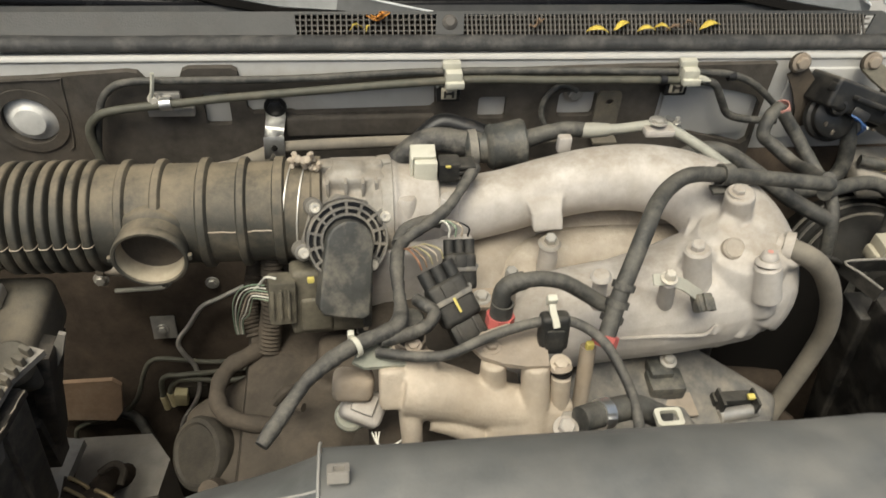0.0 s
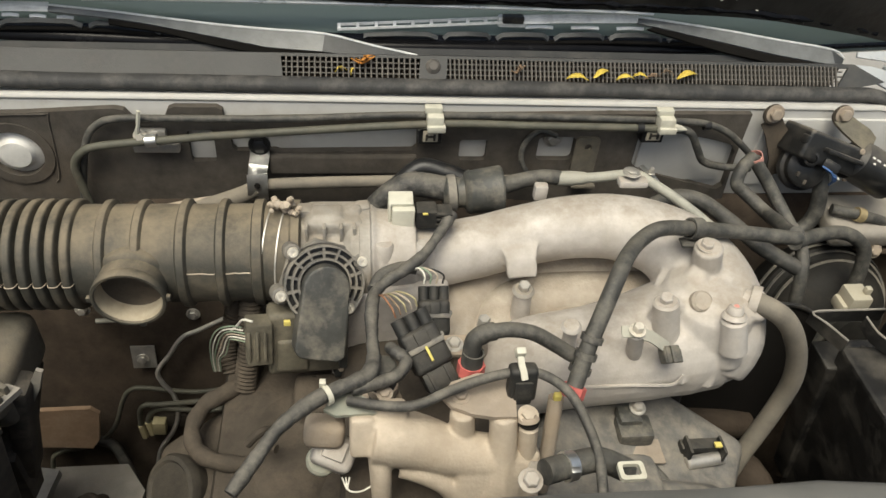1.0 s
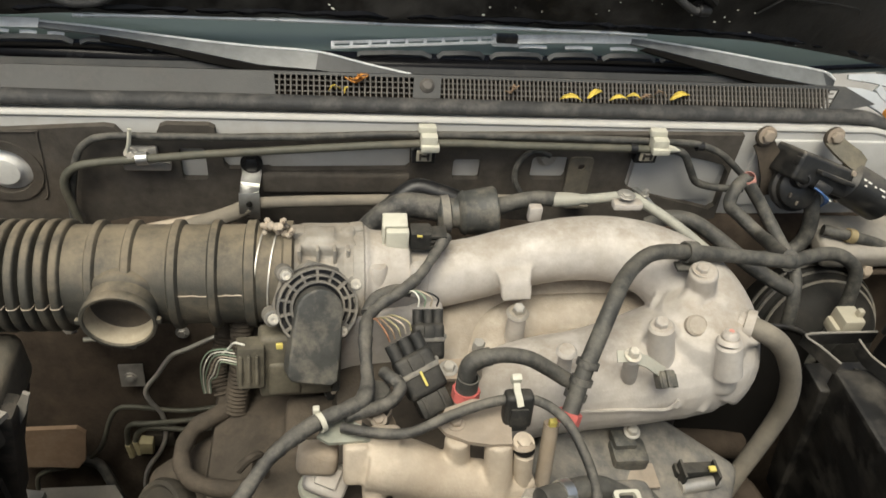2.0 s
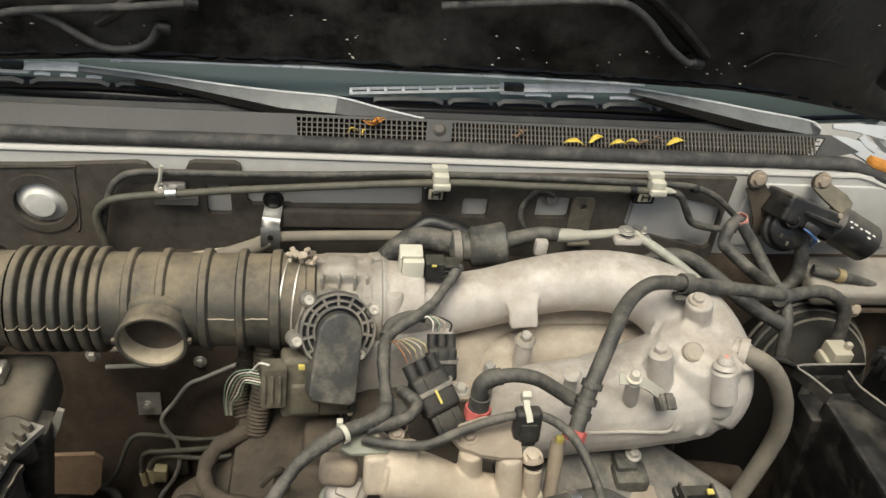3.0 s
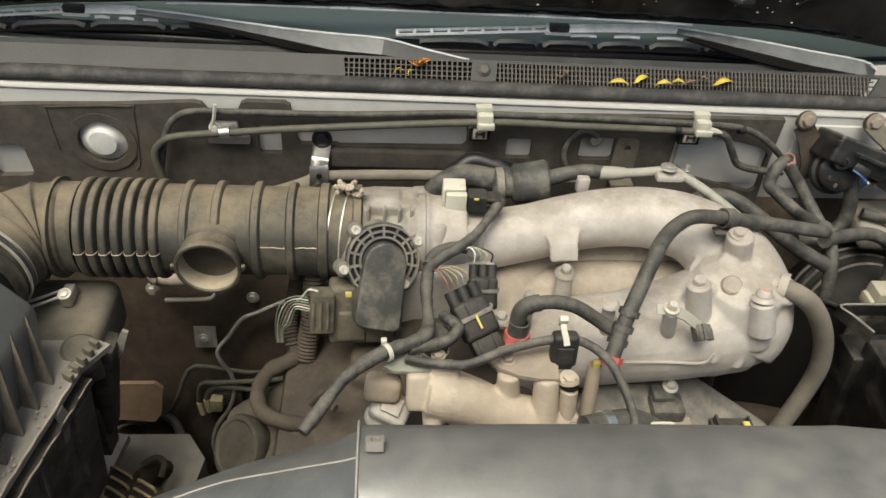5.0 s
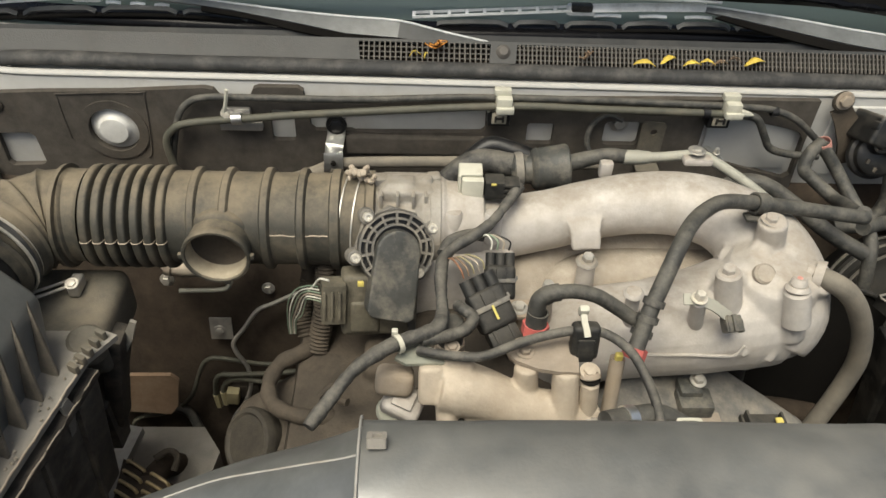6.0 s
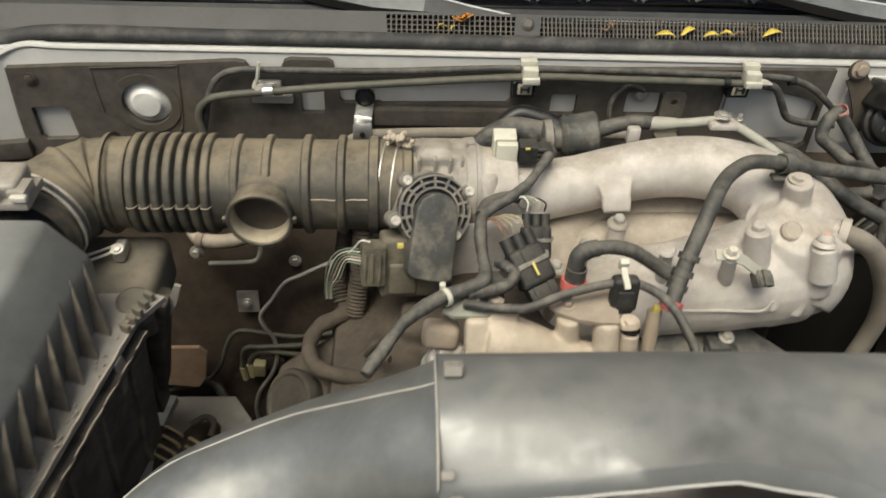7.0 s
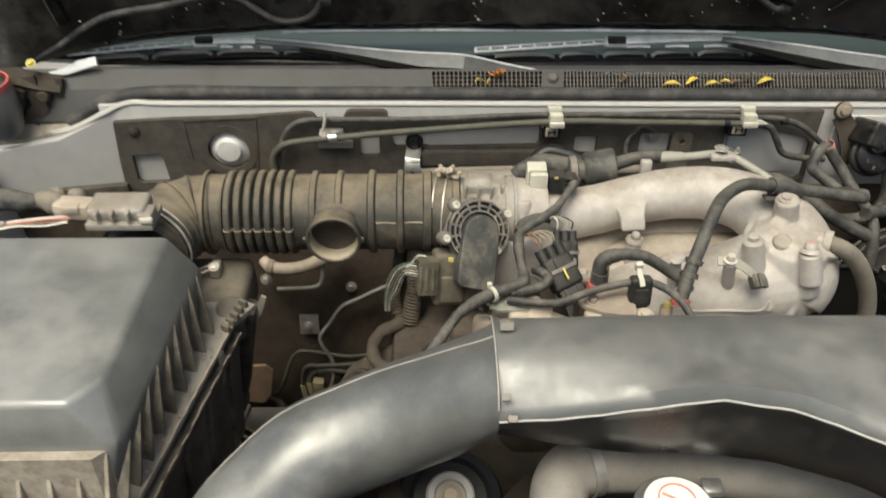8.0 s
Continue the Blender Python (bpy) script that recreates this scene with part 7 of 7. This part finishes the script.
LEFT = [(-0.290, 0.085, 0.88), (-0.281, 0.10, 0.945), (-0.252, 0.124, 1.003), (-0.213, 0.152, 1.036), (-0.184, 0.170, 1.053), (-0.148, 0.181, 1.064), (-0.108, 0.185, 1.083), (-0.080, 0.179, 1.106), (-0.061, 0.1725, 1.128), (-0.0447, 0.170, 1.1430)]
SECTION = [(1.0, 0.0), (0.97, 0.28), (0.88, 0.52), (0.70, 0.72), (0.45, 0.84), (0.15, 0.89), (-0.15, 0.87), (-0.45, 0.79), (-0.70, 0.66), (-0.88, 0.50), (-0.985, 0.34), (-1.0, 0.27), (-0.985, 0.22),
           (-0.965, 0.16), (-0.955, 0.02), (-0.955, -0.35), (-0.90, -0.80), (-0.62, -1.08), (0.0, -1.15), (0.4, -0.92), (0.75, -0.55), (0.95, -0.25)]
b = bm_()
path = curve_points(LEFT, 8)
rings, seam = [], []
for i, p in enumerate(path):
    f = i / (len(path) - 1)
    d = (path[min(i + 1, len(path) - 1)] - path[max(i - 1, 0)]).normalized()
    w = max(0.0, min(1.0, (f - 0.60) / 0.40))
    w = w * w * (3 - 2 * w)
    d = d.lerp(Vector((1, 0, 0)), w).normalized()
    su = (Vector((0, 1, 0)) - d * d.y).normalized()
    sv = d.cross(su)
    r = 0.041 + 0.003 * min(1.0, f / 0.25)
    ring = []
    for k in range(44):
        a_ = 2 * math.pi * k / 44
        # round below, flattened to the joint's oval above
        hi = 0.0305 if math.sin(a_) > 0 else 0.0395
        ring.append(b.verts.new(p + su * ((r * (1 - w) + 0.0450 * w) * math.cos(a_)) + sv * ((r * (1 - w) + hi * w) * math.sin(a_))))
    rings.append(ring)
    if i % 4 == 0 and f > 0.08:
        a_ = radians(60 + 16 * f)
        seam.append(p + su * ((r * (1 - w) + 0.0450 * w) * math.cos(a_)) + sv * ((r * (1 - w) + 0.0305 * w) * math.sin(a_)))
for r0, r1 in zip(rings, rings[1:]):
    for k in range(44):
        b.faces.new((r0[k], r0[(k + 1) % 44], r1[(k + 1) % 44], r1[k]))
b.faces.new(rings[0])
b.faces.new(rings[-1])
part("left_tube", b, "tube_grey", t)
# moulded seam along the tube's far flank
b = bm_()
tube(b, seam, 0.0007, seg=6, sub=2)
part("moulded_line", b, "sensor_grey", t)
# right duct: domed top, crease on the front flank, undercut below it; rows of x, front, rear, crease height
STATIONS = [(-0.045, 0.124, 0.214, -0.12), (0.0, 0.120, 0.212, 0.08), (0.05, 0.118, 0.211, 0.30), (0.10, 0.117, 0.211, 0.52), (0.15, 0.108, 0.211, 0.48), (0.20, 0.088, 0.211, 0.30), (0.25, 0.052, 0.213, 0.20), (0.31, -0.01, 0.208, 0.12), (0.38, -0.09, 0.20, 0.10)]
xs = np.linspace(-0.045, 0.38, 50)
st = np.array(STATIONS)
b = bm_()
rings, crease, under = [], [], []
for x in xs:
    y0, y1, c = [float(np.interp(x, st[:, 0], st[:, k])) for k in (1, 2, 3)]
    mid, half, h = (y0 + y1) / 2, (y1 - y0) / 2, 0.0465 + 0.01 * max(0, x - 0.15) - 0.12 * max(0, 0.05 - x)
    ring = []
    for u, v in SECTION:
        w = max(0.0, min(1.0, (-u - 0.35) / 0.5)) if v > -0.3 else 0.0
        ring.append(b.verts.new((x, mid + u * half, 1.149 + ((v * 0.81 if u > -0.8 and v > 0 else v * (1 if v > 0 else min(1.0, 0.80 + 0.20 * (x + 0.045) / 0.08))) + (c - 0.27) * w) * h)))
    rings.append(ring)
    under.append([v.co.copy() for v in ring])
    crease.append((x, mid - 1.006 * half, 1.149 + (c + 0.01) * h + 0.0004 * math.sin(x * 190)))
for r0, r1 in zip(rings, rings[1:]):
    for k in [*range(12), 20, 21]:
        b.faces.new((r0[k], r0[(k + 1) % len(SECTION)], r1[(k + 1) % len(SECTION)], r1[k]))
part("right_duct", b, "snorkel", t, "", 50)
# faces below the crease, split off and coloured darker than the top
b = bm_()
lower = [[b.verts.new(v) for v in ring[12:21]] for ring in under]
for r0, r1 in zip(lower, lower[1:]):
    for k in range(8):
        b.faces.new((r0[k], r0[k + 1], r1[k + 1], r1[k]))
part("lower_shell", b, "duct_black", t, "glossy black lower shell", 50)
b = bm_()
tube(b, crease, 0.0008, seg=6, sub=1)
part("parting_seam", b, "lip", t, "pale worn parting seam")
b = bm_()
tube(b, [Vector(r) + Vector((-0.0005, 0, 0)) for r in [v for v in ((-0.0455, 0.124 + 0.046 + 0.0462 * u, 1.149 + 0.0295 * v) for u, v in SECTION[1:12])]], 0.0008, seg=6, sub=2)
part("joint_line", b, "sensor_grey", t, "pale worn joint line")
b = bm_()
sheet(b, rounded(-0.0052, -0.0042, 0.0052, 0.0042, 0.0012), [rounded(-0.0022, -0.0024, 0.0030, 0.0022, 0.0006)],
      lambda u, v, d: (-0.0365 + u, 0.1862 + v * 0.86 - 0.45 * d, 1.1815 - v * 0.45 - 0.86 * d), 0.006)
part("snap_clip", b, "tank_grey", t, "pale square snap clip")
for x_, y_, z_ in ((-0.0415, 0.1265, 1.167), (-0.0365, 0.1205, 1.152)):
    b = bm_()
    box(b, (x_, y_, z_), (0.007, 0.005, 0.006), Matrix.Rotation(radians(35), 3, "X"), 0.0015)
    part("joint_lug", b, "tank_grey", t)

# ---- radiator ----
t = thing("radiator", (0.1, 0.08, 0.6), "dusty radiator with a brown upper tank", "radiator")
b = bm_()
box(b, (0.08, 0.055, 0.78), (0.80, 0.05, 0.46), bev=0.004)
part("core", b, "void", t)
b = bm_()
box(b, (0.10, 0.075, 1.03), (0.78, 0.075, 0.05), bev=0.014, seg=3)
part("upper_tank", b, "under", t)
b = bm_()
cyl(b, (0.083, 0.108, 1.04), (0.083, 0.106, 1.075), 0.022)
part("filler_neck", b, "brown", t)
b = bm_()
lathe(b, (0.083, 0.094, 1.075), (0, 0, 1), [(0, 0), (0, 0.030), (0.006, 0.031), (0.010, 0.028), (0.012, 0.025), (0.012, 0)], 32)
for a in (0.3, 3.44):
    box(b, (0.083 + 0.033 * math.cos(a), 0.105 + 0.033 * math.sin(a), 1.080), (0.016, 0.014, 0.008), bev=0.003)
cap = part("radiator_cap", b, "steel", t, "steel cap with a white label and faded red print")
b = bm_()
lathe(b, (0.083, 0.094, 1.0875), (0, 0, 1), [(0, 0), (0, 0.0245), (0.001, 0.0245), (0.001, 0)], 32)
part("label", b, "cap_white", cap)
b = bm_()
strap(b, (0.083, 0.099, 1.089), (0, 0, 1), 0.0125, 0.0012, 0.0012, 32)
box(b, (0.083, 0.099, 1.0892), (0.022, 0.0016, 0.0010), Matrix.Rotation(radians(-30), 3, "Z"), 0)
part("warning_ring", b, "pale_red", cap)
b = bm_()
box(b, (0.083, 0.0775, 1.0890), (0.036, 0.007, 0.0010), bev=0)
part("print_bar", b, "cap_orange", cap)

t = thing("upper_radiator_hose", (0.05, 0.15, 1.0), "dusty grey rubber upper radiator hose", "hose")
b = bm_()
tube(b, [(0.02, 0.10, 1.02), (0.008, 0.125, 1.035), (0.015, 0.150, 1.045), (0.04, 0.160, 1.048), (0.10, 0.158, 1.048), (0.20, 0.150, 1.045), (0.30, 0.145, 1.04), (0.42, 0.14, 1.03)], 0.023, seg=24)
part("tube", b, "tank_grey", t)
for p, d in (((0.035, 0.159, 1.048), (1, 0.3, 0)), ((0.012, 0.118, 1.031), (-0.4, 1, 0.5))):
    b = bm_()
    strap(b, p, d, 0.0232, 0.009, 0.0016, 28)
    part("clamp", b, "zinc", t)
t = thing("fan_pulley", (-0.075, 0.18, 0.96), "black fan pulley with a pale ring and tan hub", "pulley")
b = bm_()
lathe(b, (-0.074, 0.190, 0.955), (0, -0.35, 0.93), [(0, 0), (0, 0.046), (0.008, 0.048), (0.014, 0.045), (0.016, 0.037), (0.012, 0.033), (0.012, 0)], 40)
part("pulley", b, "plastic", t)
b = bm_()
lathe(b, (-0.074, 0.186, 0.968), (0, -0.35, 0.93), [(0, 0), (0, 0.0215), (0.006, 0.022), (0.009, 0.020), (0.009, 0.0145), (0.004, 0.013), (0.004, 0)], 36)
part("ring", b, "lip", t)
b = bm_()
lathe(b, (-0.074, 0.184, 0.972), (0, -0.35, 0.93), [(0, 0), (0, 0.0115), (0.004, 0.011), (0.006, 0.007), (0.009, 0.006), (0.009, 0)], 28)
part("hub", b, "alu_tan", t)
t = thing("fan_shroud", (0.03, 0.15, 0.9), "dark brown fan shroud with angled webs", "shroud")
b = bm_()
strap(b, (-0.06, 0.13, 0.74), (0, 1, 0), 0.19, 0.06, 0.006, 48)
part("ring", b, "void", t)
for x in (-0.02, 0.05, -0.14):
    b = bm_()
    flat_bar(b, [(x, 0.16, 0.99 - abs(x) * 0.3), (x + 0.02, 0.19, 0.97), (x + 0.05, 0.22, 0.94)], 0.03, 0.006, (0, -0.5, 0.8))
    part("web", b, "under", t)

# unseen panel, added to keep low front light off the duct's underside
b = bm_()
box(b, (0.0, 0.015, 0.78), (1.66, 0.03, 0.44), bev=0.01)
tagged(part("front_light_block", b, "under"), "unseen dark front panel closing the engine bay", "panel", kind="structure")

# ---- driver side ----
t = thing("brake_booster", (0.627, 0.66, 0.66), "dirty black round brake booster with a rolled rim", "brake booster")
BC, BN = Vector((0.627, 0.655, 0.804)), Vector((0, -0.93, 0.37))
b = bm_()
lathe(b, BC - 0.030 * BN, BN, [(-0.04, 0), (-0.04, 0.080), (0, 0.092), (0.014, 0.096), (0.026, 0.096), (0.031, 0.091), (0.034, 0.084), (0.048, 0.080), (0.062, 0.066), (0.070, 0.040), (0.072, 0.026), (0.10, 0.022), (0.10, 0)], 56)
part("shell", b, "booster", t)
for d, r in ((-0.012, 0.0962), (0.000, 0.0905), (0.012, 0.0815)):
    b = bm_()
    strap(b, BC + d * BN, BN, r, 0.003, 0.0025, 64)
    part("rim", b, "cover_rib", t)
b = bm_()
box(b, (0.705, 0.705, 0.928), (0.21, 0.07, 0.03), aim((0, -0.2, 1)), 0.010, 3)
tagged(part("wall_ledge", b, "tank_grey"), "dusty grey painted ledge above the booster", "panel", kind="structure")
t = thing("ledge_bolt", (0.685, 0.66, 0.91), "dull hex bolt on a brown bracket", "bolt")
bolt(t, (0.665, 0.672, 0.906), (0, -0.8, 0.5), 0.0075, 0.008, "alu_dull")
b = bm_()
box(b, (0.69, 0.678, 0.900), (0.08, 0.006, 0.03), aim((0, -0.8, 0.5)), 0.003)
part("bracket", b, "under", t)
t = thing("brake_reservoir", (0.535, 0.53, 0.94), "cream plastic brake fluid reservoir", "reservoir")
b = bm_()
box(b, (0.538, 0.534, 0.960), (0.024, 0.026, 0.026), bev=0.003)
box(b, (0.527, 0.534, 0.953), (0.012, 0.022, 0.014), bev=0.003)
part("tank", b, "cream", t)
b = bm_()
box(b, (0.546, 0.532, 0.976), (0.007, 0.007, 0.010), bev=0.002)
part("nipple", b, "cream", t)

t = thing("vacuum_solenoid", (0.55, 0.72, 0.98), "black vacuum solenoid on a brown bracket with blue wires", "solenoid")
b = bm_()
flat_bar(b, [(0.496, 0.742, 1.056), (0.508, 0.740, 1.040), (0.524, 0.735, 1.015), (0.535, 0.735, 0.985)], [0.024, 0.026, 0.034, 0.040], 0.004, (0, -1, 0))
for x in (0.496, 0.585):
    cyl(b, (x, 0.744, 1.064), (x, 0.738, 1.065), 0.0130, seg=24)
part("bracket", b, "brown", t)
b = bm_()
flat_bar(b, [(0.585, 0.742, 1.060), (0.592, 0.728, 1.056), (0.606, 0.716, 1.049), (0.620, 0.714, 1.040)], [0.022, 0.024, 0.026, 0.020], 0.004, (0, -0.7, 0.7))
part("top_bracket", b, "motor_box", t, "dusty brown upper bracket")
SR = aim((0.1, -0.9, 0.3), (0.36, 0, 1))
b = bm_()
box(b, (0.5625, 0.722, 1.029), (0.090, 0.036, 0.052), SR, 0.005, 3)
box(b, (0.574, 0.705, 1.033), (0.056, 0.006, 0.034), SR, 0.003)
box(b, (0.532, 0.706, 1.052), (0.020, 0.010, 0.012), SR, 0.002)
part("body", b, "canister", t)
b = bm_()
lathe(b, (0.546, 0.722, 1.004), (-0.1, -0.85, 0.45), [(0, 0), (0, 0.030), (0.006, 0.031), (0.010, 0.030), (0.012, 0.026), (0.020, 0.025), (0.023, 0.021), (0.024, 0)], 30)
part("port_housing", b, "canister", t)
for k in range(5):
    a = radians(200 + 50 * k)
    b = bm_()
    box(b, Vector((0.546, 0.700, 1.014)) + Vector((0.017 * math.cos(a), 0.006 * math.sin(a), 0.016 * math.sin(a))), (0.004, 0.006, 0.003), SR, 0.001)
    part("cap_lug", b, "dirty_plastic", t)
b = bm_()
lathe(b, (0.541, 0.712, 1.026), (-0.25, -0.8, 0.35), [(0, 0), (0, 0.013), (0.010, 0.013), (0.012, 0.010), (0.020, 0.009), (0.021, 0.006), (0.012, 0.005), (0.012, 0)], 20)
part("valve_cap", b, "plastic", t)
for p in ((0.525, 0.703, 1.046), (0.602, 0.703, 1.038), (0.598, 0.703, 0.998)):
    b = bm_()
    lathe(b, p, (0.1, -0.9, 0.3), [(0, 0), (0, 0.004), (0.003, 0.003), (0.003, 0)], 12)
    part("screw", b, "alu_dull", t)
b = bm_()
box(b, (0.562, 0.694, 1.024), (0.022, 0.012, 0.018), aim((-0.2, -0.8, 0.5), (0.4, 0, 1)), 0.004)
part("plug", b, "plastic", t)
for k in range(4):
    b = bm_()
    tube(b, [(0.548 + 0.004 * k, 0.687, 1.028 - 0.003 * k), (0.557 + 0.004 * k, 0.680, 1.024 - 0.003 * k), (0.566 + 0.002 * k, 0.682, 1.011), (0.571, 0.690, 0.998)], 0.0013, seg=6)
    part("wire", b, "blue" if k < 3 else "wire_white", t)
b = bm_()
tube(b, [(0.572, 0.715, 1.000), (0.575, 0.705, 0.980), (0.580, 0.700, 0.950), (0.572, 0.695, 0.928), (0.548, 0.690, 0.915), (0.52, 0.69, 0.912)], 0.0095, seg=12)
part("hose", b, "rubber", t)
for p in ((0.496, 0.739, 1.067), (0.585, 0.739, 1.067)):
    bolt(t, p, (0, -1, 0.2), 0.0075, 0.007, "alu_dull")
t = thing("bulkhead_cable", (0.64, 0.69, 0.945), "black bulkhead cable with a yellow-banded ferrule", "cable")
b = bm_()
tube(b, [(0.60, 0.70, 0.952), (0.632, 0.69, 0.950), (0.665, 0.688, 0.942), (0.72, 0.686, 0.922), (0.80, 0.68, 0.89)], 0.007, seg=12)
part("sheath", b, "rubber", t)
b = bm_()
strap(b, (0.634, 0.69, 0.950), (1, -0.1, -0.2), 0.0072, 0.010, 0.002, 18)
part("ferrule", b, "gold", t, "yellow ferrule")
t = thing("vacuum_canister", (0.63, 0.72, 0.96), "black canister with white printed marks", "canister")
C0, C1 = Vector((0.600, 0.716, 1.022)), Vector((0.664, 0.704, 0.992))
b = bm_()
cyl(b, C0, C1, 0.0265, seg=28, bev=0.006)
part("canister", b, "canister", t)
ax = (C1 - C0).normalized()
fr = Vector((0.1, -0.75, 0.62))
fr = (fr - ax * fr.dot(ax)).normalized()
for d, w, o in ((0.012, 0.005, 0.002), (0.020, 0.007, 0.002), (0.030, 0.004, 0.001), (0.041, 0.011, 0.002), (0.052, 0.006, 0.002), (0.016, 0.004, -0.004), (0.046, 0.006, -0.004)):
    b = bm_()
    box(b, C0 + ax * d + fr * 0.0266 + fr.cross(ax) * o, (w * 0.8, 0.0020, 0.0010), Matrix((ax, fr.cross(ax), fr)).transposed(), 0)
    part("print_bar", b, "cap_white", t)

# added black sheet with a bead; stands in for the deep shade of this gap
t = thing("gap_blackout", (0.42, 0.55, 0.6), "black sheet added to darken the gap between engine and battery box", "shield")
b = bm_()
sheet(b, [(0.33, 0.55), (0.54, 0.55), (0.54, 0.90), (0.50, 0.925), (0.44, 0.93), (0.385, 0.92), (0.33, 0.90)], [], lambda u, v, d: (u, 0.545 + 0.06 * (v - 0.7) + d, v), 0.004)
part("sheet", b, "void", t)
b = bm_()
tube(b, [(0.54, 0.5565, 0.90), (0.50, 0.558, 0.925), (0.44, 0.558, 0.93), (0.385, 0.558, 0.92), (0.33, 0.557, 0.90)], 0.003, seg=8)
part("edge_bead", b, "tray_black", t)

t = thing("battery_tray", (0.55, 0.40, 0.75), "mud-stained black plastic battery box", "battery box")
b = bm_()
frustum(b, (0.550, 0.22, 0.78, 0.48), (0.498, 0.205, 0.79, 0.478), 0.60, 0.950, 0.006)
part("tray", b, "tray_black", t)
b = bm_()
frustum(b, (0.530, 0.47, 0.62, 0.500), (0.490, 0.468, 0.62, 0.508), 0.70, 0.925, 0.004)
part("ledge", b, "tray_black", t)
for pts in ([(0.560, 0.5125, 0.965), (0.510, 0.5120, 0.9655), (0.4755, 0.5105, 0.965), (0.484, 0.493, 0.9655), (0.495, 0.470, 0.965)], [(0.528, 0.498, 0.970), (0.532, 0.478, 0.967), (0.545, 0.458, 0.965), (0.565, 0.428, 0.962)]):
    b = bm_()
    flat_bar(b, [Vector(p) + Vector((0, 0, -0.006)) for p in pts], 0.003, 0.016, (0, 0, 1))
    part("rim_wall", b, "tray_black", t)
    b = bm_()
    tube(b, [Vector(p) + Vector((0, 0, 0.0025)) for p in pts], 0.0012, seg=6, sub=3)
    part("pale_edge", b, "tank_grey", t, "pale worn rim")
for x, y in ((0.502, 0.474), (0.530, 0.4795)):
    b = bm_()
    flat_bar(b, [(x, y, 0.945), (x + 0.014, y + 0.002, 0.86), (x + 0.028, y + 0.002, 0.76)], 0.006, 0.006, (0, 1, 0))
    part("stiffener", b, "tray_black", t)
t = thing("fuse_box", (0.62, 0.46, 0.95), "black fuse box with a ribbed lid and yellow label", "fuse box")
b = bm_()
box(b, (0.655, 0.450, 0.972), (0.205, 0.100, 0.06), bev=0.008, seg=3)
part("body", b, "plastic", t)
b = bm_()
box(b, (0.655, 0.450, 0.998), (0.212, 0.107, 0.022), bev=0.006, seg=3)
part("lid", b, "plastic", t)
for k in range(9):
    b = bm_()
    box(b, (0.547, 0.405 + 0.011 * k, 0.998), (0.008, 0.005, 0.022), bev=0.0015)
    part("lid_rib", b, "plastic", t)
b = bm_()
box(b, (0.625, 0.470, 1.0095), (0.04, 0.035, 0.002), bev=0)
part("label_sticker", b, "yellow", t)

# wings and hinge
t = thing("fender", (0.86, 0.5, 0.9), "silver painted front wing", "wing", "front wings")
b = bm_()
tube(b, [(0.86, -0.5, 0.96), (0.86, 0.0, 1.0), (0.85, 0.4, 1.03), (0.83, 0.75, 1.045), (0.82, 0.95, 1.07), (0.86, 1.2, 1.12)], 0.06, seg=16, shape=(1.2, 0.5), up=(0, 0, 1))
part("skin", b, "silver", t)
b = bm_()
flat_bar(b, [(0.622, 0.812, 1.088), (0.645, 0.806, 1.086), (0.672, 0.800, 1.079), (0.700, 0.796, 1.066), (0.76, 0.79, 1.052)], [0.010, 0.016, 0.022, 0.026, 0.03], 0.004, (0, -0.75, 0.66))
part("cowl_corner", b, "silver", t)
b = bm_()
flat_bar(b, [(0.632, 0.826, 1.100), (0.665, 0.822, 1.101), (0.70, 0.818, 1.098), (0.76, 0.812, 1.09)], [0.006, 0.012, 0.018, 0.024], 0.004, (0, -0.75, 0.66))
flat_bar(b, [(0.668, 0.812, 1.094), (0.676, 0.806, 1.086), (0.690, 0.802, 1.080)], 0.010, 0.006, (0, -0.75, 0.66))
part("corner_rim", b, "silver", t)
b = bm_()
box(b, (0.690, 0.772, 1.073), (0.050, 0.020, 0.012), Matrix.Rotation(radians(16), 3, "Y"), 0.005)
part("side_marker", b, "orange", t)
t = thing("fender", (-0.80, 0.5, 0.9), "silver painted front wing", "wing", "front wings")
b = bm_()
tube(b, [(-0.80, -0.5, 0.96), (-0.80, 0.0, 1.0), (-0.80, 0.4, 1.02), (-0.80, 0.75, 1.03), (-0.80, 0.95, 1.06), (-0.84, 1.2, 1.12)], 0.06, seg=16, shape=(1.2, 0.5), up=(0, 0, 1))
part("skin", b, "silver", t)
b = bm_()
flat_bar(b, [(-0.625, 0.80, 1.092), (-0.60, 0.80, 1.096), (-0.58, 0.802, 1.104), (-0.555, 0.804, 1.110)], [0.004, 0.010, 0.014, 0.012], 0.005, (0, -0.75, 0.66))
part("cowl_corner", b, "silver", t)
b = bm_()
sheet(b, [(-0.735, 0.735), (-0.66, 0.745), (-0.60, 0.757), (-0.55, 0.768), (-0.55, 0.80), (-0.72, 0.80)], [], lambda u, v, d: (u, v, 1.020 + max(0.0, (u + 0.62)) * 0.35 + (v - 0.75) * 0.3 - d), 0.006)
part("scuttle", b, "mud_tan", t, "tan dust-caked scuttle panel")
t = thing("strut_ball", (-0.68, 0.74, 1.03), "black rounded rubber stop with a red band", "rubber stop")
b = bm_()
lathe(b, (-0.678, 0.74, 1.035), (0, -0.1, 1), [(0, 0), (0, 0.024), (0.03, 0.031), (0.065, 0.030), (0.085, 0.020), (0.092, 0)], 24)
part("stop", b, "snorkel", t)
b = bm_()
strap(b, (-0.678, 0.732, 1.108), (0, -0.1, 1), 0.0270, 0.010, 0.003, 24)
part("band", b, "red", t)
